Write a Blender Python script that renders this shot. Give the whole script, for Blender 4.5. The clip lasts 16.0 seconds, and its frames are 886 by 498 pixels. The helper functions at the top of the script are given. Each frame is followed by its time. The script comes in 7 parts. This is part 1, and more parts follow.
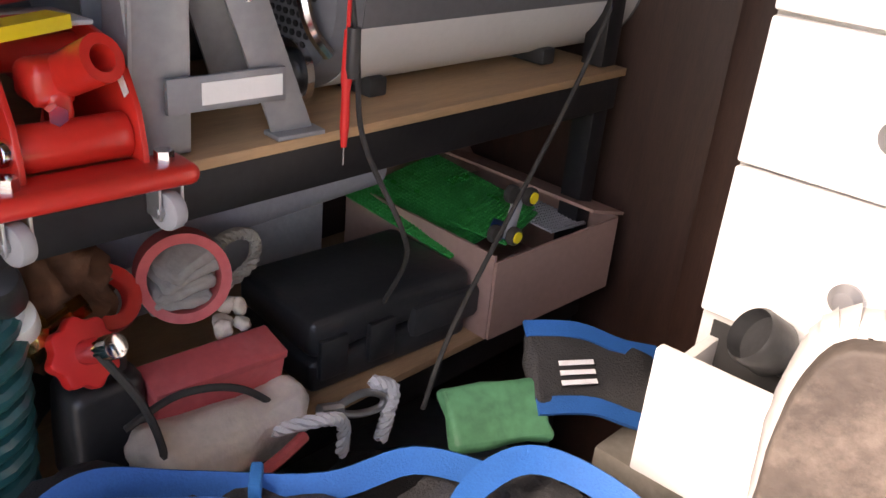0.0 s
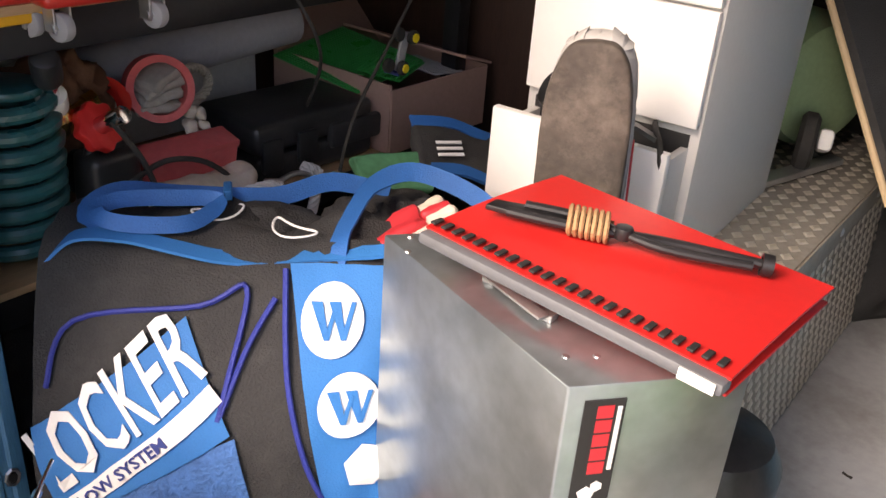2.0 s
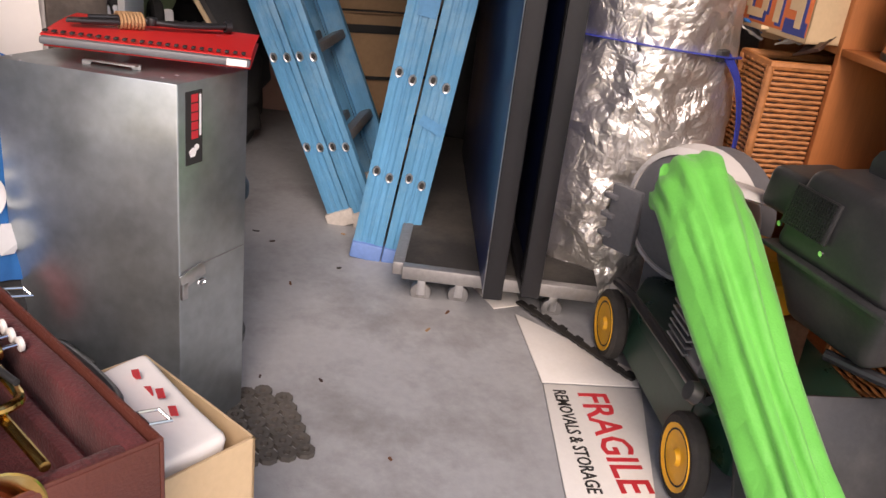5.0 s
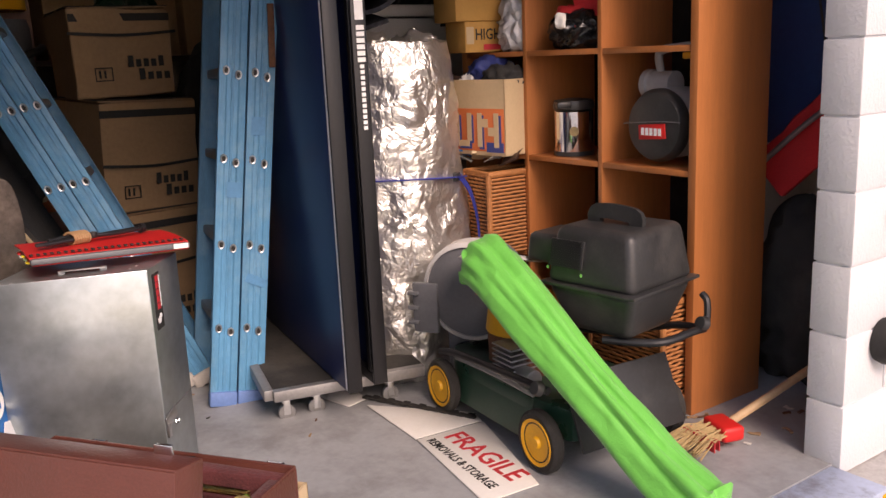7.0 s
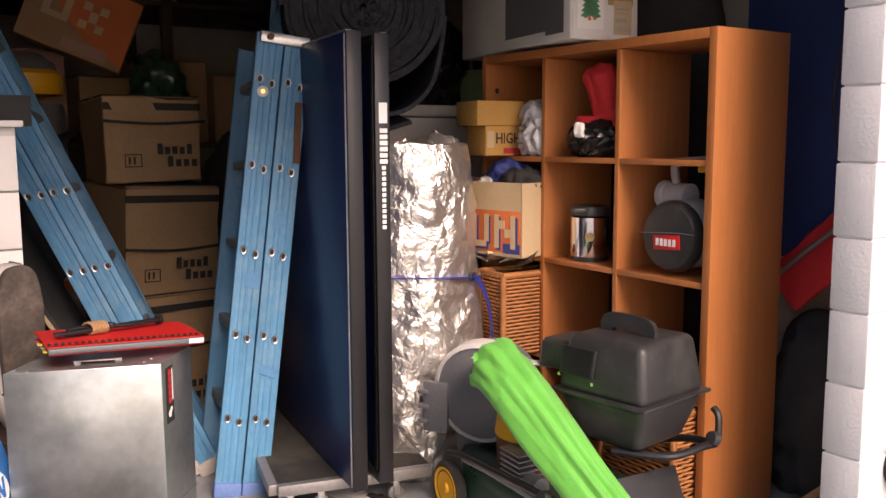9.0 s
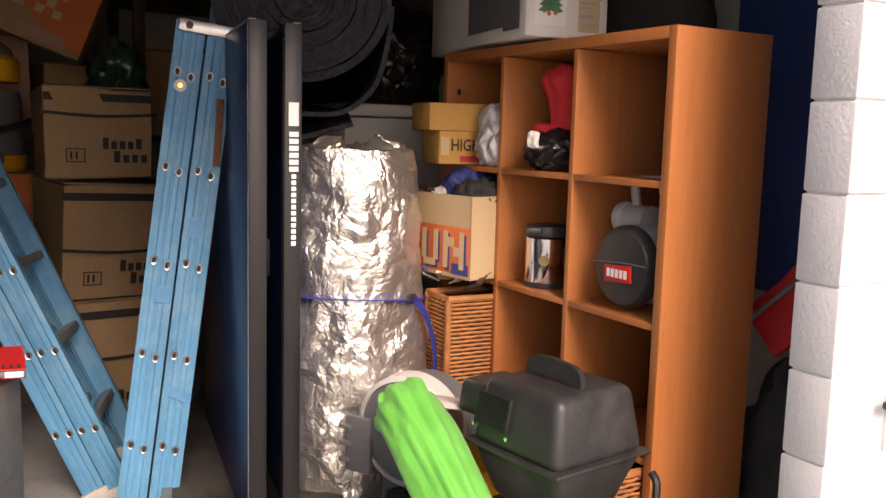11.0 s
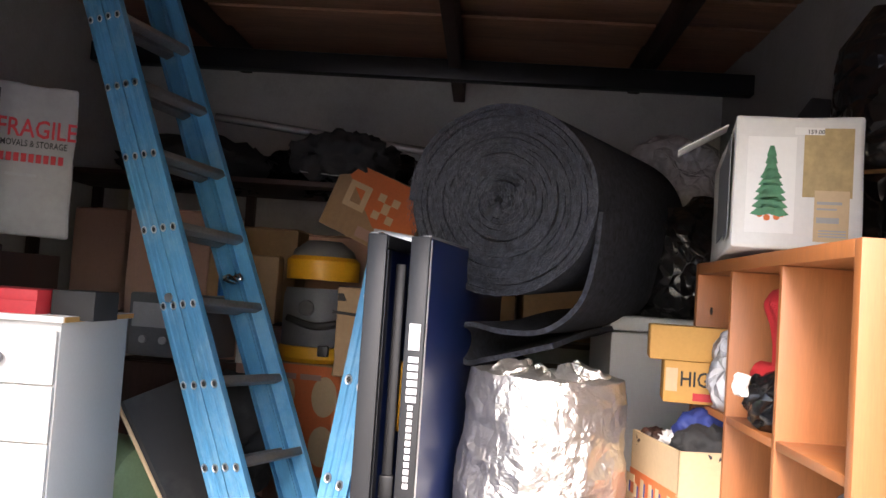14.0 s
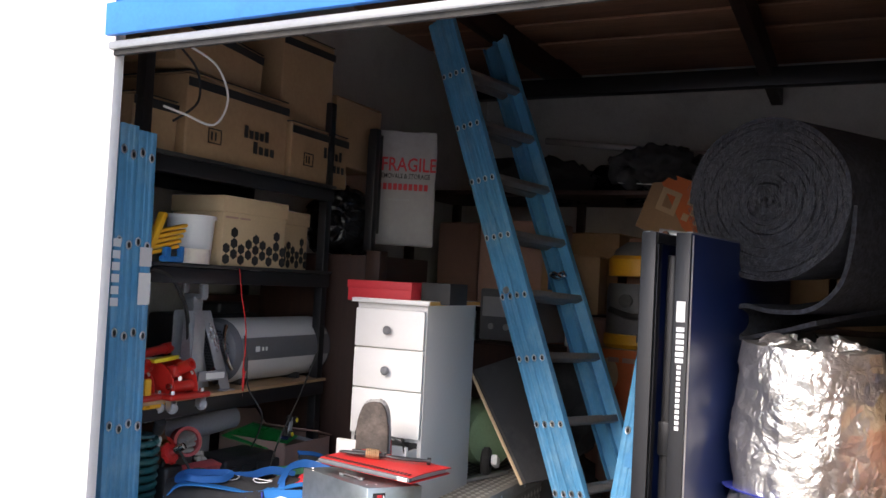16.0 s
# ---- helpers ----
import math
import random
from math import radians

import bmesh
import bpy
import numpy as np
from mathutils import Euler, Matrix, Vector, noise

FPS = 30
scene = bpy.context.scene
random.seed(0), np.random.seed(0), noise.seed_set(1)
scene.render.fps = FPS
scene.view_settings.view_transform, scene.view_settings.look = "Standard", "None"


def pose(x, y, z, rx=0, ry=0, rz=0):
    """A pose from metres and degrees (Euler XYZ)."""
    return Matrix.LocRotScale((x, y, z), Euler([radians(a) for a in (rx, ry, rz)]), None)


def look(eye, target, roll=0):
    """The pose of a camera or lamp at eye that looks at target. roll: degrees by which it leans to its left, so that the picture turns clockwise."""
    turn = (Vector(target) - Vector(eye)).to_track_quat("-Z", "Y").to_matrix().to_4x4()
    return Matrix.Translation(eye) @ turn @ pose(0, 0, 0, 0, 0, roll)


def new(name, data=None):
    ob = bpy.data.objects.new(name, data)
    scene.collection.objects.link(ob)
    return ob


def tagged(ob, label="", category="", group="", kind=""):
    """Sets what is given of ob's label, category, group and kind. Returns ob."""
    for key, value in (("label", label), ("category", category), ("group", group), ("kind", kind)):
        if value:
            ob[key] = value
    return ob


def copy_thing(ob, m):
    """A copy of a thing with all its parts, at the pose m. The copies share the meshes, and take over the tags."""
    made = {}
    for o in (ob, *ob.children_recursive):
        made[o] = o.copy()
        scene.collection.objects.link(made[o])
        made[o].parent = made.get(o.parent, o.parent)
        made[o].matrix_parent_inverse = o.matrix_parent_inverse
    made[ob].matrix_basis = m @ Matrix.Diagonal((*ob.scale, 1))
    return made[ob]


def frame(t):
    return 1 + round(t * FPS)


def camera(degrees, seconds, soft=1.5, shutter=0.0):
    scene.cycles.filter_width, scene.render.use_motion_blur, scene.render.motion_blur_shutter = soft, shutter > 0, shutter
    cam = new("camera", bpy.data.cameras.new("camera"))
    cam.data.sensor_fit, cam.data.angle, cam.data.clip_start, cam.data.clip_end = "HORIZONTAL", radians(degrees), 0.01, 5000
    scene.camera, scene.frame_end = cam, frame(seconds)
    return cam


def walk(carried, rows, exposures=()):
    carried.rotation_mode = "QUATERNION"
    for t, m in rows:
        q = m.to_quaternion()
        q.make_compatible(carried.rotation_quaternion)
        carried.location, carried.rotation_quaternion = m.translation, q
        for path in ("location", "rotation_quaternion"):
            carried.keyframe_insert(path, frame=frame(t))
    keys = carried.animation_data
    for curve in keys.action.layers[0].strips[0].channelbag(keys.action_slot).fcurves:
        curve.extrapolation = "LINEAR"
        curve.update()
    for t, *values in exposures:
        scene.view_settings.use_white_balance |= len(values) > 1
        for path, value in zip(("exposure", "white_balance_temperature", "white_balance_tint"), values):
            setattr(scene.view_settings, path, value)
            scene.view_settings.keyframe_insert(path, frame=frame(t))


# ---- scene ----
cam = camera(53.5, 16.0)
PATH = [
    (0, (0.161, 0.353, 1.176), (1.517, 1.546, 0.316), 5.6),
    (0.5, (0.15, 0.354, 1.156), (1.472, 1.532, 0.226), 6.0),
    (1, (0.071, 0.237, 1.19), (1.363, 1.446, 0.258), 5.0),
    (1.5, (-0.045, 0.048, 1.147), (1.237, 1.264, 0.211), 3.6),
    (2, (-0.178, -0.012, 1.134), (1.257, 1.034, 0.213), 4.4),
    (2.5, (-0.322, -0.033, 1.104), (1.25, 0.816, 0.205), 5.8),
    (3, (-0.43, -0.081, 1.083), (1.167, 0.693, 0.161), 5.9),
    (3.5, (-0.657, -0.169, 1.088), (1.009, 0.469, 0.184), 6.2),
    (4, (-0.802, -0.174, 1.098), (0.973, 0.14, 0.232), 6.5),
    (4.5, (-0.903, -0.064, 1.073), (0.903, -0.229, 0.229), 7.7),
    (4.7, (-0.954, 0.01, 1.074), (0.835, -0.282, 0.229), 8.1),
    (6.8, (-1.487, 0.735, 1.13), (0.125, -0.338, 0.63), -2.4),
    (7, (-1.477, 0.77, 1.13), (0.124, -0.344, 0.689), -2.6),
    (7.5, (-1.511, 0.789, 1.103), (0.09, -0.351, 0.729), -2.5),
    (8, (-1.533, 0.809, 1.136), (0.081, -0.334, 0.838), -1.7),
    (8.2, (-1.522, 0.831, 1.152), (0.087, -0.326, 0.888), -1.4),
    (10.3, (-1.437, 0.496, 1.197), (0.262, -0.525, 0.926), 1.4),
    (10.5, (-1.419, 0.438, 1.203), (0.272, -0.593, 0.929), 1.6),
    (11, (-1.416, 0.279, 1.217), (0.297, -0.719, 0.956), 1.6),
    (11.5, (-1.445, 0.09, 1.253), (0.361, -0.747, 1.053), 2.6),
    (12, (-1.355, -0.088, 1.289), (0.505, -0.816, 1.188), 2.1),
    (12.5, (-1.293, -0.262, 1.323), (0.626, -0.823, 1.297), 0.6),
    (13, (-1.338, -0.454, 1.334), (0.643, -0.726, 1.363), 1.5),
    (13.5, (-1.335, -0.598, 1.344), (0.662, -0.679, 1.403), 3.7),
    (14, (-1.236, -0.703, 1.357), (0.758, -0.586, 1.459), 3.9),
    (14.5, (-1.281, -0.821, 1.364), (0.658, -0.341, 1.477), 2.0),
    (15, (-1.452, -0.946, 1.347), (0.386, -0.163, 1.442), 2.1),
    (15.5, (-1.622, -1.009, 1.346), (0.182, -0.155, 1.471), 2.3),
    (16, (-1.828, -1.039, 1.31), (-0.036, -0.153, 1.381), 3.0),
]
EXPOSURES = [(0, 2.3, 8000, 24), (0.5, 2.4, 8000, 24), (1, 2.55, 7900, 23), (1.5, 1.85, 7900, 22), (2, 1.35, 8100, 22), (2.5, 1.0, 8100, 21), (3, 1.05, 8200, 21), (3.5, 1.05, 8200, 21), (4.5, 0.55, 7600, 25), (7, 0.42, 8100, 30), (8, 0.47, 8100, 31), (10.3, 0.85, 8400, 28), (11, 0.78, 8400, 27), (12, 1.05, 8200, 26), (12.5, 1.5, 7700, 22), (13, 1.8, 7300, 21), (13.5, 1.85, 7100, 20), (14.5, 2.25, 6900, 18), (15, 2.4, 7000, 18), (15.5, 1.8, 6900, 18), (16, 1.2, 6800, 18)]
walk(cam, [(t, look(eye, target, roll)) for t, eye, target, roll in PATH], EXPOSURES)
# ---- world and light ----
world = bpy.data.worlds.new("sky")
scene.world = world
world.use_nodes = True
wn = world.node_tree.nodes
sky = wn.new("ShaderNodeTexSky")
sky.sky_type, sky.sun_disc = "NISHITA", False
SUN_EL, SUN_AZ = 38.0, -82.0
sky.sun_elevation, sky.sun_rotation = radians(SUN_EL), radians(SUN_AZ)
wn["Background"].inputs["Strength"].default_value = 0.15
world.node_tree.links.new(sky.outputs[0], wn["Background"].inputs["Color"])
sun = new("sun", bpy.data.lights.new("sun", "SUN"))
sun.data.energy, sun.data.angle, sun.data.color = 2.4, radians(28), (1.0, 0.96, 0.9)
a, e = radians(SUN_AZ), radians(SUN_EL)
sun.matrix_world = look(Vector((math.sin(a) * math.cos(e), math.cos(a) * math.cos(e), math.sin(e))) * 20, (0, 0, 0))


# ---- materials ----
def mat(name, col, rough=0.6, metal=0.0, var=0.15, scale=6.0, bump=0.15, grain=90.0, dirt=None, amount=0.35, dscale=3.0, stretch=(1, 1, 1), coat=0.0, sheen=0.0, relief=0.004):
    """A procedural surface: colour varied at two scales, fine relief, patches of dirt."""
    m = bpy.data.materials.new(name)
    m.use_nodes = True
    nt = m.node_tree
    N, L = nt.nodes, nt.links
    b = N["Principled BSDF"]
    tc = N.new("ShaderNodeTexCoord")
    mp = N.new("ShaderNodeMapping")
    mp.inputs["Scale"].default_value = stretch
    L.new(tc.outputs["Object"], mp.inputs["Vector"])
    big = N.new("ShaderNodeTexNoise")
    big.inputs["Scale"].default_value, big.inputs["Detail"].default_value = scale, 5
    fine = N.new("ShaderNodeTexNoise")
    fine.inputs["Scale"].default_value, fine.inputs["Detail"].default_value = grain, 3
    for n in (big, fine):
        L.new(mp.outputs[0], n.inputs["Vector"])
    both = N.new("ShaderNodeMath")
    both.operation = "MULTIPLY_ADD"
    both.inputs[1].default_value = 0.4
    L.new(fine.outputs["Fac"], both.inputs[0])
    half = N.new("ShaderNodeMath")
    half.operation = "MULTIPLY"
    half.inputs[1].default_value = 0.6
    L.new(big.outputs["Fac"], half.inputs[0])
    L.new(half.outputs[0], both.inputs[2])
    ramp = N.new("ShaderNodeValToRGB")
    lo = [max(0.0, c * (1 - var)) for c in col]
    hi = [min(1.0, c * (1 + var)) for c in col]
    ramp.color_ramp.elements[0].position, ramp.color_ramp.elements[1].position = 0.3, 0.7
    ramp.color_ramp.elements[0].color, ramp.color_ramp.elements[1].color = (*lo, 1), (*hi, 1)
    L.new(both.outputs[0], ramp.inputs[0])
    out = ramp.outputs[0]
    if dirt:
        dn = N.new("ShaderNodeTexNoise")
        dn.inputs["Scale"].default_value, dn.inputs["Detail"].default_value, dn.inputs["Roughness"].default_value = dscale, 8, 0.7
        L.new(tc.outputs["Object"], dn.inputs["Vector"])
        dr = N.new("ShaderNodeValToRGB")
        dr.color_ramp.elements[0].position, dr.color_ramp.elements[1].position = 0.48, 0.72
        dr.color_ramp.elements[0].color, dr.color_ramp.elements[1].color = (0, 0, 0, 1), (amount, amount, amount, 1)
        L.new(dn.outputs["Fac"], dr.inputs[0])
        mx = N.new("ShaderNodeMix")
        mx.data_type = "RGBA"
        L.new(dr.outputs[0], mx.inputs["Factor"])
        L.new(out, mx.inputs["A"])
        mx.inputs["B"].default_value = (*dirt, 1)
        out = mx.outputs["Result"]
    L.new(out, b.inputs["Base Color"])
    rr = N.new("ShaderNodeMapRange")
    rr.inputs["To Min"].default_value, rr.inputs["To Max"].default_value = max(0.02, rough - 0.12), min(1.0, rough + 0.12)
    L.new(big.outputs["Fac"], rr.inputs["Value"])
    L.new(rr.outputs[0], b.inputs["Roughness"])
    b.inputs["Metallic"].default_value = metal
    b.inputs["Coat Weight"].default_value = coat
    b.inputs["Sheen Weight"].default_value = sheen
    if bump:
        bp = N.new("ShaderNodeBump")
        bp.inputs["Strength"].default_value, bp.inputs["Distance"].default_value = bump, relief
        L.new(fine.outputs["Fac"], bp.inputs["Height"])
        L.new(bp.outputs[0], b.inputs["Normal"])
    return m


FLOOR = mat("painted_concrete", (0.33, 0.345, 0.36), 0.5, var=0.14, scale=1.8, bump=0.25, grain=45, dirt=(0.13, 0.12, 0.11), amount=0.65, dscale=3.2)
CONC = mat("raw_concrete", (0.45, 0.44, 0.42), 0.9, var=0.25, scale=3, bump=0.6, grain=70, dirt=(0.15, 0.14, 0.12), amount=0.6)
BLUEPAINT = mat("worn_blue_paint", (0.36, 0.43, 0.56), 0.6, var=0.15, scale=5, bump=0.3, grain=60, dirt=(0.12, 0.1, 0.09), amount=0.9, dscale=9)
BLOCK = mat("white_painted_block", (0.64, 0.65, 0.67), 0.75, var=0.05, scale=4, bump=0.5, grain=110, dirt=(0.45, 0.44, 0.42), amount=0.25)
RENDERW = mat("white_render", (0.78, 0.77, 0.75), 0.85, var=0.05, scale=3, bump=0.4, grain=80)
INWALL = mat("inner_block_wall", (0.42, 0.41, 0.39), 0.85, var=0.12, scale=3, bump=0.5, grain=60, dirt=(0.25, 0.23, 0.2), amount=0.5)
TIMBER = mat("dark_roof_timber", (0.38, 0.2, 0.12), 0.7, var=0.35, scale=4, bump=0.4, grain=30, stretch=(12, 1, 12))
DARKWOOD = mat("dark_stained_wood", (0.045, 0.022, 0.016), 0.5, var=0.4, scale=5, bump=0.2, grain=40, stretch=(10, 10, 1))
CHERRY = mat("cherry_veneer", (0.44, 0.155, 0.05), 0.42, var=0.14, scale=5, bump=0.06, grain=35, stretch=(9, 9, 0.8))
PLY = mat("ply_board", (0.45, 0.28, 0.15), 0.6, var=0.2, scale=5, bump=0.15, grain=50, stretch=(1, 8, 8))
BLACKSTEEL = mat("black_steel", (0.018, 0.018, 0.02), 0.4, 0.2, var=0.3, scale=8, bump=0.08)
GALV = mat("galvanised_steel", (0.43, 0.485, 0.505), 0.33, 0.85, var=0.22, scale=11, bump=0.04, grain=40, dirt=(0.42, 0.46, 0.48), amount=0.6, dscale=6)
PLATE = mat("checker_plate", (0.29, 0.27, 0.235), 0.55, 0.4, var=0.25, scale=8, bump=0.12, dirt=(0.2, 0.17, 0.13), amount=0.6)
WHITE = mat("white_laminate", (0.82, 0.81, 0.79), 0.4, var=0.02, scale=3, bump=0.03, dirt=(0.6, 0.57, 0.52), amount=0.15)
WHITEB = mat("greyer_white_laminate", (0.62, 0.61, 0.59), 0.55, var=0.05, scale=3, bump=0.05)
CHROME = mat("chrome", (0.75, 0.75, 0.76), 0.14, 1.0, var=0.05, bump=0)
ALU = mat("aluminium", (0.6, 0.61, 0.62), 0.35, 0.9, var=0.12, bump=0.05, dirt=(0.35, 0.33, 0.3), amount=0.4)
DULLALU = mat("dull_aluminium", (0.33, 0.33, 0.33), 0.5, 0.7, var=0.2, bump=0.1, dirt=(0.16, 0.14, 0.12), amount=0.5)
FIBRE = mat("blue_fibreglass", (0.075, 0.29, 0.5), 0.5, var=0.24, scale=4, bump=0.2, grain=60, stretch=(6, 6, 0.6), dirt=(0.27, 0.46, 0.58), amount=0.55, dscale=5)
FIBRED = mat("blue_paint_smear", (0.07, 0.27, 0.5), 0.5, var=0.2)
BLUECAP = mat("blue_rubber", (0.13, 0.25, 0.55), 0.6, var=0.15)
PALECAP = mat("pale_rubber", (0.55, 0.52, 0.48), 0.8, var=0.2, dirt=(0.2, 0.18, 0.15), amount=0.6)
BLACKP = mat("black_plastic", (0.027, 0.028, 0.029), 0.42, var=0.25, scale=10, bump=0.1, dirt=(0.09, 0.085, 0.08), amount=0.5, dscale=5)
GREYP = mat("grey_plastic", (0.13, 0.135, 0.145), 0.5, var=0.15, bump=0.1)
MIDGREY = mat("mid_grey_plastic", (0.36, 0.36, 0.37), 0.5, var=0.1, bump=0.1)
RUBBER = mat("black_rubber", (0.022, 0.021, 0.02), 0.85, var=0.3, bump=0.3, dirt=(0.1, 0.09, 0.075), amount=0.5)
RED = mat("red_paint", (0.62, 0.03, 0.02), 0.35, var=0.12, bump=0.04, dirt=(0.22, 0.03, 0.02), amount=0.5, coat=0.3)
REDP = mat("red_plastic", (0.62, 0.02, 0.018), 0.5, var=0.06, bump=0.03)
PINKRED = mat("faded_red_card", (0.58, 0.1, 0.1), 0.7, var=0.15, bump=0.1, dirt=(0.62, 0.33, 0.33), amount=0.4)
REDFAB = mat("red_fabric", (0.6, 0.025, 0.03), 0.8, var=0.2, bump=0.4, grain=250)
YELLOW = mat("yellow_plastic", (0.8, 0.4, 0.02), 0.45, var=0.1, bump=0.05, dirt=(0.3, 0.17, 0.03), amount=0.35)
YEL = mat("bright_yellow_plastic", (0.85, 0.66, 0.03), 0.4, var=0.05)
ORANGE = mat("orange_print", (0.62, 0.16, 0.05), 0.75, var=0.1, bump=0.05)
GREEN = mat("lime_nylon", (0.1, 0.5, 0.075), 0.55, var=0.1, scale=7, bump=0.2, grain=300, sheen=0.2)
DKGREEN = mat("dark_green_paint", (0.012, 0.055, 0.035), 0.3, var=0.2, bump=0.03, dirt=(0.06, 0.065, 0.05), amount=0.5)
LEGOG = mat("green_plastic", (0.01, 0.33, 0.07), 0.3, var=0.05, bump=0)
MACHGREEN = mat("pale_green_paint", (0.25, 0.36, 0.2), 0.5, var=0.15)
TEAL = mat("teal_spring_paint", (0.015, 0.11, 0.12), 0.32, var=0.25, dirt=(0.02, 0.03, 0.03), amount=0.6)
FOIL = mat("silver_foil", (0.85, 0.82, 0.77), 0.33, 0.9, var=0.06, scale=8, bump=0.8, grain=30, relief=0.006)
FELT = mat("black_felt", (0.026, 0.029, 0.039), 0.97, var=0.85, scale=45, bump=1.0, grain=190, stretch=(1, 1, 1), dirt=(0.1, 0.11, 0.14), amount=0.5, dscale=60)
CARD = mat("brown_cardboard", (0.35, 0.225, 0.125), 0.8, var=0.14, scale=5, bump=0.2, grain=60, dirt=(0.24, 0.15, 0.085), amount=0.35)
CARDL = mat("pale_cardboard", (0.58, 0.43, 0.26), 0.8, var=0.08, scale=5, bump=0.12, dirt=(0.42, 0.3, 0.18), amount=0.3)
CARDM = mat("mauve_cardboard", (0.42, 0.26, 0.21), 0.8, var=0.1, bump=0.12, dirt=(0.3, 0.19, 0.15), amount=0.35)
CARDY = mat("ochre_cardboard", (0.56, 0.3, 0.08), 0.75, var=0.08, bump=0.1)
CARDW = mat("white_card", (0.7, 0.69, 0.66), 0.7, var=0.05, bump=0.08, dirt=(0.45, 0.41, 0.36), amount=0.35)
GOLD = mat("gold_print", (0.4, 0.29, 0.13), 0.5, var=0.25, scale=25)
PAPER = mat("white_paper", (0.8, 0.79, 0.76), 0.7, var=0.03)
PRINTK = mat("black_print", (0.02, 0.02, 0.02), 0.7, var=0.1, bump=0)
PRINTW = mat("white_print", (0.8, 0.8, 0.8), 0.6, var=0.04, bump=0.05)
PRINTR = mat("red_print", (0.55, 0.03, 0.04), 0.6, var=0.1, bump=0)
PRINTB = mat("navy_print", (0.03, 0.05, 0.22), 0.6, var=0.1, bump=0)
PRINTG = mat("green_print", (0.06, 0.22, 0.11), 0.6, var=0.3, scale=40, bump=0)
BLACKFAB = mat("black_canvas", (0.03, 0.03, 0.031), 0.85, var=0.25, scale=7, bump=0.6, grain=330, dirt=(0.11, 0.105, 0.1), amount=0.45)
BLUEFAB = mat("blue_canvas", (0.01, 0.165, 0.47), 0.7, var=0.12, scale=6, bump=0.25, grain=400, dirt=(0.06, 0.16, 0.42), amount=0.4)
BLUEMESH = mat("blue_mesh", (0.05, 0.16, 0.42), 0.8, var=0.35, scale=60, bump=0.9, grain=180)
WEB = mat("blue_webbing", (0.007, 0.105, 0.35), 0.65, var=0.2, scale=10, bump=0.25, grain=400)
STRAPB = mat("navy_strap", (0.02, 0.035, 0.27), 0.6, var=0.12, bump=0.5, grain=260)
NAVY = mat("navy_board", (0.008, 0.02, 0.085), 0.35, var=0.12, scale=3, bump=0.03)
DKFRAME = mat("dark_frame", (0.018, 0.0185, 0.021), 0.4, 0.3, var=0.15, bump=0.05)
GREYEDGE = mat("grey_edge", (0.25, 0.25, 0.26), 0.4, 0.5, var=0.1)
BRASS = mat("brass", (0.72, 0.48, 0.16), 0.2, 1.0, var=0.12, bump=0.02, dirt=(0.4, 0.24, 0.08), amount=0.4)
VELVET = mat("maroon_plush", (0.115, 0.024, 0.025), 0.9, var=0.45, scale=12, bump=0.8, grain=200, sheen=0.08)
LEATHER = mat("brown_leatherette", (0.115, 0.034, 0.024), 0.42, var=0.2, bump=0.3, grain=200)
ROPE = mat("rope", (0.55, 0.5, 0.42), 0.85, var=0.25, bump=0.8, grain=220)
CORD = mat("tan_cord", (0.4, 0.24, 0.12), 0.8, var=0.2, bump=0.6, grain=220)
WICKER = mat("wicker", (0.4, 0.16, 0.055), 0.55, var=0.3, scale=25, bump=0.3)
STRAW = mat("straw", (0.55, 0.4, 0.2), 0.8, var=0.3, scale=30, bump=0.4, stretch=(30, 30, 1))
HANDLEW = mat("pale_wood", (0.5, 0.34, 0.2), 0.6, var=0.2, stretch=(8, 8, 1))
SOLE = mat("worn_sole", (0.06, 0.048, 0.04), 0.75, var=0.45, scale=14, bump=0.5, dirt=(0.24, 0.2, 0.165), amount=0.5, dscale=13)
SHOEUP = mat("shoe_upper", (0.45, 0.44, 0.43), 0.7, var=0.15, bump=0.2)
GLOVE = mat("grey_glove", (0.33, 0.31, 0.28), 0.85, var=0.25, bump=0.6)
CANVASW = mat("stained_calico", (0.66, 0.58, 0.47), 0.85, var=0.15, bump=0.4, dirt=(0.28, 0.17, 0.3), amount=0.5, dscale=6)
PIPE = mat("grey_mat_roll", (0.36, 0.36, 0.4), 0.7, var=0.1, bump=0.2)
CLEARBAG = mat("cloudy_plastic_bag", (0.6, 0.6, 0.62), 0.25, var=0.15, scale=20, bump=0.5, grain=40)
BLACKBAG = mat("black_bin_bag", (0.012, 0.012, 0.013), 0.25, var=0.2, bump=0.6, grain=35)
STEELG = mat("grey_steel_paint", (0.34, 0.35, 0.36), 0.42, 0.5, var=0.12, bump=0.05, dirt=(0.2, 0.18, 0.16), amount=0.35)
TILEPALE = mat("pale_wall_panel", (0.72, 0.72, 0.7), 0.7, var=0.1, bump=0.2, dirt=(0.25, 0.22, 0.2), amount=0.4)
ROLLDOOR = mat("blue_roller_door", (0.03, 0.19, 0.56), 0.45, 0.1, var=0.1, bump=0.05, dirt=(0.02, 0.05, 0.1), amount=0.4, dscale=5)
BLUETARP = mat("blue_tarp", (0.005, 0.03, 0.12), 0.5, var=0.2, bump=0.3, grain=60)
# white sack plastic, its dim place above the cabinet put into the colour
SACKW = mat("shaded_white_plastic", (0.32, 0.315, 0.31), 0.5, var=0.12, scale=9, bump=0.3, grain=40)
# bin steel darkened: the dark reflections on it are put into the colour
BINSTEEL = mat("dark_reflecting_steel", (0.3, 0.3, 0.31), 0.35, 0.8, var=0.15, scale=6, bump=0.02)
TREAD = mat("bright_tread", (0.62, 0.58, 0.51), 0.35, 0.6, var=0.15, bump=0.05)
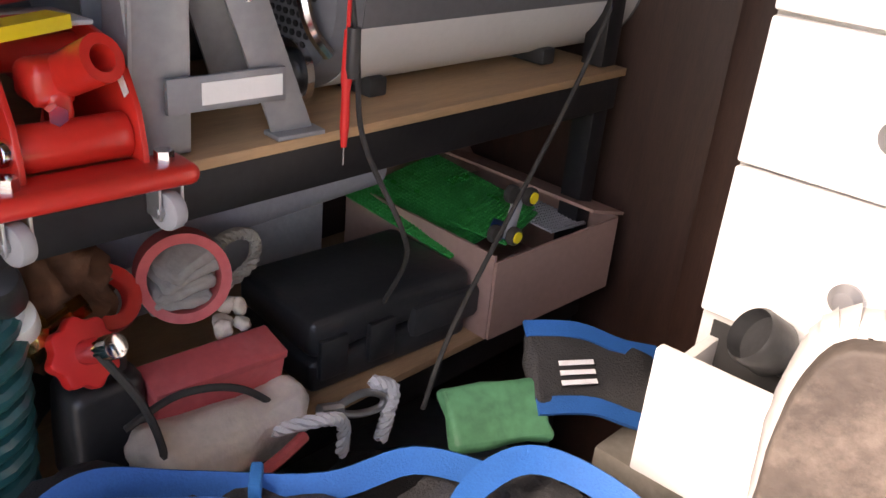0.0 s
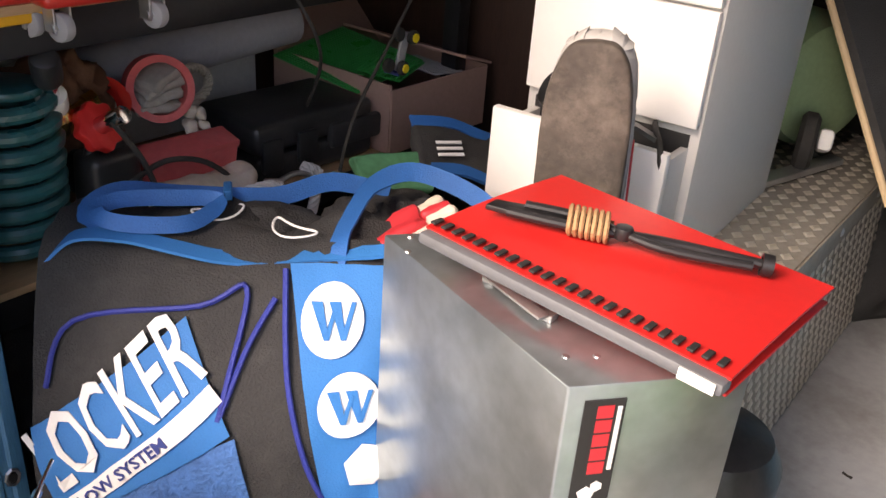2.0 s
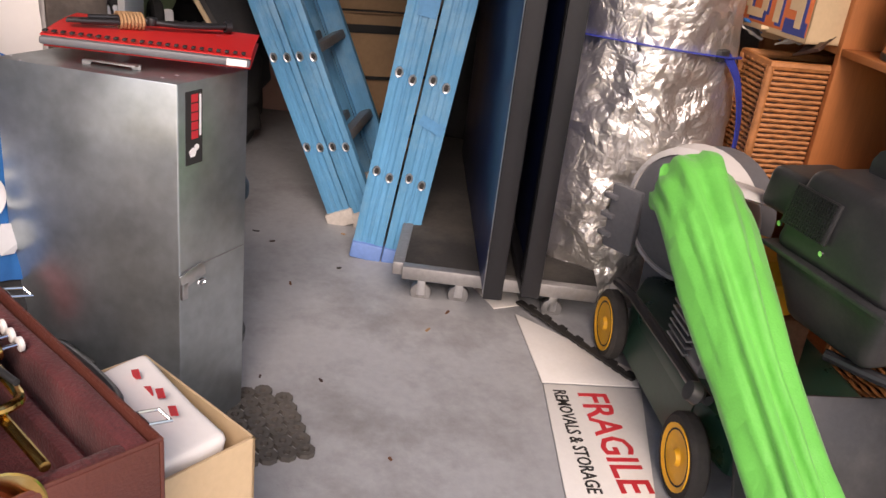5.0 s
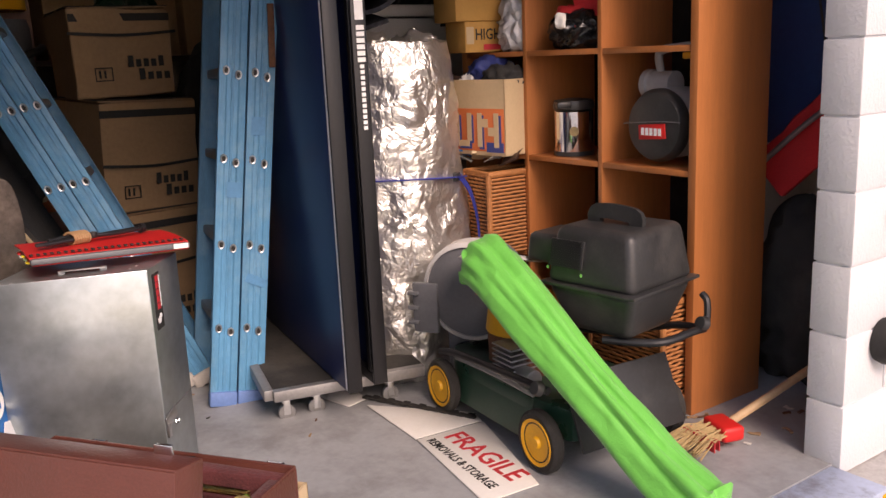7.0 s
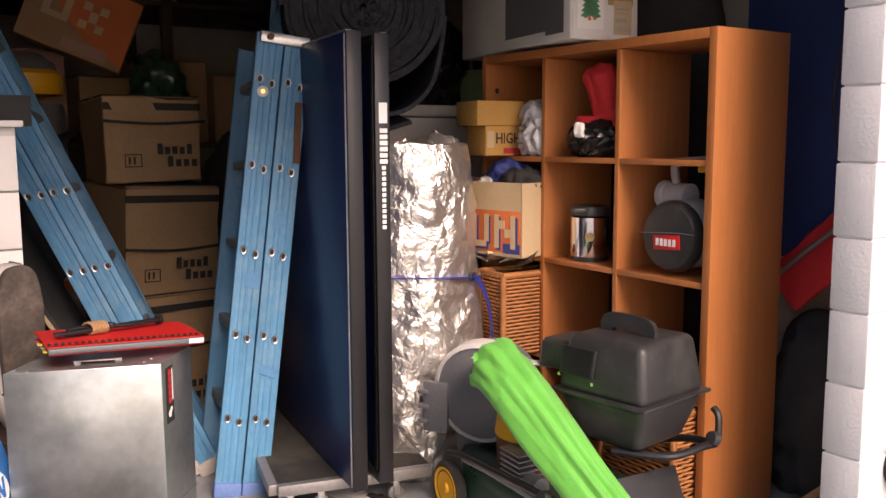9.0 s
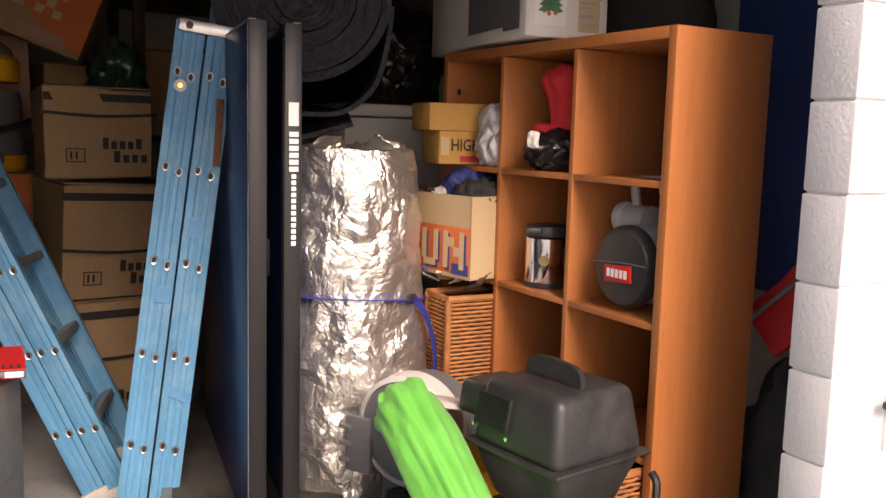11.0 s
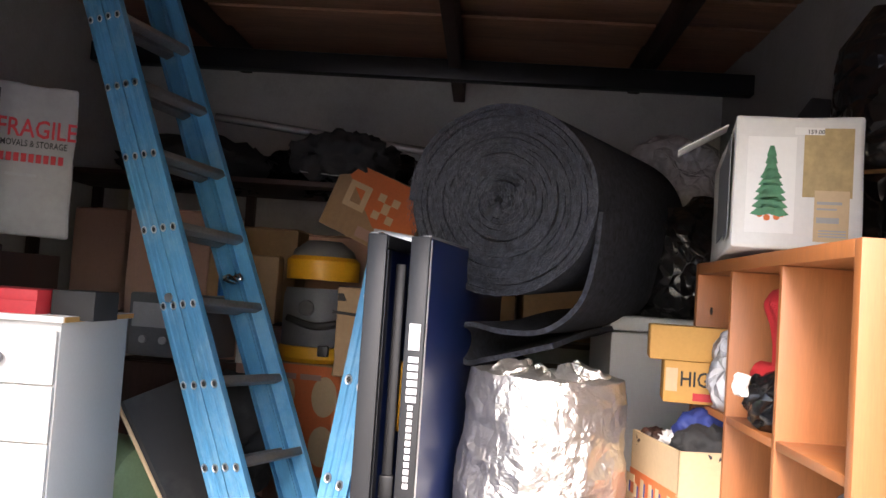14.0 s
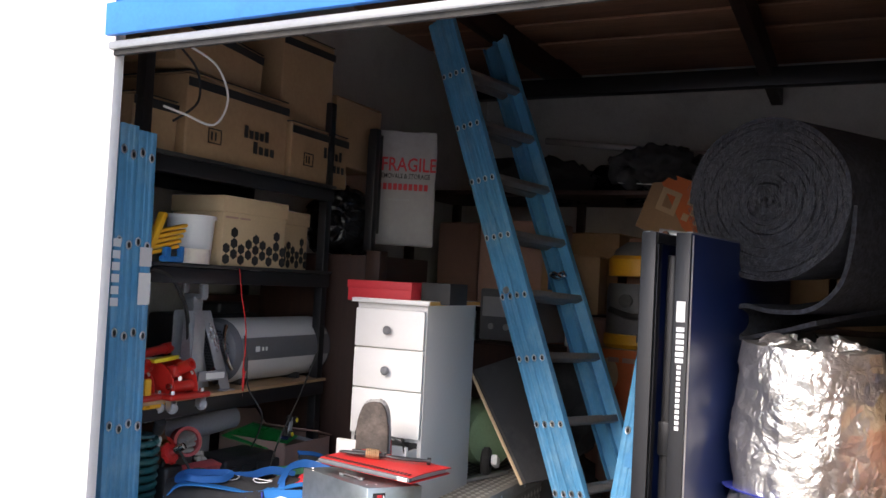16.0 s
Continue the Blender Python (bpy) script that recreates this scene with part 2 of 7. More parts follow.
FIBRES = mat("grey_fibres", (0.22, 0.23, 0.26), 0.95, var=0.6, scale=60, bump=0)
MATR = mat("dusty_rubber", (0.075, 0.07, 0.064), 0.85, var=0.3, bump=0.3, dirt=(0.16, 0.14, 0.12), amount=0.5)


def crumple(m, layers):
    """Sharp creases and facets: layers of (scale, relief, stretch along z) laid over a material's own relief."""
    nt = m.node_tree
    N, L = nt.nodes, nt.links
    b = N["Principled BSDF"]
    tc = N.new("ShaderNodeTexCoord")
    warp = N.new("ShaderNodeTexNoise")
    warp.inputs["Scale"].default_value = 5.0
    L.new(tc.outputs["Object"], warp.inputs["Vector"])
    add = N.new("ShaderNodeVectorMath")
    add.operation = "MULTIPLY_ADD"
    add.inputs[1].default_value = (0.12, 0.12, 0.12)
    L.new(warp.outputs["Color"], add.inputs[0])
    L.new(tc.outputs["Object"], add.inputs[2])
    prev = b.inputs["Normal"].links[0].from_socket if b.inputs["Normal"].links else None
    for sc, relief, st in layers:
        mp = N.new("ShaderNodeMapping")
        mp.inputs["Scale"].default_value = (1, 1, st)
        mp.inputs["Rotation"].default_value = (0.3, 0.5, sc)
        L.new(add.outputs[0], mp.inputs["Vector"])
        vo = N.new("ShaderNodeTexVoronoi")
        vo.feature = "DISTANCE_TO_EDGE"
        vo.inputs["Scale"].default_value = sc
        L.new(mp.outputs[0], vo.inputs["Vector"])
        bp = N.new("ShaderNodeBump")
        bp.inputs["Strength"].default_value, bp.inputs["Distance"].default_value = 1.0, relief
        L.new(vo.outputs["Distance"], bp.inputs["Height"])
        if prev:
            L.new(prev, bp.inputs["Normal"])
        prev = bp.outputs[0]
    L.new(prev, b.inputs["Normal"])


crumple(FOIL, ((6, 0.022, 0.5), (17, 0.01, 0.8), (50, 0.003, 1)))
crumple(GREEN, ((5, 0.012, 0.8), (18, 0.003, 1)))
crumple(BLACKBAG, ((14, 0.03, 1),))
crumple(CLEARBAG, ((16, 0.03, 1),))
RUST = mat("rusty_metal", (0.17, 0.08, 0.045), 0.75, 0.4, var=0.4, scale=20, bump=0.4)


# ---- mesh tools ----
def put(bm, x=0, y=0, z=0, rx=0, ry=0, rz=0, s=None):
    m = pose(x, y, z, rx, ry, rz)
    bm.transform(m @ Matrix.Diagonal((*s, 1)) if s else m)
    return bm


def merge(*bms):
    out = bms[0]
    for b in bms[1:]:
        me = bpy.data.meshes.new("part")
        b.to_mesh(me)
        b.free()
        out.from_mesh(me)
        bpy.data.meshes.remove(me)
    return out


def box(sx, sy, sz, bevel=0.0, seg=2):
    bm = bmesh.new()
    bmesh.ops.create_cube(bm, size=1)
    bm.transform(Matrix.Diagonal((sx, sy, sz, 1)))
    if bevel:
        bmesh.ops.bevel(bm, geom=bm.edges[:], offset=bevel, segments=seg, affect="EDGES", profile=0.5)
    return bm


def cyl(r, h, r2=None, seg=24, bevel=0.0):
    bm = bmesh.new()
    bmesh.ops.create_cone(bm, cap_ends=True, segments=seg, radius1=r, radius2=r if r2 is None else r2, depth=h)
    if bevel:
        rim = [e for e in bm.edges if abs(e.verts[0].co.z - e.verts[1].co.z) < 1e-6]
        bmesh.ops.bevel(bm, geom=rim, offset=bevel, segments=2, affect="EDGES", profile=0.5)
    return bm


def lathe(profile, seg=28):
    """A turned form about z from (radius, height) pairs; closed where the radius is 0."""
    bm = bmesh.new()
    rings = []
    for r, z in profile:
        if r < 1e-5:
            rings.append([bm.verts.new((0, 0, z))])
        else:
            rings.append([bm.verts.new((r * math.cos(2 * math.pi * k / seg), r * math.sin(2 * math.pi * k / seg), z)) for k in range(seg)])
    for p, q in zip(rings, rings[1:]):
        for k in range(seg):
            l = (k + 1) % seg
            if len(p) == 1 and len(q) > 1:
                bm.faces.new((p[0], q[l], q[k]))
            elif len(q) == 1 and len(p) > 1:
                bm.faces.new((p[k], p[l], q[0]))
            elif len(p) > 1:
                bm.faces.new((p[k], p[l], q[l], q[k]))
    bmesh.ops.recalc_face_normals(bm, faces=bm.faces[:])
    return bm


def smooth_path(pts, steps=6, closed=False):
    """Points along a smooth curve through pts."""
    P = [Vector(p) for p in pts]
    n = len(P)
    out = []
    for i in range(n if closed else n - 1):
        p0 = P[(i - 1) % n] if closed or i > 0 else P[i]
        p1, p2 = P[i], P[(i + 1) % n]
        p3 = P[(i + 2) % n] if closed or i + 2 < n else p2
        for k in range(steps):
            t = k / steps
            out.append(0.5 * (2 * p1 + (p2 - p0) * t + (2 * p0 - 5 * p1 + 4 * p2 - p3) * t * t + (3 * p1 - p0 - 3 * p2 + p3) * t ** 3))
    if not closed:
        out.append(P[-1])
    return out


def tube(pts, r=0.004, seg=8, closed=False, flat=None, up=None, steps=6, taper=None):
    """A round cord, or with flat=(width, thickness) a strap, along a smooth path."""
    path = smooth_path(pts, steps, closed) if steps else [Vector(p) for p in pts]
    bm = bmesh.new()
    n = len(path)
    rings = []
    normal = Vector(up) if up else Vector((0.01, 0.02, 1))
    for i, p in enumerate(path):
        d = (path[(i + 1) % n] - path[i - 1]) if closed else path[min(i + 1, n - 1)] - path[max(i - 1, 0)]
        d.normalize()
        side = d.cross(normal)
        if side.length < 1e-4:
            side = d.cross(Vector((1, 0.3, 0.2)))
        side.normalize()
        nn = side.cross(d).normalized()
        if not up:
            normal = nn
        k = taper(i / max(1, n - 1)) if taper else 1
        if flat:
            w, h = flat[0] / 2 * k, flat[1] / 2
            ring = [p + side * a * w + nn * b * h for a, b in ((-1, -1), (1, -1), (1, 1), (-1, 1))]
        else:
            ring = [p + (side * math.cos(2 * math.pi * j / seg) + nn * math.sin(2 * math.pi * j / seg)) * r * k for j in range(seg)]
        rings.append([bm.verts.new(v) for v in ring])
    m = len(rings[0])
    for i in range(n if closed else n - 1):
        a, b = rings[i], rings[(i + 1) % n]
        for j in range(m):
            bm.faces.new((a[j], a[(j + 1) % m], b[(j + 1) % m], b[j]))
    if not closed:
        bm.faces.new(rings[0][::-1])
        bm.faces.new(rings[-1])
    bmesh.ops.recalc_face_normals(bm, faces=bm.faces[:])
    return bm


def prism(outline, h, bevel=0.0):
    """A flat outline in x and y raised by h along z."""
    bm = bmesh.new()
    f = bm.faces.new([bm.verts.new((x, y, 0)) for x, y in outline])
    r = bmesh.ops.extrude_face_region(bm, geom=[f])
    bmesh.ops.translate(bm, vec=(0, 0, h), verts=[v for v in r["geom"] if isinstance(v, bmesh.types.BMVert)])
    bmesh.ops.recalc_face_normals(bm, faces=bm.faces[:])
    if bevel:
        bmesh.ops.bevel(bm, geom=bm.edges[:], offset=bevel, segments=2, affect="EDGES", profile=0.5)
    return bm


def sheet(nx, ny, at_uv, thick=0.002):
    """A bent sheet with thickness; at_uv(u, v) gives the place."""
    bm = bmesh.new()
    g = [[bm.verts.new(at_uv(i / nx, j / ny)) for j in range(ny + 1)] for i in range(nx + 1)]
    for i in range(nx):
        for j in range(ny):
            bm.faces.new((g[i][j], g[i + 1][j], g[i + 1][j + 1], g[i][j + 1]))
    bmesh.ops.recalc_face_normals(bm, faces=bm.faces[:])
    bmesh.ops.solidify(bm, geom=bm.faces[:], thickness=thick)
    return bm


def rumple(bm, amp, size, cuts=0, seed=0.0, ridged=False):
    """Dents and folds: moves the points along their normals by a noise."""
    if cuts:
        bmesh.ops.subdivide_edges(bm, edges=bm.edges[:], cuts=cuts, use_grid_fill=True)
    bm.normal_update()
    for v in bm.verts:
        p = v.co / size + Vector((seed, seed * 1.7, seed * 0.6))
        k = noise.noise(p) + 0.5 * noise.noise(p * 2.3)
        if ridged:
            k = 0.6 - 2.2 * abs(k)
        v.co += v.normal * amp * k
    return bm


def finish(name, bm, material, smooth=35):
    if smooth:
        lim = radians(smooth)
        for f in bm.faces:
            f.smooth = True
        for e in bm.edges:
            e.smooth = len(e.link_faces) == 2 and e.calc_face_angle(9) < lim
    me = bpy.data.meshes.new(name)
    bm.to_mesh(me)
    bm.free()
    me.materials.append(material)
    return me


def part(name, bm, material, parent, label="", smooth=35):
    """One mesh under a thing or under a part."""
    ob = new(name, finish(name, bm, material, smooth))
    ob.parent = parent
    if label:
        ob["label"] = label
    return ob


def thing(name, label, category, m=None, group=""):
    ob = new(name)
    ob.empty_display_size = 0.05
    if m:
        ob.matrix_world = m
    return tagged(ob, label, category, group)


def solid(name, bm, material, label, category, m=None, group="", smooth=35, kind=""):
    ob = new(name, finish(name, bm, material, smooth))
    if m:
        ob.matrix_world = m
    return tagged(ob, label, category, group, kind)


def structure(name, bm, material, label, m=None, smooth=35):
    return solid(name, bm, material, label, name.rstrip("_0123456789").replace("_", " "), m, "", smooth, "structure")


def letters(text, size, m, material, parent, name="lettering", squash=1.0, lean=0.0):
    """Raised lettering in the built-in font; m places its lower left corner, text along x, up along y."""
    cu = bpy.data.curves.new("text", "FONT")
    cu.body, cu.size, cu.extrude, cu.shear, cu.resolution_u = text, size, 0.0006, lean, 2
    cu.offset = size * 0.012
    ob = bpy.data.objects.new("text", cu)
    scene.collection.objects.link(ob)
    me = bpy.data.meshes.new_from_object(ob.evaluated_get(bpy.context.evaluated_depsgraph_get()))
    bpy.data.objects.remove(ob)
    me.transform(m @ Matrix.Diagonal((squash, 1, 1, 1)))
    me.materials.clear()
    me.materials.append(material)
    out = new(name, me)
    out.parent = parent
    return out


def bars(rows, m, material, parent, name="print_bar"):
    """Unreadable print as plain bars: rows of (x, y, width, height) on a plane."""
    bm = merge(*[put(box(w, h, 0.0012), x + w / 2, y + h / 2, 0) for x, y, w, h in rows])
    bm.transform(m)
    return part(name, bm, material, parent, smooth=0)


def cord(name, label, pts, r=0.003, material=RUBBER):
    return solid(name, tube(pts, r, 7), material, label, "cable")


# ---- structure ----
structure("ground", put(box(400, 400, 0.1), -198, 0, -0.085), CONC, "grey concrete forecourt in front of the garage")
structure("floor", put(box(4.6, 3.9, 0.12), 2.02, -0.2, -0.06), FLOOR, "grey painted concrete garage floor with stains and scuffs")
structure("threshold", put(box(0.16, 2.15, 0.12, 0.006), -0.36, -0.225, -0.062), BLUEPAINT, "worn pale blue painted concrete threshold")
structure("wall_left", put(box(4.6, 0.12, 3.0), 2.0, 1.71, 1.5), TILEPALE, "grey block side wall behind the shelving")
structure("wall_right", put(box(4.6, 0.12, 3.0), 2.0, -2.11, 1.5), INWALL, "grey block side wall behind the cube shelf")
structure("wall_back", put(box(0.12, 4.0, 3.0), 4.3, -0.2, 1.5), TILEPALE, "pale panelled back wall of the garage")
structure("ceiling", put(box(4.7, 4.0, 0.04), 2.02, -0.2, 2.86), TIMBER, "dark brown timber board ceiling")
structure("wall_front_left", put(box(0.035, 2.6, 3.2, 0.003), -0.085, 2.143, 1.58), RENDERW, "sunlit white rendered wall beside the opening")
structure("wall_front_top", put(box(0.1, 8.0, 1.1), -0.06, 0.0, 2.67), RENDERW, "white rendered wall above the roller door")
beam = structure("trim_beam", put(box(0.09, 3.7, 0.11, 0.004), 3.6, -0.2, 2.6), BLACKSTEEL, "dark ceiling beam across the garage")
for k, y in enumerate((0.95, -0.42, -1.5)):
    structure("trim_rafter_%d" % (k + 1), put(box(4.3, 0.07, 0.16, 0.004), 2.1, y, 2.76, 0, 0 if k != 1 else 3), DARKWOOD, "dark timber rafter under the ceiling boards")
for k in range(9):
    structure("trim_board_%d" % (k + 1), put(box(0.36, 3.7, 0.022, 0.002), 0.3 + 0.4 * k, -0.2, 2.828), TIMBER, "brown ceiling lining board")

# block pier on the right of the opening, course by course
pier = structure("wall_front_right", put(box(0.095, 1.6, 3.1), -0.2495, -2.108, 1.52), BLOCK, "white painted concrete block pier")
course = [box(0.108, 0.385, 0.184, 0.004), box(0.108, 0.19, 0.184, 0.004)]
meshes = [finish("block", b, BLOCK) for b in course]
for r in range(15):
    y = -1.302
    k = r % 2
    while y > -2.7:
        w = 0.19 if k == 1 and y > -1.31 else 0.385
        ob = new("block", meshes[1 if w < 0.2 else 0])
        ob.parent = pier
        ob.location = (-0.249 + 0.001 * ((r * 7) % 3 - 1), y - w / 2, -0.02 + 0.094 + 0.1895 * r)
        y -= w + 0.008

# roller door, rolled up under the lintel
door = tagged(new("roller_door"), "blue corrugated roller door, rolled up under the lintel", "roller door", kind="structure")
prof = []
for k in range(24):
    prof.append((-0.11 + (0.012 if k % 4 in (1, 2) else 0.0), 1.935 + 0.03 * k))
bm = bmesh.new()
va = [bm.verts.new((x, 0.845, z)) for x, z in prof]
vb = [bm.verts.new((x, -1.33, z + 0.036)) for x, z in prof]
for k in range(len(prof) - 1):
    bm.faces.new((va[k], vb[k], vb[k + 1], va[k + 1]))
bmesh.ops.solidify(bm, geom=bm.faces[:], thickness=0.003)
part("curtain", bm, ROLLDOOR, door)
part("bottom_rail", put(box(0.035, 2.18, 0.022, 0.004), -0.105, -0.24, 1.917, -0.95), STEELG, door, "grey steel bottom rail")
part("face_board", put(box(0.02, 2.18, 0.09, 0.004), -0.128, -0.24, 1.985, -0.95), ROLLDOOR, door)
part("weather_strip", put(box(0.012, 2.16, 0.014), -0.105, -0.24, 1.899, -0.95), RUBBER, door)

# door furniture on the outer face of the pier
lock = thing("door_lock", "round chrome lock on the white pier", "door lock", pose(-0.304, -1.52, 0.78))
part("rose", put(cyl(0.03, 0.012, bevel=0.003), -0.006, 0, 0, 0, 90, 0), CHROME, lock)
part("knob", put(lathe([(0, 0), (0.012, 0), (0.012, 0.02), (0.024, 0.03), (0.026, 0.045), (0.018, 0.055), (0, 0.057)]), -0.01, 0, 0, 0, -90, 0), CHROME, lock)
catch = thing("lever_latch", "black lever handle on the white pier", "latch", pose(-0.304, -1.52, 0.66))
part("backplate", put(box(0.01, 0.03, 0.09, 0.003), -0.005, 0, 0), BLACKP, catch)
part("lever", put(box(0.02, 0.09, 0.018, 0.006), -0.03, 0.03, 0.01), BLACKP, catch)
hose = solid("rubber_buffer", put(lathe([(0, 0), (0.06, 0), (0.065, 0.02), (0.06, 0.05), (0.02, 0.055), (0, 0.055)]), 0, 0, 0, 0, -90, 0), RUBBER, "round black rubber buffer on the white pier", "door stop", pose(-0.304, -1.47, 0.32))
cube = solid("orange_clip", merge(box(0.05, 0.03, 0.02, 0.004), put(cyl(0.008, 0.024), 0.01, 0, 0)), YELLOW, "small orange plastic clip on the ground", "clip", pose(-0.43, -1.28, -0.024, 0, 0, 20))
# ---- cube shelf and what stands on and in it ----
SX0, SX1, SY, SD, SH = 0.165, 1.275, -1.273, 0.335, 1.49
shelf = thing("cube_shelf", "cherry veneer cube shelf with open back, full of odds and ends", "shelf", pose(SX0, SY, 0))
W = SX1 - SX0
for x in (0.014, W - 0.014):
    part("side_panel", put(box(0.028, SD, SH, 0.0015), x, -SD / 2, SH / 2), CHERRY, shelf)
part("top_panel", put(box(W - 0.057, SD, 0.03, 0.0015), W / 2, -SD / 2, SH - 0.015), CHERRY, shelf)
part("base_panel", put(box(W - 0.057, SD, 0.03, 0.0015), W / 2, -SD / 2, 0.045), CHERRY, shelf)
for x in (0.385, 0.748):
    part("divider", put(box(0.018, SD - 0.004, SH - 0.094, 0.001), x, -SD / 2, (SH + 0.03) / 2), CHERRY, shelf)
for z in (1.105, 0.745, 0.39):
    for x0, x1 in ((0.029, 0.375), (0.395, 0.738), (0.758, W - 0.029)):
        part("shelf_board", put(box(x1 - x0, SD - 0.006, 0.018, 0.001), (x0 + x1) / 2, -SD / 2, z), CHERRY, shelf)
part("cable_hole", put(cyl(0.01, 0.003), 1.06, -SD + 0.3, 1.36, 90, 0, 0), PRINTK, shelf)


def open_carton(name, label, sx, sy, sz, m, material, flap=0.12, angles=(115, 100, 120, 105), thick=0.004):
    """A carton with its top flaps standing open."""
    ob = thing(name, label, "cardboard box", m)
    body = merge(put(box(sx, sy, thick), 0, 0, thick / 2), *[put(box(thick, sy, sz), s * (sx - thick) / 2, 0, sz / 2) for s in (-1, 1)],
                 *[put(box(sx, thick, sz), 0, s * (sy - thick) / 2, sz / 2) for s in (-1, 1)])
    part("body", body, material, ob)
    for k, (w, d, rz) in enumerate(((sy, sx, 0), (sx, sy, 90), (sy, sx, 180), (sx, sy, 270))):
        if angles[k] is None:
            continue
        f = put(box(flap, w * 0.98, thick), flap / 2, 0, 0)
        f = put(f, 0, 0, 0, 0, angles[k] - 180 + 90, 0)
        part("flap", put(put(f, d / 2 - thick, 0, sz), 0, 0, 0, 0, 0, rz), material, ob)
    return ob


def closed_carton(name, label, sx, sy, sz, m, material, tape=True, seed=0, dents=0.006):
    ob = thing(name, label, "cardboard box", m)
    bm = rumple(box(sx, sy, sz, 0.004, 1), dents, 0.2, cuts=5, seed=seed + 1.3)
    part("body", put(bm, 0, 0, sz / 2), material, ob)
    for s in (-1, 1):
        part("flap", put(box(sx * 0.985, sy / 2 - 0.003, 0.004, 0.001), 0, s * sy / 4, sz + 0.005), material, ob)
    if tape:
        part("tape", put(box(sx * 1.0, 0.05, 0.0015), 0, 0, sz + 0.0085), CARDL, ob, "brown packing tape")
    return ob


# carton with the artificial tree, on the shelf
tree = thing("tree_box", "long white and gold carton with a green fir picture", "cardboard box", pose(0.69, -1.345, SH + 0.012, 0, 0, -11))
part("body", put(rumple(box(0.86, 0.262, 0.29, 0.006, 2), 0.008, 0.25, cuts=4, seed=4), 0.43, 0, 0.147), CARDW, tree)
FX = pose(-0.0035, 0, 0, 90, 0, -90)
part("end_panel", put(box(0.002, 0.248, 0.276, 0.0006), -0.003, 0, 0.147), CARDW, tree, "pale printed end of the carton")
part("gold_print", put(box(0.0016, 0.1, 0.15), -0.0035, -0.06, 0.19), GOLD, tree)
part("picture_field", put(box(0.0016, 0.1, 0.21), -0.0035, 0.055, 0.14), PAPER, tree)
firs = []
random.seed(5)
for k in range(9):
    w = (0.04 - 0.0038 * k) * random.uniform(0.85, 1.1)
    z = 0.075 + 0.016 * k
    firs.append(put(prism([(-w, 0), (-w * 0.55, -0.004), (0, 0.001), (w * 0.5, -0.005), (w, 0), (w * 0.4, 0.022), (-w * 0.4, 0.022)], 0.0012), 0, z, 0.001))
bm = merge(*firs)
bm.transform(FX @ pose(-0.055, 0, 0))
part("fir_picture", bm, PRINTG, tree, "green fir tree picture", smooth=0)
bm = merge(*[put(cyl(0.007, 0.0012, seg=10), x, z, 0.0014) for x, z in ((-0.075, 0.075), (-0.06, 0.068), (-0.04, 0.07), (-0.03, 0.077))])
bm.transform(FX)
part("baubles", bm, ORANGE, tree)
part("price_label", put(box(0.0016, 0.06, 0.016), -0.0045, -0.02, 0.258), PAPER, tree)
letters("159.00", 0.013, FX @ pose(0.015, 0.252, 0.0022), PRINTK, tree)
part("info_panel", put(box(0.0016, 0.07, 0.11), -0.0042, -0.07, 0.075), CARDL, tree)
bars([(0.04, 0.1, 0.05, 0.006), (0.04, 0.088, 0.04, 0.004), (0.045, 0.03, 0.055, 0.003), (0.045, 0.036, 0.055, 0.003), (0.045, 0.042, 0.055, 0.003), (0.04, 0.06, 0.045, 0.012)], FX @ pose(0, 0, 0.003), MIDGREY, tree)
part("side_print", put(merge(put(box(0.3, 0.002, 0.2), 0.3, 0.132, 0.14), put(box(0.12, 0.002, 0.23), 0.09, 0.132, 0.14)), 0, 0.006, 0), GREYP, tree, "grey photo print on the long side")
part("side_flap", put(box(0.1, 0.004, 0.14, 0.001), 0.36, 0.19, 0.3, 60, 0, 0), CARDW, tree)

high = thing("high_carton", "ochre cardboard carton standing in the shelf", "cardboard box", pose(1.17, -1.25, 1.116, 0, 0, -8))
part("body", put(box(0.15, 0.19, 0.11, 0.004), 0, -0.02, 0.055), CARDY, high)
part("lid", put(box(0.17, 0.2, 0.09, 0.004), 0.0, 0.015, 0.155), CARDY, high)
letters("HIGH", 0.055, pose(-0.077, 0.035, 0.045, 90, 0, -90), PRINTK, high, squash=0.8)
part("label", put(box(0.002, 0.03, 0.06), -0.0765, 0.055, 0.06), CARDL, high)
part("print_bar", put(box(0.0015, 0.08, 0.02), -0.0765, -0.04, 0.018), PRINTR, high)


def bagged(name, label, size, m, material, seed, category="plastic bag", amp=0.02):
    bm = bmesh.new()
    bmesh.ops.create_icosphere(bm, subdivisions=4, radius=0.5)
    for v in bm.verts:
        v.co.z = max(v.co.z, -0.36)
    bm.transform(Matrix.Diagonal((*size, 1)))
    rumple(bm, amp, min(size) * 0.35, seed=seed, ridged=True)
    return solid(name, put(bm, 0, 0, size[2] * 0.36), material, label, category, m, smooth=50)


bagged("crumpled_bag", "crumpled clear and black plastic packaging in the shelf", (0.17, 0.14, 0.24), pose(1, -1.33, 1.115), CLEARBAG, 2.0)
bagged("black_bag", "shiny black plastic bag in the shelf", (0.3, 0.24, 0.16), pose(0.7, -1.39, 1.115), BLACKBAG, 3.0, amp=0.025)
toy = solid("red_jacket", rumple(merge(put(box(0.12, 0.1, 0.2, 0.04, 3), 0, 0, 0.16), put(box(0.2, 0.12, 0.1, 0.04, 3), 0.02, 0, 0.06)), 0.022, 0.06, cuts=2, seed=6), REDFAB, "bunched red and black jacket on the black bag", "jacket", pose(0.66, -1.37, 1.165, 0, 12, 20))
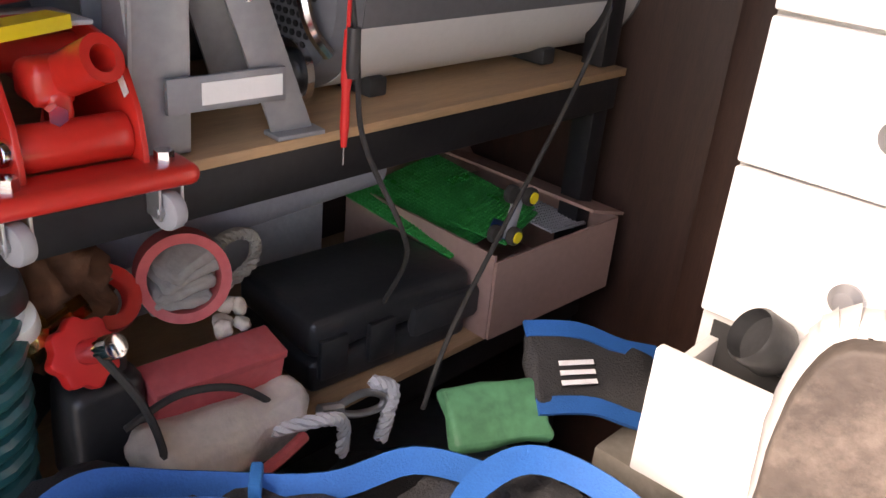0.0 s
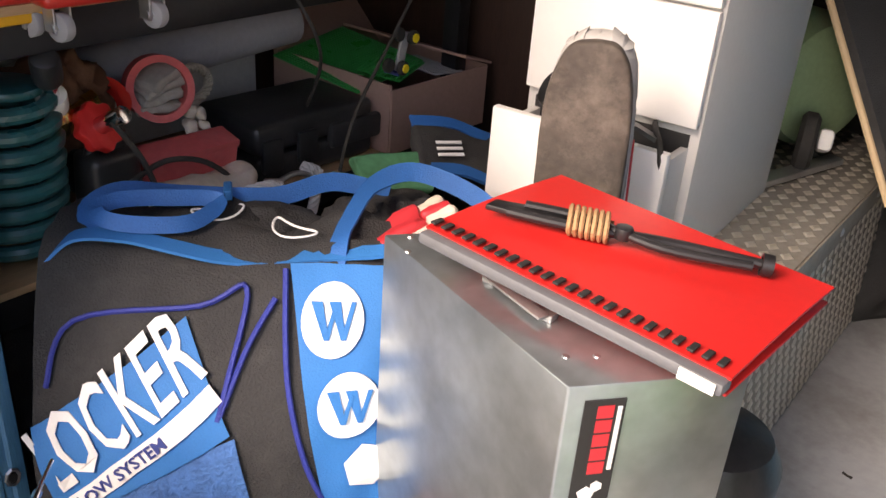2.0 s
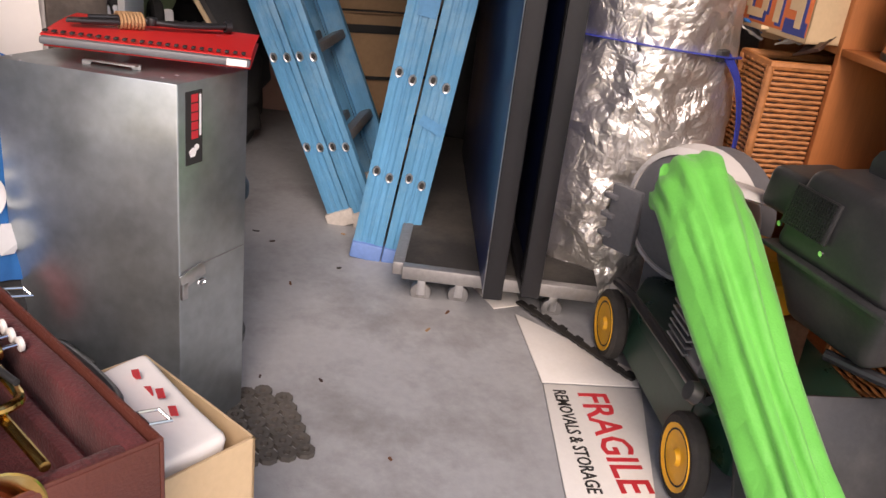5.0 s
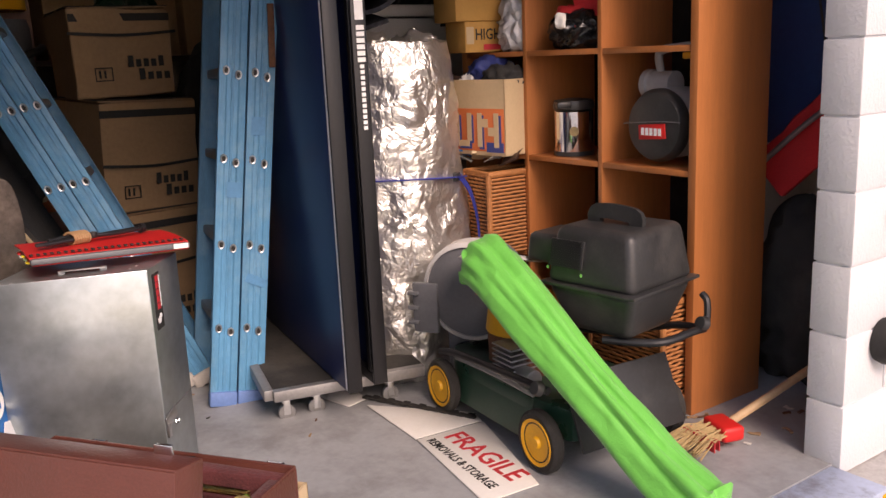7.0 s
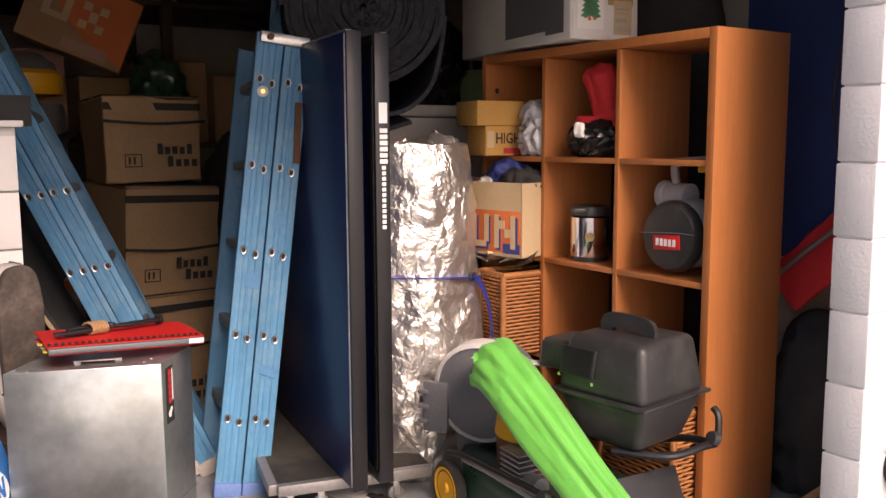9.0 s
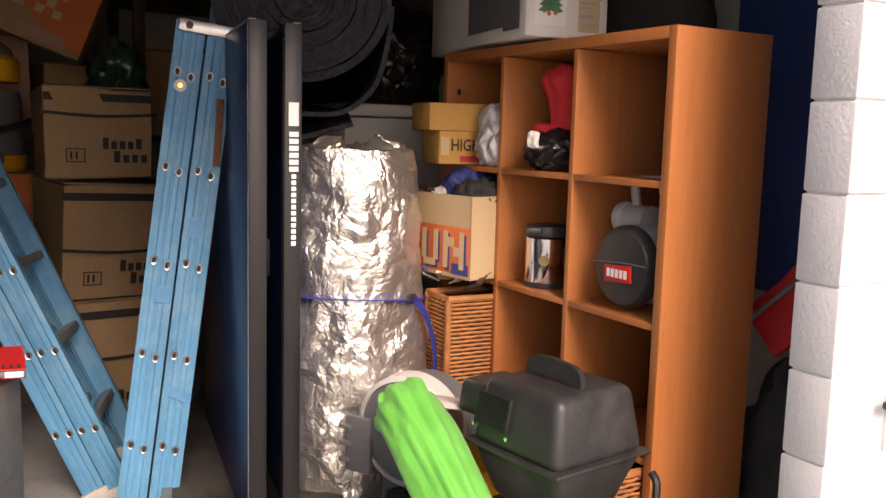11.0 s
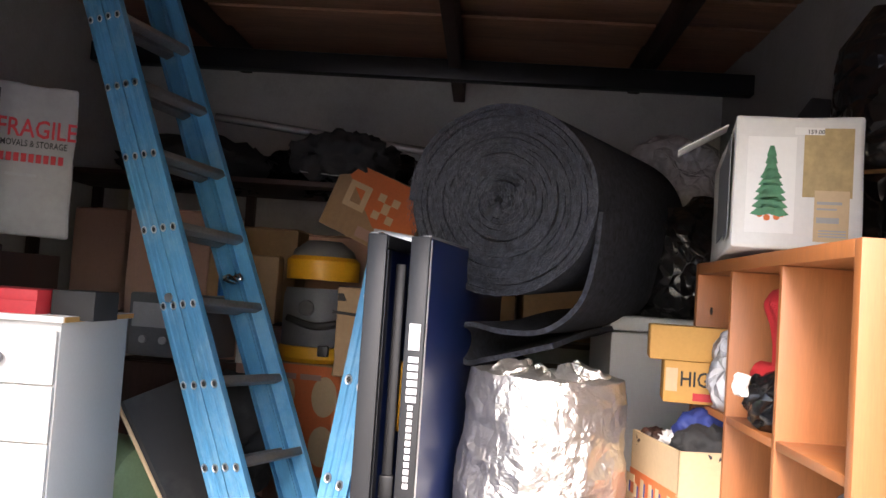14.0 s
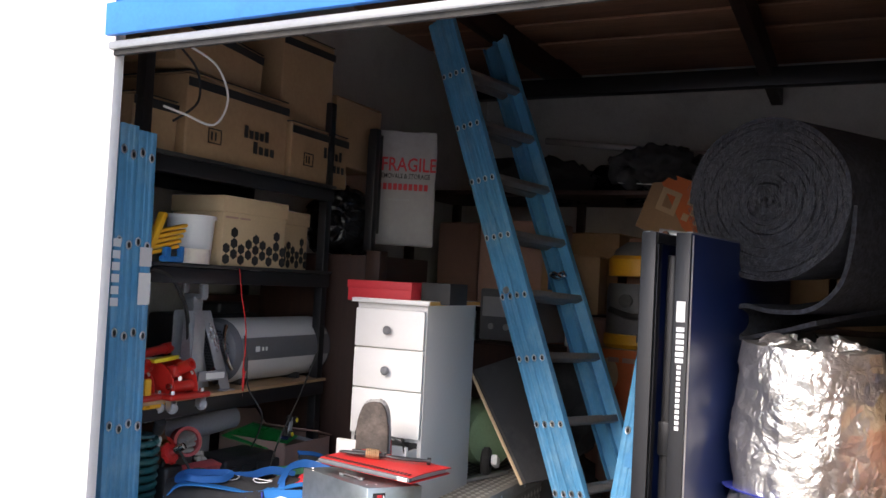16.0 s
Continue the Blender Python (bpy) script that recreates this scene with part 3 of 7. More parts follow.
solid("cloth_cap", rumple(put(lathe([(0.06, 0), (0.062, 0.03), (0.05, 0.05), (0, 0.055)]), 0, 0, 0), 0.006, 0.03, seed=9), BLACKFAB, "black fabric cap on the red jacket", "hat", pose(0.72, -1.39, 1.355, 30, 20, 0))
solid("white_rag", rumple(box(0.035, 0.025, 0.05, 0.008), 0.008, 0.02, cuts=3, seed=3), PAPER, "small white rag on the black bag", "rag", pose(0.7, -1.25, 1.205, 10, 0, 30))

pot = thing("thermal_pot", "polished steel thermal pot with black lid and spout", "pot", pose(0.765, -1.365, 0.756))
part("body", lathe([(0, 0), (0.064, 0), (0.067, 0.006), (0.067, 0.15), (0.06, 0.158), (0, 0.158)], 36), CHROME, pot)
part("base_ring", lathe([(0.06, 0), (0.069, 0), (0.069, 0.014), (0.067, 0.014)], 36), BLACKP, pot)
part("lid", put(lathe([(0, 0), (0.07, 0), (0.072, 0.012), (0.066, 0.03), (0.03, 0.036), (0, 0.036)], 36), 0, 0, 0.157), BLACKP, pot)
part("spout", put(box(0.05, 0.035, 0.022, 0.006), 0, 0, 0), BLACKP, pot).matrix_local = pose(-0.03, 0.075, 0.175, 0, 0, 60)
part("emblem", put(cyl(0.016, 0.002), 0, 0, 0, 90, 0, 0), GOLD, pot).matrix_local = pose(-0.05, 0.046, 0.085, 0, 0, 45)

spray = thing("garden_blower", "grey and black garden blower with a red badge", "blower", pose(0.345, -1.38, 0.762))
part("tank", put(cyl(0.108, 0.12, bevel=0.02, seg=36), 0.0, -0.02, 0.118, 90, 0, 0), MIDGREY, spray)
part("fan_cover", put(lathe([(0, 0.05), (0.06, 0.048), (0.1, 0.036), (0.112, 0.015), (0.112, 0), (0, 0)], 40), 0, 0.05, 0.115, -90, 0, 0), BLACKP, spray)
part("seam", put(tube([(-0.11, 0.098, 0.13), (-0.05, 0.107, 0.132), (0.05, 0.107, 0.126), (0.11, 0.098, 0.12)], 0.0015), 0, 0, 0), GREYP, spray)
part("badge", put(box(0.104, 0.004, 0.045, 0.002), -0.01, 0.103, 0.1, 0, 4, 0), REDP, spray, "red rectangular badge")
bars([(-0.04 + 0.0165 * k, -0.011, 0.011, 0.022) for k in range(5)], pose(-0.01, 0.106, 0.1, 90, 0, 180), PRINTW, spray, "badge_mark")
part("intake", put(lathe([(0.036, 0), (0.046, 0), (0.046, 0.02), (0.04, 0.026), (0.04, 0.11), (0, 0.11), (0, 0.02), (0.034, 0.018)], 28), 0.115, -0.02, 0.235, 0, -90, 0), MIDGREY, spray)
part("handle", tube([(0.06, -0.02, 0.26), (0.07, -0.02, 0.33), (0.0, -0.02, 0.345), (-0.08, -0.02, 0.335), (-0.1, -0.02, 0.22)], 0.013, 10), MIDGREY, spray)
part("switch", put(box(0.05, 0.02, 0.02, 0.005), -0.05, -0.02, 0.32), YELLOW, spray)

# wicker baskets
def basket(name, label, sx, sy, sz, m):
    ob = thing(name, label, "basket", m)
    strands = []
    n = int(sz / 0.013)
    for k in range(n):
        z = 0.008 + k * sz / n
        pts = []
        for i in range(40):
            u = i / 40 * 4
            s, f = int(u), u % 1
            x, y = ((f - 0.5, -0.5), (0.5, f - 0.5), (0.5 - f, 0.5), (-0.5, 0.5 - f))[s]
            w = 0.0035 * (1 if (i + k) % 2 else -1)
            nx, ny = ((0, -1), (1, 0), (0, 1), (-1, 0))[s]
            pts.append((x * sx + nx * w, y * sy + ny * w, z))
        strands.append(tube(pts, 0.0052, 5, closed=True, steps=0))
    part("weave", merge(*strands), WICKER, ob)
    for sx_, sy_ in ((-1, -1), (1, -1), (1, 1), (-1, 1)):
        part("corner_post", put(cyl(0.011, sz, seg=8), sx_ * sx / 2, sy_ * sy / 2, sz / 2), WICKER, ob)
    part("rim", tube([(-sx / 2, -sy / 2, sz), (sx / 2, -sy / 2, sz), (sx / 2, sy / 2, sz), (-sx / 2, sy / 2, sz)], 0.012, 8, closed=True, steps=0), WICKER, ob)
    # added solid dark block: the shaded inside of the basket as a colour
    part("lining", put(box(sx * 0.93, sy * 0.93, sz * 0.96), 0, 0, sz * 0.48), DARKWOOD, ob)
    return ob


basket("wicker_hamper", "brown wicker hamper pushed into the shelf", 0.15, 0.28, 0.295, pose(1.005, -1.262, 0.399, 0, 0, -3))
basket("wicker_basket", "brown wicker basket at the foot of the shelf", 0.3, 0.28, 0.3, pose(0.36, -1.33, 0.06))
bun = open_carton("printed_carton", "overfull pale carton with orange and navy print, in the shelf", 0.3, 0.33, 0.265, pose(1.092, -1.29, 0.757, 0, 0, -80), CARDL, 0.14, (None, 195, 200, None))
part("print_band", put(box(0.002, 0.326, 0.15, 0.0005), -0.152, 0, 0.09), ORANGE, bun)
bars([(-0.18, 0.03, 0.02, 0.12), (-0.16, 0.03, 0.05, 0.02), (-0.16, 0.08, 0.045, 0.02), (-0.16, 0.13, 0.045, 0.02), (-0.115, 0.045, 0.02, 0.04), (-0.118, 0.095, 0.02, 0.035),
      (-0.07, 0.05, 0.022, 0.1), (-0.06, 0.03, 0.06, 0.022), (-0.01, 0.05, 0.022, 0.1), (0.04, 0.03, 0.022, 0.12), (0.06, 0.1, 0.03, 0.03), (0.09, 0.07, 0.03, 0.03), (0.118, 0.03, 0.022, 0.12)],
     pose(-0.1552, 0, 0, 90, 0, -90), CARDL, bun, "print_mark")
bars([(-0.172, 0.022, 0.02, 0.12), (-0.15, 0.022, 0.05, 0.02), (-0.107, 0.04, 0.02, 0.04), (-0.11, 0.09, 0.02, 0.035), (-0.062, 0.042, 0.022, 0.1), (-0.05, 0.022, 0.06, 0.022), (-0.002, 0.042, 0.022, 0.1), (0.048, 0.022, 0.022, 0.12), (0.128, 0.022, 0.022, 0.12)], pose(-0.1538, 0, 0, 90, 0, -90), PRINTB, bun, "print_shadow")
part("navy_patch", put(box(0.0022, 0.08, 0.035), -0.1525, -0.12, 0.03), PRINTB, bun)
for k, (mm, x, y, z, s) in enumerate(((BLACKFAB, -0.05, -0.08, 0.27, 0.16), (PRINTB, 0.0, 0.02, 0.29, 0.17), (PAPER, -0.06, 0.07, 0.27, 0.1), (BLACKFAB, 0.05, 0.1, 0.27, 0.15), (DARKWOOD, -0.1, 0.12, 0.27, 0.09))):
    bagged("loose_cloth", "crumpled cloth lying in the printed carton", (s, s, s * 0.7), bun.matrix_basis @ pose(x, y, z - 0.05, 0, 0, 40 * k), mm, 7.0 + k, "cloth", 0.02)
for k in range(5):
    solid("paper_scrap", rumple(box(0.09, 0.07, 0.004), 0.012, 0.03, cuts=4, seed=k * 2.0), (PAPER, BLUEFAB, CARDL, PAPER, DARKWOOD)[k], "torn paper scrap stuffed under the printed carton", "paper", pose(1.17 - 0.06 * k, -1.16 - 0.015 * k, 0.752, 25, 10 * k - 20, 30 * k))

# ---- ladders ----
def rail_mesh(length, w=0.085, d=0.03):
    """A channel rail with long ridges on its outer face."""
    o = [(-w / 2, 0), (-w / 2, d), (-w / 2 + 0.004, d), (-w / 2 + 0.004, 0.006), (w / 2 - 0.004, 0.006), (w / 2 - 0.004, d), (w / 2, d), (w / 2, 0), (w * 0.34, -0.003), (w * 0.26, -0.003), (w * 0.2, 0.001),
         (w * 0.06, 0.001), (w * 0.03, -0.002), (-w * 0.03, -0.002), (-w * 0.06, 0.001), (-w * 0.2, 0.001), (-w * 0.26, -0.003), (-w * 0.34, -0.003)]
    bm = prism(o, length)
    return put(bm, 0, 0, 0, 0, 0, 90)


def ladder(name, label, foot, top, rung, sections, w=0.085, feet=BLUECAP, first=0.26, pitch=0.28, back_feet=None):
    """An extension ladder. sections: (start, end, offset across) along the rails; rung: the way from the near rail to the far one."""
    foot, top, rung = Vector(foot), Vector(top), Vector(rung)
    z = (top - foot).normalized()
    x = (rung - z * rung.dot(z)).normalized()
    y = z.cross(x)
    width = rung.length
    m = Matrix((x, y, z)).transposed().to_4x4()
    m.translation = foot
    ob = thing(name, label, "ladder", m)
    for s0, s1, off in sections:
        for side in (0, 1):
            bm = rail_mesh(s1 - s0, w)
            # outer face of the near rail looks along -x, that of the far one along +x
            bm = put(bm, 0, 0, 0, 0, 0, 180 if not side else 0)
            bm = put(bm, 0 if not side else width, off, s0)
            r = part("rail", bm, FIBRE, ob)
            n = 0
            zz = s0 + first
            while zz < s1 - 0.05:
                for dy, dz in ((-0.017, -0.012), (0.022, 0.0)):
                    xx = -0.003 if not side else width + 0.003
                    part("grommet", put(put(tube([(0.009 * math.cos(a), 0.013 * math.sin(a), 0) for a in [k * math.pi / 4 for k in range(8)]], 0.003, 5, closed=True, steps=0), 0, 0, 0, 90, 0, 90), xx, off + dy, zz + dz), ALU, r)
                    part("socket", put(put(cyl(0.009, 0.003, seg=10), 0, 0, 0, 0, 90, 0), xx, off + dy, zz + dz, s=(1, 1, 1)), PRINTK, r)
                n += 1
                zz += pitch
            if side == 0 or back_feet:
                cap = put(box(0.042, 0.09, 0.05, 0.006), (0.01 if not side else width - 0.01), off, s0 + 0.018)
                part("end_cap", cap, feet, ob)
            else:
                part("end_cap", put(box(0.04, 0.088, 0.03, 0.006), width - 0.01, off, s0 + 0.012), feet, ob)
        zz = s0 + first
        while zz < s1 - 0.05:
            part("rung", put(put(box(width - 0.01, 0.042, 0.03, 0.006), 0, 0, 0), width / 2, off, zz), DULLALU, ob)
            zz += pitch
    return ob


# the blue one in front of the folded table
lad1 = ladder("extension_ladder", "scuffed blue fibreglass extension ladder leaning beside the folded table", (1.22, -0.231, 0.0), (1.235, -0.44, 1.51), (0.41, -0.09, 0),
              ((0.0, 1.53, 0.045), (0.0, 1.5, -0.047)))
part("rail", put(rail_mesh(0.45), 0.42, -0.06, 1.3), FIBRE, lad1)
part("top_bracket", put(box(0.03, 0.16, 0.035, 0.003), -0.008, 0.0, 1.515), ALU, lad1, "bare aluminium top bracket")
part("bolt", put(cyl(0.011, 0.02, seg=8), -0.026, 0.05, 1.515, 0, 90, 0), RUST, lad1)
part("ring", put(put(cyl(0.018, 0.004, seg=18), 0, 0, 0, 0, 90, 0), -0.006, 0.055, 1.34), PAPER, lad1)
part("ring_bolt", put(put(cyl(0.008, 0.006, seg=10), 0, 0, 0, 0, 90, 0), -0.008, 0.055, 1.34), BRASS, lad1)
part("latch_arm", put(box(0.008, 0.022, 0.2, 0.003), -0.014, -0.07, 1.22, -4, 0, 0), RUST, lad1, "rusty latch arm")
part("paint_smear", put(box(0.0012, 0.07, 0.03), -0.0045, -0.05, 0.42, 20, 0, 0), FIBRED, lad1)
part("paint_smear", put(box(0.0012, 0.045, 0.06), -0.0045, -0.04, 0.93), FIBRED, lad1)
part("paint_smear", put(box(0.0012, 0.05, 0.05), -0.0045, 0.03, 0.72), FIBRED, lad1)
# the tall one leaning to the ceiling
lad3 = ladder("tall_ladder", "tall blue fibreglass ladder leaning up to the ceiling, with grey rungs", (1.46, -0.185, 0.0), (1.735, 0.485, 1.6), (0.42, -0.12, 0),
              ((0.02, 2.82, 0.038), (0.0, 2.82, -0.038)), w=0.072, feet=PALECAP, back_feet=True)
part("rung_lock", put(box(0.03, 0.05, 0.03, 0.004), 0.37, -0.02, 1.5), CHROME, lad3)
part("rung_lock", put(box(0.06, 0.03, 0.02, 0.004), 0.31, -0.03, 1.49, 0, 15, 0), CHROME, lad3)
part("ring", put(put(cyl(0.016, 0.004, seg=16), 0, 0, 0, 0, 90, 0), -0.006, 0.03, 1.42), ALU, lad3)
# the one standing inside the left pier
lad4 = ladder("upright_ladder", "blue fibreglass ladder standing beside the white wall, with pale stickers", (0.17, 0.99, 0.0), (0.19, 1.035, 1.73), (0.0, 0.36, 0),
              ((0.0, 1.74, 0.038), (0.0, 1.73, -0.038)), w=0.074)
part("sticker", put(box(0.0014, 0.05, 0.1), -0.0048, -0.05, 1.235), PAPER, lad4, "worn white sticker")
part("sticker", put(box(0.0014, 0.05, 0.06), -0.0048, -0.05, 1.335), CARDW, lad4, "worn pink sticker")
for k in range(6):
    bars([(0.0, 0.02 + 0.036 * k, 0.03, 0.025)], pose(-0.0052, 0.085, 1.16, 90, 0, -90), PRINTW, lad4, "maker_mark")

# ---- folded table on its dolly ----
dolly = thing("dolly", "flat wheeled dolly with a black deck and steel edge", "dolly", pose(0.955, -0.25, -0.012, 0, 0, -104))
part("deck", put(box(0.5, 1.15, 0.02, 0.003), 0.25, 0.57, 0.123), RUBBER, dolly)
part("edge_bar", put(box(0.5, 0.03, 0.035, 0.003), 0.25, -0.012, 0.117), DULLALU, dolly)
part("edge_bar", put(box(0.03, 1.15, 0.035, 0.003), -0.012, 0.57, 0.117), DULLALU, dolly)
for x, y in ((0.05, 0.06), (0.15, 0.07), (0.4, 0.06), (0.05, 1.05), (0.4, 1.05)):
    c = part("caster", put(cyl(0.028, 0.02, seg=18, bevel=0.003), x, y, 0.028, 90, 0, 0), DULLALU, dolly, "grey caster wheel")
    part("fork", merge(put(box(0.022, 0.003, 0.05, 0.001), x, y - 0.013, 0.048), put(box(0.022, 0.003, 0.05, 0.001), x, y + 0.013, 0.048), put(cyl(0.011, 0.03, seg=12), x, y, 0.086)), ALU, c)


def table_half(name, label, m, logo):
    """One half of a folded table: a navy top in a dark frame, standing on edge. Near edge at x = 0, y across, blue face towards +y."""
    ob = thing(name, label, "table", m)
    L_, H_ = 1.1, 1.358
    part("tabletop", put(box(L_, 0.018, H_, 0.002), L_ / 2 + 0.012, 0.012, H_ / 2), NAVY, ob)
    part("frame_edge", put(box(0.012, 0.046, H_ + 0.004, 0.003), 0.004, 0.0, H_ / 2), DKFRAME, ob)
    part("frame_edge", put(box(L_, 0.024, 0.03, 0.003), L_ / 2 + 0.012, -0.012, H_ - 0.015), DKFRAME, ob)
    part("frame_edge", put(box(L_, 0.024, 0.03, 0.003), L_ / 2 + 0.012, -0.012, 0.015), DKFRAME, ob)
    part("frame_strut", put(box(0.03, 0.02, H_ - 0.064, 0.003), 0.04, -0.012, H_ / 2), DKFRAME, ob)
    part("white_line", put(box(0.01, 0.0012, H_ - 0.01), 0.02, 0.0217, H_ / 2), PRINTW, ob)
    part("top_trim", put(box(L_, 0.02, 0.006, 0.001), L_ / 2 + 0.012, 0.012, H_ + 0.003), GREYEDGE, ob, "grey edge strip")
    if logo:
        rows = [(0.008, 1.1, 0.026, 0.06)] + [(0.008, 1.09 - 0.018 * (k + 1), 0.024, 0.013) for k in range(6)] + [(0.014, 0.98 - 0.016 * (k + 1), 0.012, 0.011) for k in range(12)]
        for row in rows:
            bars([row], pose(-0.0035, 0.022, 0, 90, 0, -90), PRINTW, ob, "maker_mark")
    return ob


table_half("table_half", "navy table tennis table half folded upright on the dolly", pose(0.755, -0.436, 0.125, 0, 0, -9), False)
table_half("table_half", "navy table half with white maker's mark, upright on the dolly", pose(0.768, -0.534, 0.125, 0, 0, -9.5) @ Matrix.Diagonal((1, -1, 1, 1)), True)
solid("spirit_level", merge(put(box(0.02, 0.012, 0.17, 0.003), 0, 0, 0.1)), YELLOW, "yellow spirit level hanging between the table halves", "spirit level", pose(0.93, -0.498, 1.0))
solid("folding_prop", merge(put(box(0.025, 0.025, 1.3, 0.004), 0, 0, 0.65), put(box(0.02, 0.035, 0.1, 0.004), -0.015, 0, 0.75)), DKFRAME, "dark steel folding leg between the table halves", "prop", pose(0.87, -0.483, 0.122))

# ---- foil bag and felt roll ----
bm = lathe([(0, 0), (0.18, 0.0), (0.225, 0.04), (0.238, 0.3), (0.238, 0.55), (0.22, 0.68), (0.212, 0.72), (0.215, 0.78), (0.213, 0.95), (0.204, 1.1), (0.19, 1.16), (0.15, 1.165), (0, 1.1)], 120)
bmesh.ops.subdivide_edges(bm, edges=[e for e in bm.edges if abs(e.verts[0].co.z - e.verts[1].co.z) > 0.09], cuts=16)
for amp, sz, sd, rd in ((0.016, 0.2, 1.0, False), (0.008, 0.09, 4.0, True), (0.002, 0.04, 9.0, True)):
    rumple(bm, amp, sz, seed=sd, ridged=rd)
bm.transform(Matrix.Diagonal((1.05, 1.05, 1, 1)))
foil = thing("foil_bag", "tall wrinkled silver foil bag tied with a navy strap", "insulation bag", pose(1.15, -0.868, 0.0))
part("bag", bm, FOIL, foil, smooth=28)
part("strap", tube([(0.236 * math.cos(a), 0.236 * math.sin(a), 0.69 - 0.03 * math.cos(a + 0.6)) for a in [k * math.pi / 8 for k in range(16)]], flat=(0.034, 0.004), closed=True, up=None, steps=3), STRAPB, foil)
part("strap_tail", tube([(-0.2, -0.13, 0.71), (-0.2, -0.18, 0.64), (-0.18, -0.225, 0.5), (-0.18, -0.22, 0.32)], flat=(0.03, 0.004), up=(-0.6, -0.6, 0)), STRAPB, foil)
part("buckle", put(box(0.02, 0.04, 0.03, 0.004), -0.2, -0.12, 0.705, 0, 0, 30), BLACKP, foil)
tuft = []
for k in range(7):
    a = k * 0.9
    tuft.append(put(rumple(box(0.09, 0.05, 0.05, 0.004), 0.02, 0.03, cuts=3, seed=20 + k, ridged=True), 0.1 * math.cos(a) - 0.04, 0.1 * math.sin(a), 1.14 + 0.01 * (k % 3), 30 * k, 20, 50 * k))
for t_ in tuft:
    part("gathered_top", t_, FOIL, foil, smooth=28)

# felt roll: a spiral sheet lying over the foil bag and the table
roll = thing("felt_roll", "large roll of black felt underlay with a loose end", "felt roll", Matrix.Translation((1.18, -0.71, 1.622)) @ pose(0, 0, 0, 0, -3, -22) @ Matrix.Diagonal((1, 1.04, 1.04, 1)))
bm = bmesh.new()
turns, per, pitch_, length = 17, 44, 0.0153, 1.25
ring0, ring1, ring2, ring3 = [], [], [], []
for k in range(turns * per + 1):
    a = 2 * math.pi * k / per
    r = 0.008 + pitch_ * a / (2 * math.pi) + 0.007 * noise.noise(Vector((a * 0.45, 3, 1)))
    t_ = 0.0074 + 0.0022 * noise.noise(Vector((a * 1.3, 1, 7)))
    sq = 0.95
    fx = 0.022 * noise.noise(Vector((a * 0.8, 9, 2))) + 0.014 * noise.noise(Vector((a * 3.1, 4, 6)))
    for ring, rr, x in ((ring0, r - t_, fx), (ring1, r + t_, fx), (ring2, r + t_, length), (ring3, r - t_, length)):
        ring.append(bm.verts.new((x, rr * math.cos(-a), rr * math.sin(-a) * sq)))
for k in range(turns * per):
    for p, q in ((ring0, ring1), (ring1, ring2), (ring2, ring3), (ring3, ring0)):
        bm.faces.new((p[k], p[k + 1], q[k + 1], q[k]))
bmesh.ops.recalc_face_normals(bm, faces=bm.faces[:])
part("spiral", bm, FELT, roll, smooth=60)


FOLD = smooth_path([(0, -0.262, -0.02), (0, -0.25, -0.14), (0, -0.215, -0.26), (0, -0.13, -0.335), (0, -0.02, -0.345), (0, 0.07, -0.33), (0, 0.118, -0.35), (0, 0.122, -0.405), (0, 0.085, -0.44), (0, 0.03, -0.425), (0, -0.06, -0.4), (0, -0.16, -0.37)], 6)


def felt_end(u, v):
    """The loose end: down the far side of the roll, along under it and folded back."""
    k = u * (len(FOLD) - 1)
    i = min(int(k), len(FOLD) - 2)
    p = FOLD[i].lerp(FOLD[i + 1], k - i)
    return (0.012 + v * 1.1 + 0.012 * math.sin(9 * u), p.y, p.z + 0.008 * math.sin(v * 7 + u * 5))


part("loose_end", sheet(66, 8, felt_end, 0.014), FELT, roll, smooth=60)
random.seed(5)
fuzz = bmesh.new()
for k in range(7000):
    a, r = random.uniform(0, 6.28), 0.265 * math.sqrt(random.random())
    c = Vector((random.uniform(-0.03, 0.006), r * math.cos(a), r * math.sin(a) * 0.95))
    t = a + 1.57 + random.gauss(0, 0.5)
    d = Vector((random.gauss(0, 0.25), math.cos(t), math.sin(t))).normalized() * random.uniform(0.006, 0.017)
    n = Vector((-0.4, -d.z, d.y)).normalized() * 0.0007
    fuzz.faces.new([fuzz.verts.new(p) for p in (c - d + n, c - d - n, c + Vector((-0.004, 0, 0)) - n, c + d, c + Vector((-0.004, 0, 0)) + n)])
tagged(part("fibre_fuzz", fuzz, FIBRES, roll, "grey fuzzy fibres", smooth=0), kind="stuff")
# ---- left side: steel shelving and its load ----
rack = thing("shelving_unit", "black steel shelving with ply decks, crammed with tools and cartons", "shelving", pose(0.25, 1.085, 0))
RW, RD = 1.11, 0.46
for x in (0.02, RW - 0.02):
    for y in (0.02, RD - 0.02):
        part("post", put(box(0.04, 0.04, 2.05, 0.003), x, y, 1.025), BLACKSTEEL, rack)
for z in (0.488, 0.866, 1.322, 1.69):
    W_ = RW
    part("deck", put(box(W_ - 0.004, RD + 0.02, 0.012, 0.001), W_ / 2, RD / 2 - 0.012, z - 0.006), PLY if z < 1.2 else BLACKP, rack, "tan ply deck" if z < 1.2 else "")
    for y in (0.004, RD - 0.004):
        part("beam", put(box(W_, 0.03, 0.055, 0.004), W_ / 2, y, z - 0.041), BLACKSTEEL, rack)
cab = thing("dark_cabinet", "tall dark brown stained timber cabinet beside the shelving", "cabinet", pose(1.4, 0.86, 0))
part("body", put(box(0.5, 0.6, 1.4, 0.004), 0.27, 0.33, 0.7), DARKWOOD, cab)
part("corner_post", put(box(0.07, 0.07, 1.42, 0.005), 0.02, 0.02, 0.71), DARKWOOD, cab)
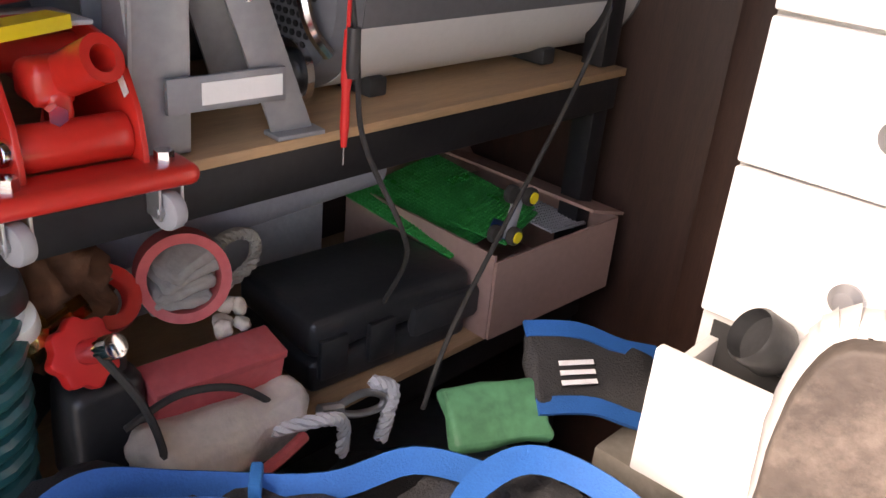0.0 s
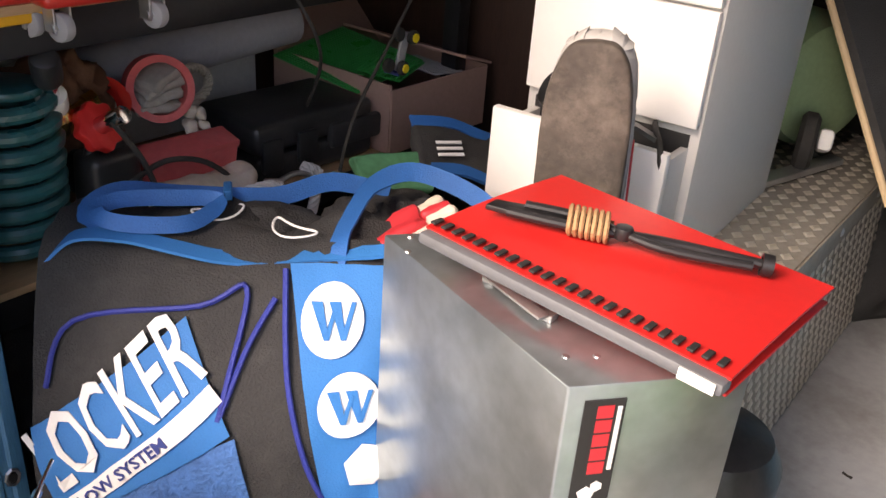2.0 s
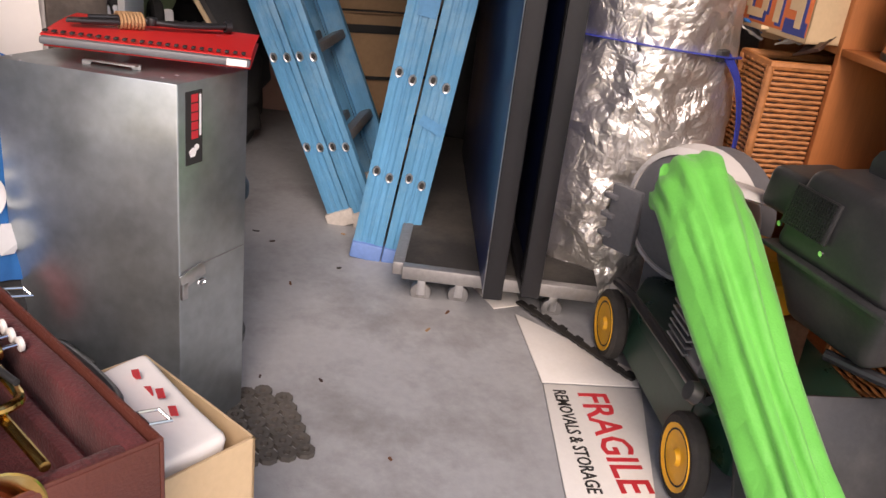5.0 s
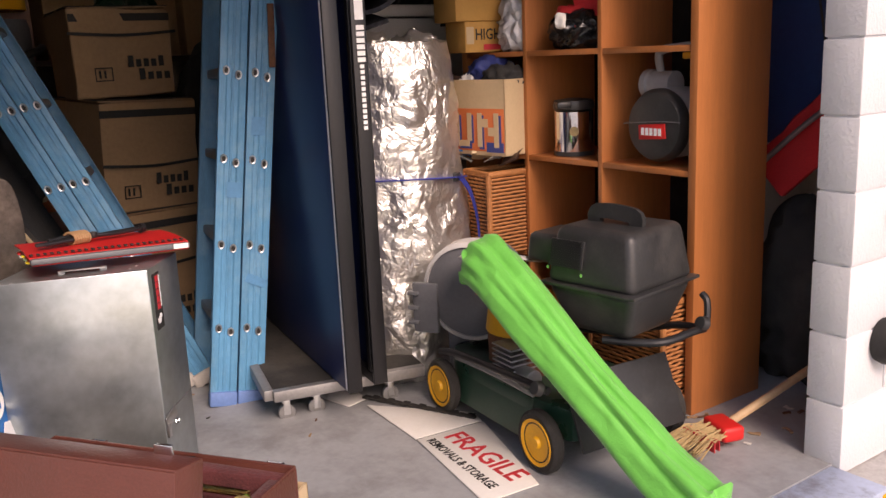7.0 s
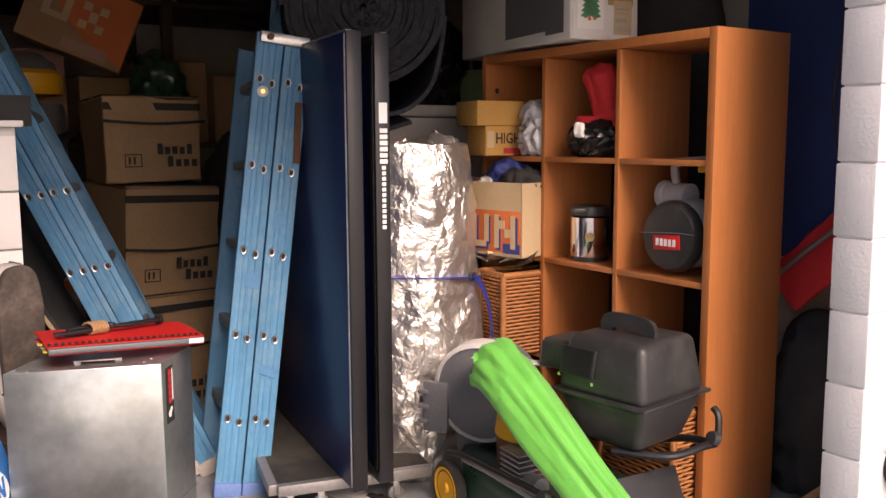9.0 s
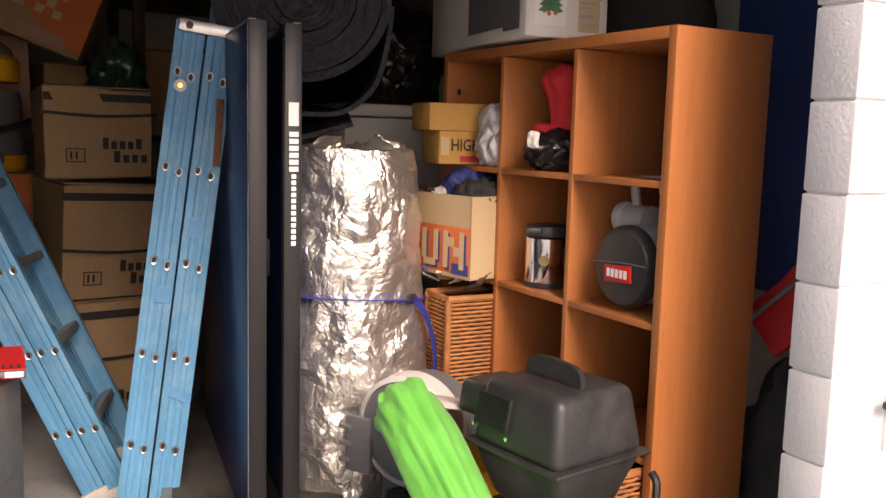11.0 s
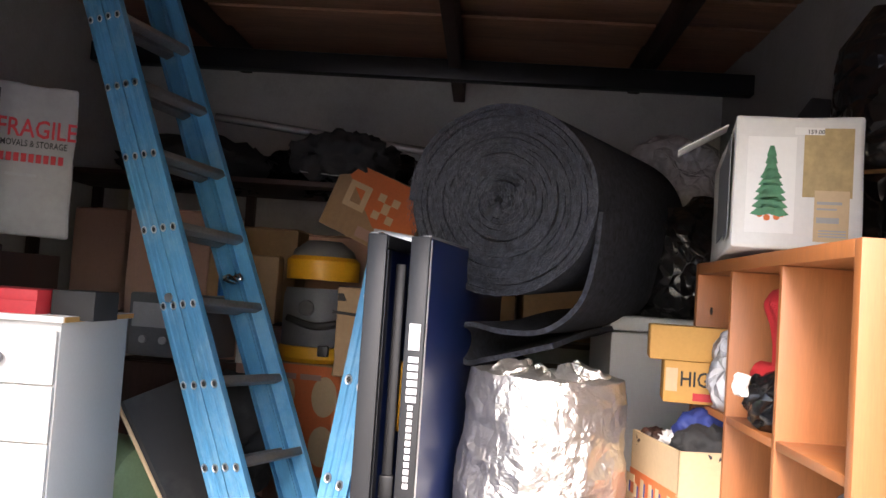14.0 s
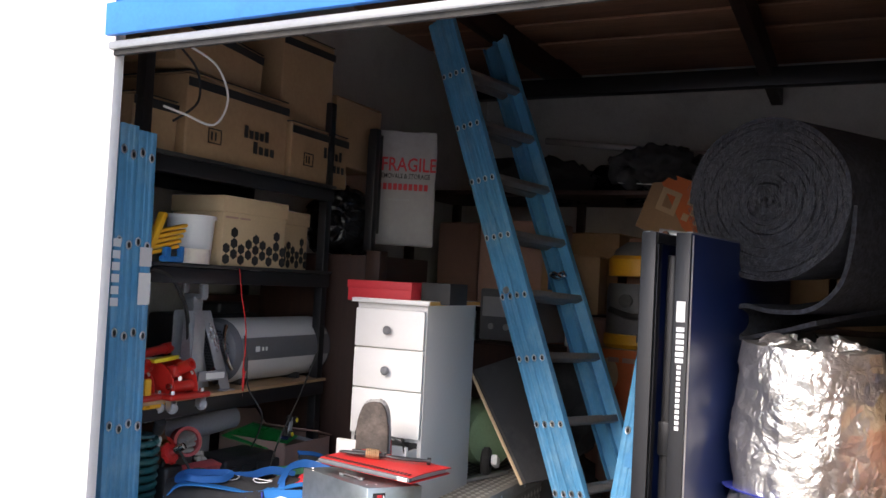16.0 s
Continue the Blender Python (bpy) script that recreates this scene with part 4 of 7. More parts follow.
part("back_panel", put(box(0.4, 0.02, 1.2, 0.004), -0.2, 0.62, 0.6), DARKWOOD, cab)

# heater lying on the ply deck
heat = thing("tubular_heater", "silver tubular gas heater with a perforated black end", "heater", pose(0.8, 1.215, 0.866 + 0.13, 0, 0, 0))
for a0, a1, mm in ((-100, -14, WHITEB), (-14, 26, GREYEDGE), (26, 150, WHITEB), (150, 260, STEELG)):
    bm = sheet(10, 2, lambda u, v, a0=a0, a1=a1: (0.03 + 0.58 * v, -0.125 * math.cos(radians(a0 + (a1 - a0) * u)), 0.125 * math.sin(radians(a0 + (a1 - a0) * u))), 0.003)
    part("casing", bm, mm, heat)
part("end_cap", put(lathe([(0, -0.012), (0.09, -0.012), (0.112, 0.0), (0.124, 0.03), (0.124, 0.045), (0, 0.045)], 36), 0, 0, 0, 0, 90, 0), GREYP, heat)
holes = []
for i in range(-7, 8):
    for j in range(-7, 8):
        y, z = (i + 0.5 * (j % 2)) * 0.0125, j * 0.011
        if y * y + z * z < 0.0081:
            holes.append(put(cyl(0.004, 0.003, seg=6), -0.0125, y, z, 0, 90, 0))
part("perforations", merge(*holes), PRINTK, heat)
part("knob", put(cyl(0.028, 0.03, seg=20, bevel=0.004), -0.02, -0.05, -0.09, 0, 90, 0), BLACKP, heat)
part("knob_ring", put(lathe([(0.03, 0), (0.04, 0), (0.04, 0.01), (0.03, 0.01)]), -0.02, -0.05, -0.09, 0, 90, 0), CHROME, heat)
part("handle", tube([(0.0, -0.06, 0.1), (-0.03, -0.08, 0.05), (-0.03, -0.1, -0.02), (0.0, -0.1, -0.06)], 0.008), CHROME, heat)
part("end_cap", put(lathe([(0, 0.02), (0.1, 0.02), (0.124, 0.0), (0.124, -0.03), (0, -0.03)], 36), 0.63, 0, 0, 0, 90, 0), GREYP, heat)
bars([(0.1, -0.008, 0.025, 0.02), (0.14, -0.006, 0.01, 0.015), (0.16, -0.006, 0.012, 0.015)], pose(0, -0.1275, 0.01, 86, 0, 0), PAPER, heat)
for x in (0.1, 0.45):
    part("foot", put(box(0.03, 0.16, 0.025, 0.004), x, 0, -0.117), BLACKP, heat)


solid("black_crate", rumple(merge(put(box(0.5, 0.16, 0.26, 0.02, 3), 0, 0, 0.13), put(box(0.2, 0.14, 0.05, 0.02, 3), 0.1, 0, 0.28)), 0.006, 0.08, cuts=2, seed=4), BLACKP, "shiny black plastic cases behind the heater", "case", pose(1.02, 1.45, 0.867))
cord("black_hose", "black hose arching from the second deck to the stand", [(0.3, 1.06, 1.3), (0.42, 1.08, 1.27), (0.52, 1.1, 1.16), (0.56, 1.12, 1.05), (0.58, 1.13, 0.98)], 0.007)


# axle stands
def axle_stand(m):
    ob = thing("axle_stand", "grey steel ratchet axle stand on the ply deck", "axle stand", m, "axle stands")
    part("column", put(box(0.045, 0.045, 0.33, 0.004), 0.0, 0.0, 0.175), STEELG, ob)
    for dy, turn in ((-0.055, -4), (0.055, 4)):
        part("leg", put(prism([(-0.045, 0), (0.005, 0), (0.022, 0.29), (-0.06, 0.29)], 0.005, 0.001), 0, dy, 0.001, 90 + turn, 0, 0), STEELG, ob)
        part("leg", put(prism([(0.1, 0), (0.15, 0), (0.045, 0.29), (0.0, 0.29)], 0.005, 0.001), 0, dy, 0.001, 90 + turn, 0, 0), STEELG, ob)
    part("leg_flange", put(box(0.004, 0.055, 0.28, 0.001), -0.047, -0.028, 0.145, 0, 3, 0), STEELG, ob)
    part("foot_pad", put(box(0.06, 0.03, 0.006, 0.002), 0.125, -0.06, 0.004), STEELG, ob)
    part("brace", put(box(0.13, 0.006, 0.035, 0.001), 0.045, -0.062, 0.06), STEELG, ob)
    part("sticker", put(box(0.09, 0.0014, 0.022), 0.06, -0.066, 0.06), PAPER, ob)
    part("saddle", put(merge(put(box(0.03, 0.1, 0.02, 0.004), 0, 0, 0.34), put(box(0.03, 0.02, 0.05, 0.004), 0, -0.045, 0.36), put(box(0.03, 0.02, 0.05, 0.004), 0, 0.045, 0.36)), 0, 0, 0), STEELG, ob)
    ch = [part("chain_link", put(put(tube([(0.005 * math.cos(a), 0, 0.008 * math.sin(a)) for a in [i * math.pi / 3 for i in range(6)]], 0.0013, 5, closed=True, steps=0), 0, 0, 0, 0, 0, 90 * (k % 2)), 0.03 + 0.045 * math.sin(k / 13 * 3.14) , -0.055, 0.24 - 0.012 * k if k < 8 else 0.15 + 0.012 * (k - 8)), CHROME, ob) for k in range(14)]
    return ob


s1 = axle_stand(pose(0.6, 1.14, 0.867, 0, 0, -4))
copy_thing(s1, pose(0.46, 1.38, 0.867, 0, 0, 30))

# trolley jack
jack = thing("trolley_jack", "scuffed red steel trolley jack hanging over the shelf edge", "car jack", pose(0.478, 1.07, 0.868, 0, 0, -3))
side = [(-0.035, 0.0), (0.34, 0.012), (0.34, 0.05), (0.2, 0.1), (0.09, 0.118), (0.04, 0.112), (0.0, 0.092), (-0.022, 0.06), (-0.03, 0.03)]
for x in (-0.056, 0.05):
    part("side_plate", put(prism(side, 0.006, 0.0015), x, 0, 0.004, 90, 0, 90), RED, jack)
part("front_beam", put(box(0.186, 0.05, 0.02, 0.009, 3), 0, -0.034, 0.008), RED, jack, "rounded red cross beam")
part("top_plate", put(box(0.1, 0.1, 0.005, 0.002), 0, 0.1, 0.122, -4, 0, 0), CARDW, jack, "pale worn top plate")
part("badge", put(put(cyl(0.018, 0.002, seg=24), 0, 0, 0, s=(1.6, 0.7, 1)), 0.0, 0.08, 0.127, -4, 0, 0), PRINTR, jack)
part("lift_tube", put(cyl(0.021, 0.098, seg=24, bevel=0.003), 0, 0.0, 0.036, 0, 90, 0), RED, jack)
part("cross_tube", put(cyl(0.016, 0.1, seg=16), 0, 0.1, 0.09, 0, 90, 0), RED, jack)
part("release_block", rumple(merge(put(box(0.04, 0.045, 0.04, 0.011, 3), -0.008, 0.025, 0.085), put(box(0.022, 0.03, 0.04, 0.007, 3), -0.004, 0.015, 0.062)), 0.003, 0.02, cuts=1), RED, jack)
part("socket", put(lathe([(0.012, 0), (0.02, 0), (0.021, 0.05), (0.012, 0.05), (0.012, 0)]), 0.008, 0.012, 0.093, 64, 0, 16), RED, jack)
part("nut", put(cyl(0.009, 0.012, seg=6), -0.012, -0.005, 0.064, 90, 0, 0), CHROME, jack)
part("saddle", put(cyl(0.03, 0.02, seg=8, bevel=0.003), 0, 0.24, 0.12), RED, jack)
part("label", put(box(0.0014, 0.028, 0.01), 0.0485, 0.0, 0.085, 50, 0, 0), PAPER, jack)
part("pivot_bolt", put(cyl(0.012, 0.012, seg=16, bevel=0.002), -0.058, -0.012, 0.04, 0, 90, 0), CHROME, jack)
for x in (-0.067, 0.067):
    part("bolt", put(cyl(0.009, 0.014, seg=6), x, -0.036, 0.022), CHROME, jack)
    w = part("caster", put(cyl(0.019, 0.015, seg=22, bevel=0.003), x, -0.04, -0.028, 0, 90, 15), MIDGREY, jack)
    part("fork", merge(put(box(0.003, 0.026, 0.042, 0.001), x - 0.011, -0.034, -0.014), put(box(0.003, 0.026, 0.042, 0.001), x + 0.011, -0.034, -0.014), put(cyl(0.006, 0.028, seg=8), x, -0.04, -0.028, 0, 90, 0)), ALU, w)
j2 = copy_thing(jack, pose(0.325, 1.115, 0.868, 0, 0, 2))
tagged(j2, "second red steel jack behind the first, partly hidden", "car jack")
solid("yellow_clamp", merge(put(box(0.03, 0.02, 0.1, 0.006), 0, 0, 0.05), put(box(0.08, 0.02, 0.02, 0.006), 0.03, 0, 0.01), put(box(0.02, 0.02, 0.04, 0.005), 0.07, 0, 0.02)), YELLOW, "yellow plastic handle hooked on the jack", "handle", pose(0.33, 1.075, 0.84))

solid("jack_handle", merge(tube([(0.3, 1.16, 1.0), (0.42, 1.18, 1.01), (0.55, 1.2, 1.02)], 0.016, 14), put(cyl(0.02, 0.05, seg=16, bevel=0.003), 0.55, 1.2, 1.02, 0, 85, 10)), RED, "red steel jack handle lying over the jacks", "handle")
solid("yellow_strap", tube([(0.37, 1.1, 0.992), (0.43, 1.1, 0.996), (0.5, 1.12, 0.998)], flat=(0.03, 0.012)), YEL, "yellow plastic handle lying on the jack", "handle")

# lower deck: carton with building plates
LX = Vector((1.0, 1.03, 0.495))
lego = thing("mauve_carton", "worn mauve cardboard box holding green building plates, on the lower deck", "cardboard box", pose(1.07, 1.048, 0.489, 0, 0, -2))
for b in (put(box(0.3, 0.005, 0.13), 0.15, 0, 0.065), put(box(0.005, 0.34, 0.14), 0.0, 0.172, 0.07), put(box(0.3, 0.005, 0.13), 0.15, 0.342, 0.065), put(box(0.005, 0.34, 0.13), 0.302, 0.172, 0.065), put(box(0.3, 0.34, 0.005), 0.15, 0.172, 0.0025)):
    part("panel", b, CARDM, lego)
part("flap", put(box(0.32, 0.005, 0.14), 0.15, 0.37, 0.17, -50, 6, 0), CARDM, lego)
part("flap", put(box(0.1, 0.35, 0.005), 0.258, 0.17, 0.148, 0, 16, 2), CARDM, lego)


def stud_plate(name, label, n, m_, material, mtx):
    ob = thing(name, label, "building plate", mtx)
    part("plate", put(box(n * 0.008, m_ * 0.008, 0.003, 0.0005), 0, 0, 0), material, ob)
    me = bmesh.new()
    for i in range(n):
        for j in range(m_):
            c = [me.verts.new(((i - n / 2 + 0.5) * 0.008 + 0.0025 * math.cos(a), (j - m_ / 2 + 0.5) * 0.008 + 0.0025 * math.sin(a), z)) for z in (0.0015, 0.0034) for a in (0.4, 1.97, 3.54, 5.11)]
            me.faces.new(c[4:])
            for k in range(4):
                me.faces.new((c[k], c[(k + 1) % 4], c[4 + (k + 1) % 4], c[4 + k]))
    tagged(part("studs", me, material, ob, smooth=0), kind="stuff")


stud_plate("green_plate", "large green studded building plate", 28, 28, LEGOG, pose(1.162, 1.247, 0.623, 8, -6, 4))
stud_plate("green_plate", "small green studded building plate lying on the large one", 16, 12, LEGOG, pose(1.182, 1.147, 0.625, 6, -4, 16))
stud_plate("grey_plate", "grey studded building plate in the carton", 14, 16, MIDGREY, pose(1.282, 1.137, 0.612, 4, 8, 4))
solid("blue_plate", box(0.05, 0.03, 0.006, 0.001), PRINTB, "small blue plastic plate in the carton", "building plate", pose(1.132, 1.097, 0.638, 10, 0, 30))
axle = thing("toy_axle", "toy chassis with black wheels and yellow hubs on the carton edge", "toy", pose(1.087, 1.037, 0.69, 0, 0, 0))
part("chassis", put(box(0.022, 0.008, 0.075, 0.003), 0, 0.004, 0.005, 0, 14, 0), MIDGREY, axle)
for x, z in ((0.014, 0.032), (-0.012, -0.022)):
    w = part("wheel", put(cyl(0.0135, 0.012, seg=18, bevel=0.003), x, -0.01, z, 90, 0, 0), RUBBER, axle)
    part("hub", put(cyl(0.0085, 0.003, seg=14), x, -0.017, z, 90, 0, 0), YEL, w, "yellow hub")
    part("wheel", put(cyl(0.0135, 0.012, seg=18, bevel=0.003), x - 0.03, 0.0, z + 0.008, 90, 0, 0), RUBBER, axle)

# black case
case = thing("tool_case", "dusty black moulded plastic tool case on the lower deck", "tool case", pose(0.92, 1.178, 0.489, 0, 0, -4))
part("base", rumple(put(box(0.285, 0.185, 0.05, 0.014, 3), 0, 0, 0.026), 0.002, 0.08, cuts=2), BLACKP, case)
part("lid", rumple(put(box(0.285, 0.185, 0.058, 0.016, 3), 0, 0, 0.084), 0.003, 0.1, cuts=2), BLACKP, case)
for x in (-0.11, -0.03):
    part("latch", put(box(0.045, 0.012, 0.06, 0.004), x, -0.095, 0.055), BLACKP, case)
part("grip", put(box(0.13, 0.02, 0.05, 0.009), 0.09, -0.091, 0.06), BLACKP, case)

# long grey roll behind
solid("foam_roll", merge(put(cyl(0.045, 0.72, seg=26), 0, 0, 0, 0, 90, 0), put(lathe([(0.02, 0), (0.045, 0), (0.045, 0.004), (0.02, 0.004)]), -0.364, 0, 0, 0, 90, 0)), PIPE, "grey foam roll lying along the back of the deck", "foam roll", pose(0.68, 1.32, 0.68, 0, -5, -4))
solid("stained_board", put(box(0.6, 0.012, 0.3, 0.002), 0, 0, 0.15), TILEPALE, "stained pale board standing behind the carton", "board", pose(0.75, 1.42, 0.489))

# tape ring, gloves, rope and the tangle
ring = solid("tape_ring", put(lathe([(0.042, -0.02), (0.054, -0.02), (0.054, 0.02), (0.042, 0.02), (0.042, -0.02)], 40), 0, 0, 0, 78, 0, 0), PINKRED, "faded red ring of tape standing on edge", "tape", pose(0.64, 1.175, 0.68, 0, 0, -22))
for k in range(4):
    solid("work_glove", rumple(box(0.075, 0.05, 0.017, 0.007, 3), 0.006, 0.02, cuts=2, seed=k), GLOVE, "folded grey work glove stuffed in the tape ring", "glove", pose(0.636 + 0.004 * k, 1.18, 0.655 + 0.015 * k, 8, -6 * k, -15 + 8 * k))


def twisted(name, label, pts, r, material, category="rope"):
    """A laid rope of three strands."""
    path = smooth_path(pts, 10)
    bms = []
    for s in range(3):
        q = []
        for i, p in enumerate(path):
            d = (path[min(i + 1, len(path) - 1)] - path[max(i - 1, 0)]).normalized()
            u = d.cross(Vector((0.2, 0.1, 1))).normalized()
            v = d.cross(u)
            a = i * 0.9 + s * 2.094
            q.append(p + (u * math.cos(a) + v * math.sin(a)) * r * 0.55)
        bms.append(tube(q, r * 0.62, 6, steps=0))
    return solid(name, merge(*bms), material, label, category)


twisted("rope", "grey twisted rope coiled behind the tape ring", [(0.688, 1.192, 0.636), (0.703, 1.212, 0.676), (0.748, 1.232, 0.681), (0.788, 1.242, 0.661), (0.768, 1.222, 0.636), (0.708, 1.212, 0.626), (0.698, 1.232, 0.661), (0.758, 1.242, 0.676)], 0.008, ROPE)
twisted("white_rope", "short white twisted rope end on the deck", [(0.658, 1.022, 0.536), (0.703, 0.987, 0.551), (0.733, 0.987, 0.531), (0.743, 0.997, 0.476)], 0.008, PAPER)
twisted("white_rope", "white rope tied to the snap hook", [(0.798, 1.007, 0.551), (0.823, 0.997, 0.536), (0.813, 0.992, 0.506), (0.808, 0.997, 0.466)], 0.009, PAPER)
solid("snap_hook", merge(tube([(0, 0, 0), (0.03, 0, 0.012), (0.06, 0, 0.004), (0.06, 0, -0.012), (0.03, 0, -0.018), (0, 0, -0.012)], 0.005, 8, closed=True), put(cyl(0.009, 0.03, seg=10), -0.015, 0, -0.006, 0, 90, 0)), ALU, "steel snap hook on the deck edge", "snap hook", pose(0.748, 1.007, 0.541, 0, 12, -10))
redc = thing("red_card_box", "faded red card box standing on the lower deck", "box", pose(0.628, 1.112, 0.506, 12, 0, -4))
part("body", put(box(0.16, 0.05, 0.1, 0.003), 0, 0, 0.05), PINKRED, redc)
part("lid", put(box(0.164, 0.052, 0.012, 0.002), 0, 0, 0.104), PINKRED, redc)
for k, (x, y, z) in enumerate(((0.673, 1.142, 0.621), (0.693, 1.132, 0.616), (0.683, 1.152, 0.636), (0.663, 1.127, 0.621), (0.698, 1.147, 0.631))):
    solid("shell", rumple(put(box(0.024, 0.02, 0.016, 0.007, 3), 0, 0, 0), 0.004, 0.01, seed=k), CANVASW, "small pale shell on the red box", "shell", pose(x, y, z, 20 * k, 30 * k, 50 * k), "shells")
# gas regulator and valve
val = thing("valve_wheel", "red lobed valve wheel with a steel spindle", "valve", pose(0.483, 1.102, 0.671, 60, 0, 10))
pet = [(0.036 * (1 + 0.09 * math.cos(8 * a)) * math.cos(a), 0.036 * (1 + 0.09 * math.cos(8 * a)) * math.sin(a)) for a in [k * math.pi / 24 for k in range(48)]]
part("wheel", put(prism(pet, 0.018, 0.003), 0, 0, -0.009), REDP, val)
part("spindle", put(cyl(0.013, 0.06, seg=18, bevel=0.002), 0, 0, 0.035), CHROME, val)
val2 = solid("red_cap_wheel", put(lathe([(0.022, -0.01), (0.038, -0.01), (0.04, 0.0), (0.038, 0.01), (0.022, 0.01)]), 0, 0, 0, 50, 0, 0), RED, "round red plastic wheel by the tape ring", "valve", pose(0.548, 1.182, 0.676))
reg = thing("gas_regulator", "brass gas regulator with a black knob", "regulator", pose(0.443, 1.142, 0.681, 30, -20, 0))
part("body", lathe([(0, -0.03), (0.018, -0.03), (0.026, -0.01), (0.026, 0.02), (0.018, 0.03), (0, 0.03)]), BRASS, reg)
part("bonnet", put(cyl(0.021, 0.03, seg=20, bevel=0.002), 0, 0, 0.045), PAPER, reg)
part("spring_housing", put(cyl(0.011, 0.04, seg=14), 0, 0, 0.075), CHROME, reg)
part("knob", put(cyl(0.02, 0.05, seg=14, bevel=0.006), 0, 0, 0.115), BLACKP, reg)
part("outlet", put(cyl(0.008, 0.06, seg=10), 0.035, 0, -0.005, 0, 90, 0), BRASS, reg)
part("nut", put(cyl(0.013, 0.018, seg=6), 0.06, 0, -0.005, 0, 90, 0), BRASS, reg)
# coil spring
pts = []
for k in range(8 * 16 + 1):
    a = 2 * math.pi * k / 16
    rr = 0.062 - 0.006 * max(0, (k / 128 - 0.8) * 5)
    pts.append((rr * math.cos(a), rr * math.sin(a), 0.012 + 0.028 * k / 16))
spring = thing("coil_spring", "oily teal painted coil spring standing on end", "spring", pose(0.363, 1.142, 0.496, 2, 2, 0))
part("coil", tube(pts, 0.0115, 10, steps=0), TEAL, spring)
part("top_pad", put(cyl(0.05, 0.012, seg=24, bevel=0.003), 0, 0, 0.25), TEAL, spring)
for k, (x, y, z, r, h) in enumerate(((0.503, 1.122, 0.495, 0.045, 0.13), (0.468, 1.272, 0.495, 0.05, 0.16), (0.558, 1.292, 0.495, 0.05, 0.13))):
    jug = thing("black_jug", "shiny black plastic jug with handle", "jug", pose(x, y, z, 0, 0, 40 * k), "jugs on the deck")
    part("body", put(rumple(box(r * 1.9, r * 1.5, h, 0.015, 3), 0.004, 0.05, cuts=1, seed=k), 0, 0, h / 2 + 0.003), BLACKP, jug)
    part("neck", put(cyl(0.014, 0.025, seg=16), 0.02, 0, h + 0.012), BLACKP, jug)
    part("handle", tube([(-r * 0.7, 0, h * 0.95), (-r * 0.3, 0, h + 0.03), (0.015, 0, h + 0.01)], 0.007), BLACKP, jug)
solid("calico_bag", rumple(box(0.2, 0.09, 0.085, 0.03, 4), 0.02, 0.06, cuts=3, seed=8), CANVASW, "stained calico bag on the deck edge", "bag", pose(0.608, 1.052, 0.531, 10, 0, 6))
bagged("dark_rags", "heap of dark oily rags behind the jugs", (0.3, 0.22, 0.2), pose(0.478, 1.402, 0.495), BLACKFAB, 11.0, "rags", 0.03)
bagged("brown_bag", "crumpled rust brown bag behind the regulator", (0.16, 0.14, 0.17), pose(0.488, 1.222, 0.616), RUST, 12.0, "bag", 0.02)
solid("brown_hose", tube([(0.498, 1.002, 0.516), (0.558, 0.992, 0.511), (0.628, 0.992, 0.516), (0.688, 1.002, 0.526)], 0.0075, 8), PINKRED, "short red brown hose on the bag edge", "hose")


cord("black_cable", "black cable hanging in loops over the shelves", [(1.13, 0.965, 0.992), (1.05, 0.955, 0.882), (0.93, 0.93, 0.772), (0.81, 0.9, 0.672), (0.775, 0.9, 0.582)])
cord("black_cable", "black cable hanging from the deck to the bag", [(0.73, 1.01, 1.072), (0.74, 1, 0.972), (0.745, 0.99, 0.882), (0.75, 0.93, 0.802), (0.8, 0.97, 0.732), (0.82, 1.02, 0.652)])
cord("black_cable", "black cable looped over the jugs and red box", [(0.48, 1.06, 0.692), (0.51, 1.04, 0.632), (0.52, 1.02, 0.572), (0.505, 1, 0.522), (0.51, 1, 0.482)], 0.0045)
cord("black_cable", "black cable arching over the red box", [(0.5, 1.06, 0.592), (0.56, 1.055, 0.612), (0.63, 1.05, 0.592), (0.68, 1.04, 0.542), (0.68, 1.03, 0.492)], 0.0045)
cord("red_test_lead", "red test lead hanging from the shelf above", [(0.705, 1.03, 1.312), (0.702, 1.01, 1.212), (0.73, 1.005, 1.092), (0.73, 1.005, 0.932)], 0.0022, REDP)
probe = thing("test_probe", "slim red test probe hanging tip down", "test probe", pose(0.732, 1.005, 0.872))
part("grip", lathe([(0, 0.0), (0.003, 0.0), (0.005, 0.02), (0.0045, 0.06), (0.006, 0.07), (0.004, 0.12), (0, 0.12)], 14), REDP, probe)
part("tip", put(cyl(0.001, 0.02, seg=6), 0, 0, -0.01), CHROME, probe)
solid("black_plug", put(lathe([(0, 0), (0.006, 0), (0.008, 0.01), (0.007, 0.05), (0, 0.05)], 12), 0, 0, 0), BLACKP, "black cable plug hanging from its lead", "plug", pose(0.735, 1.0, 0.945))

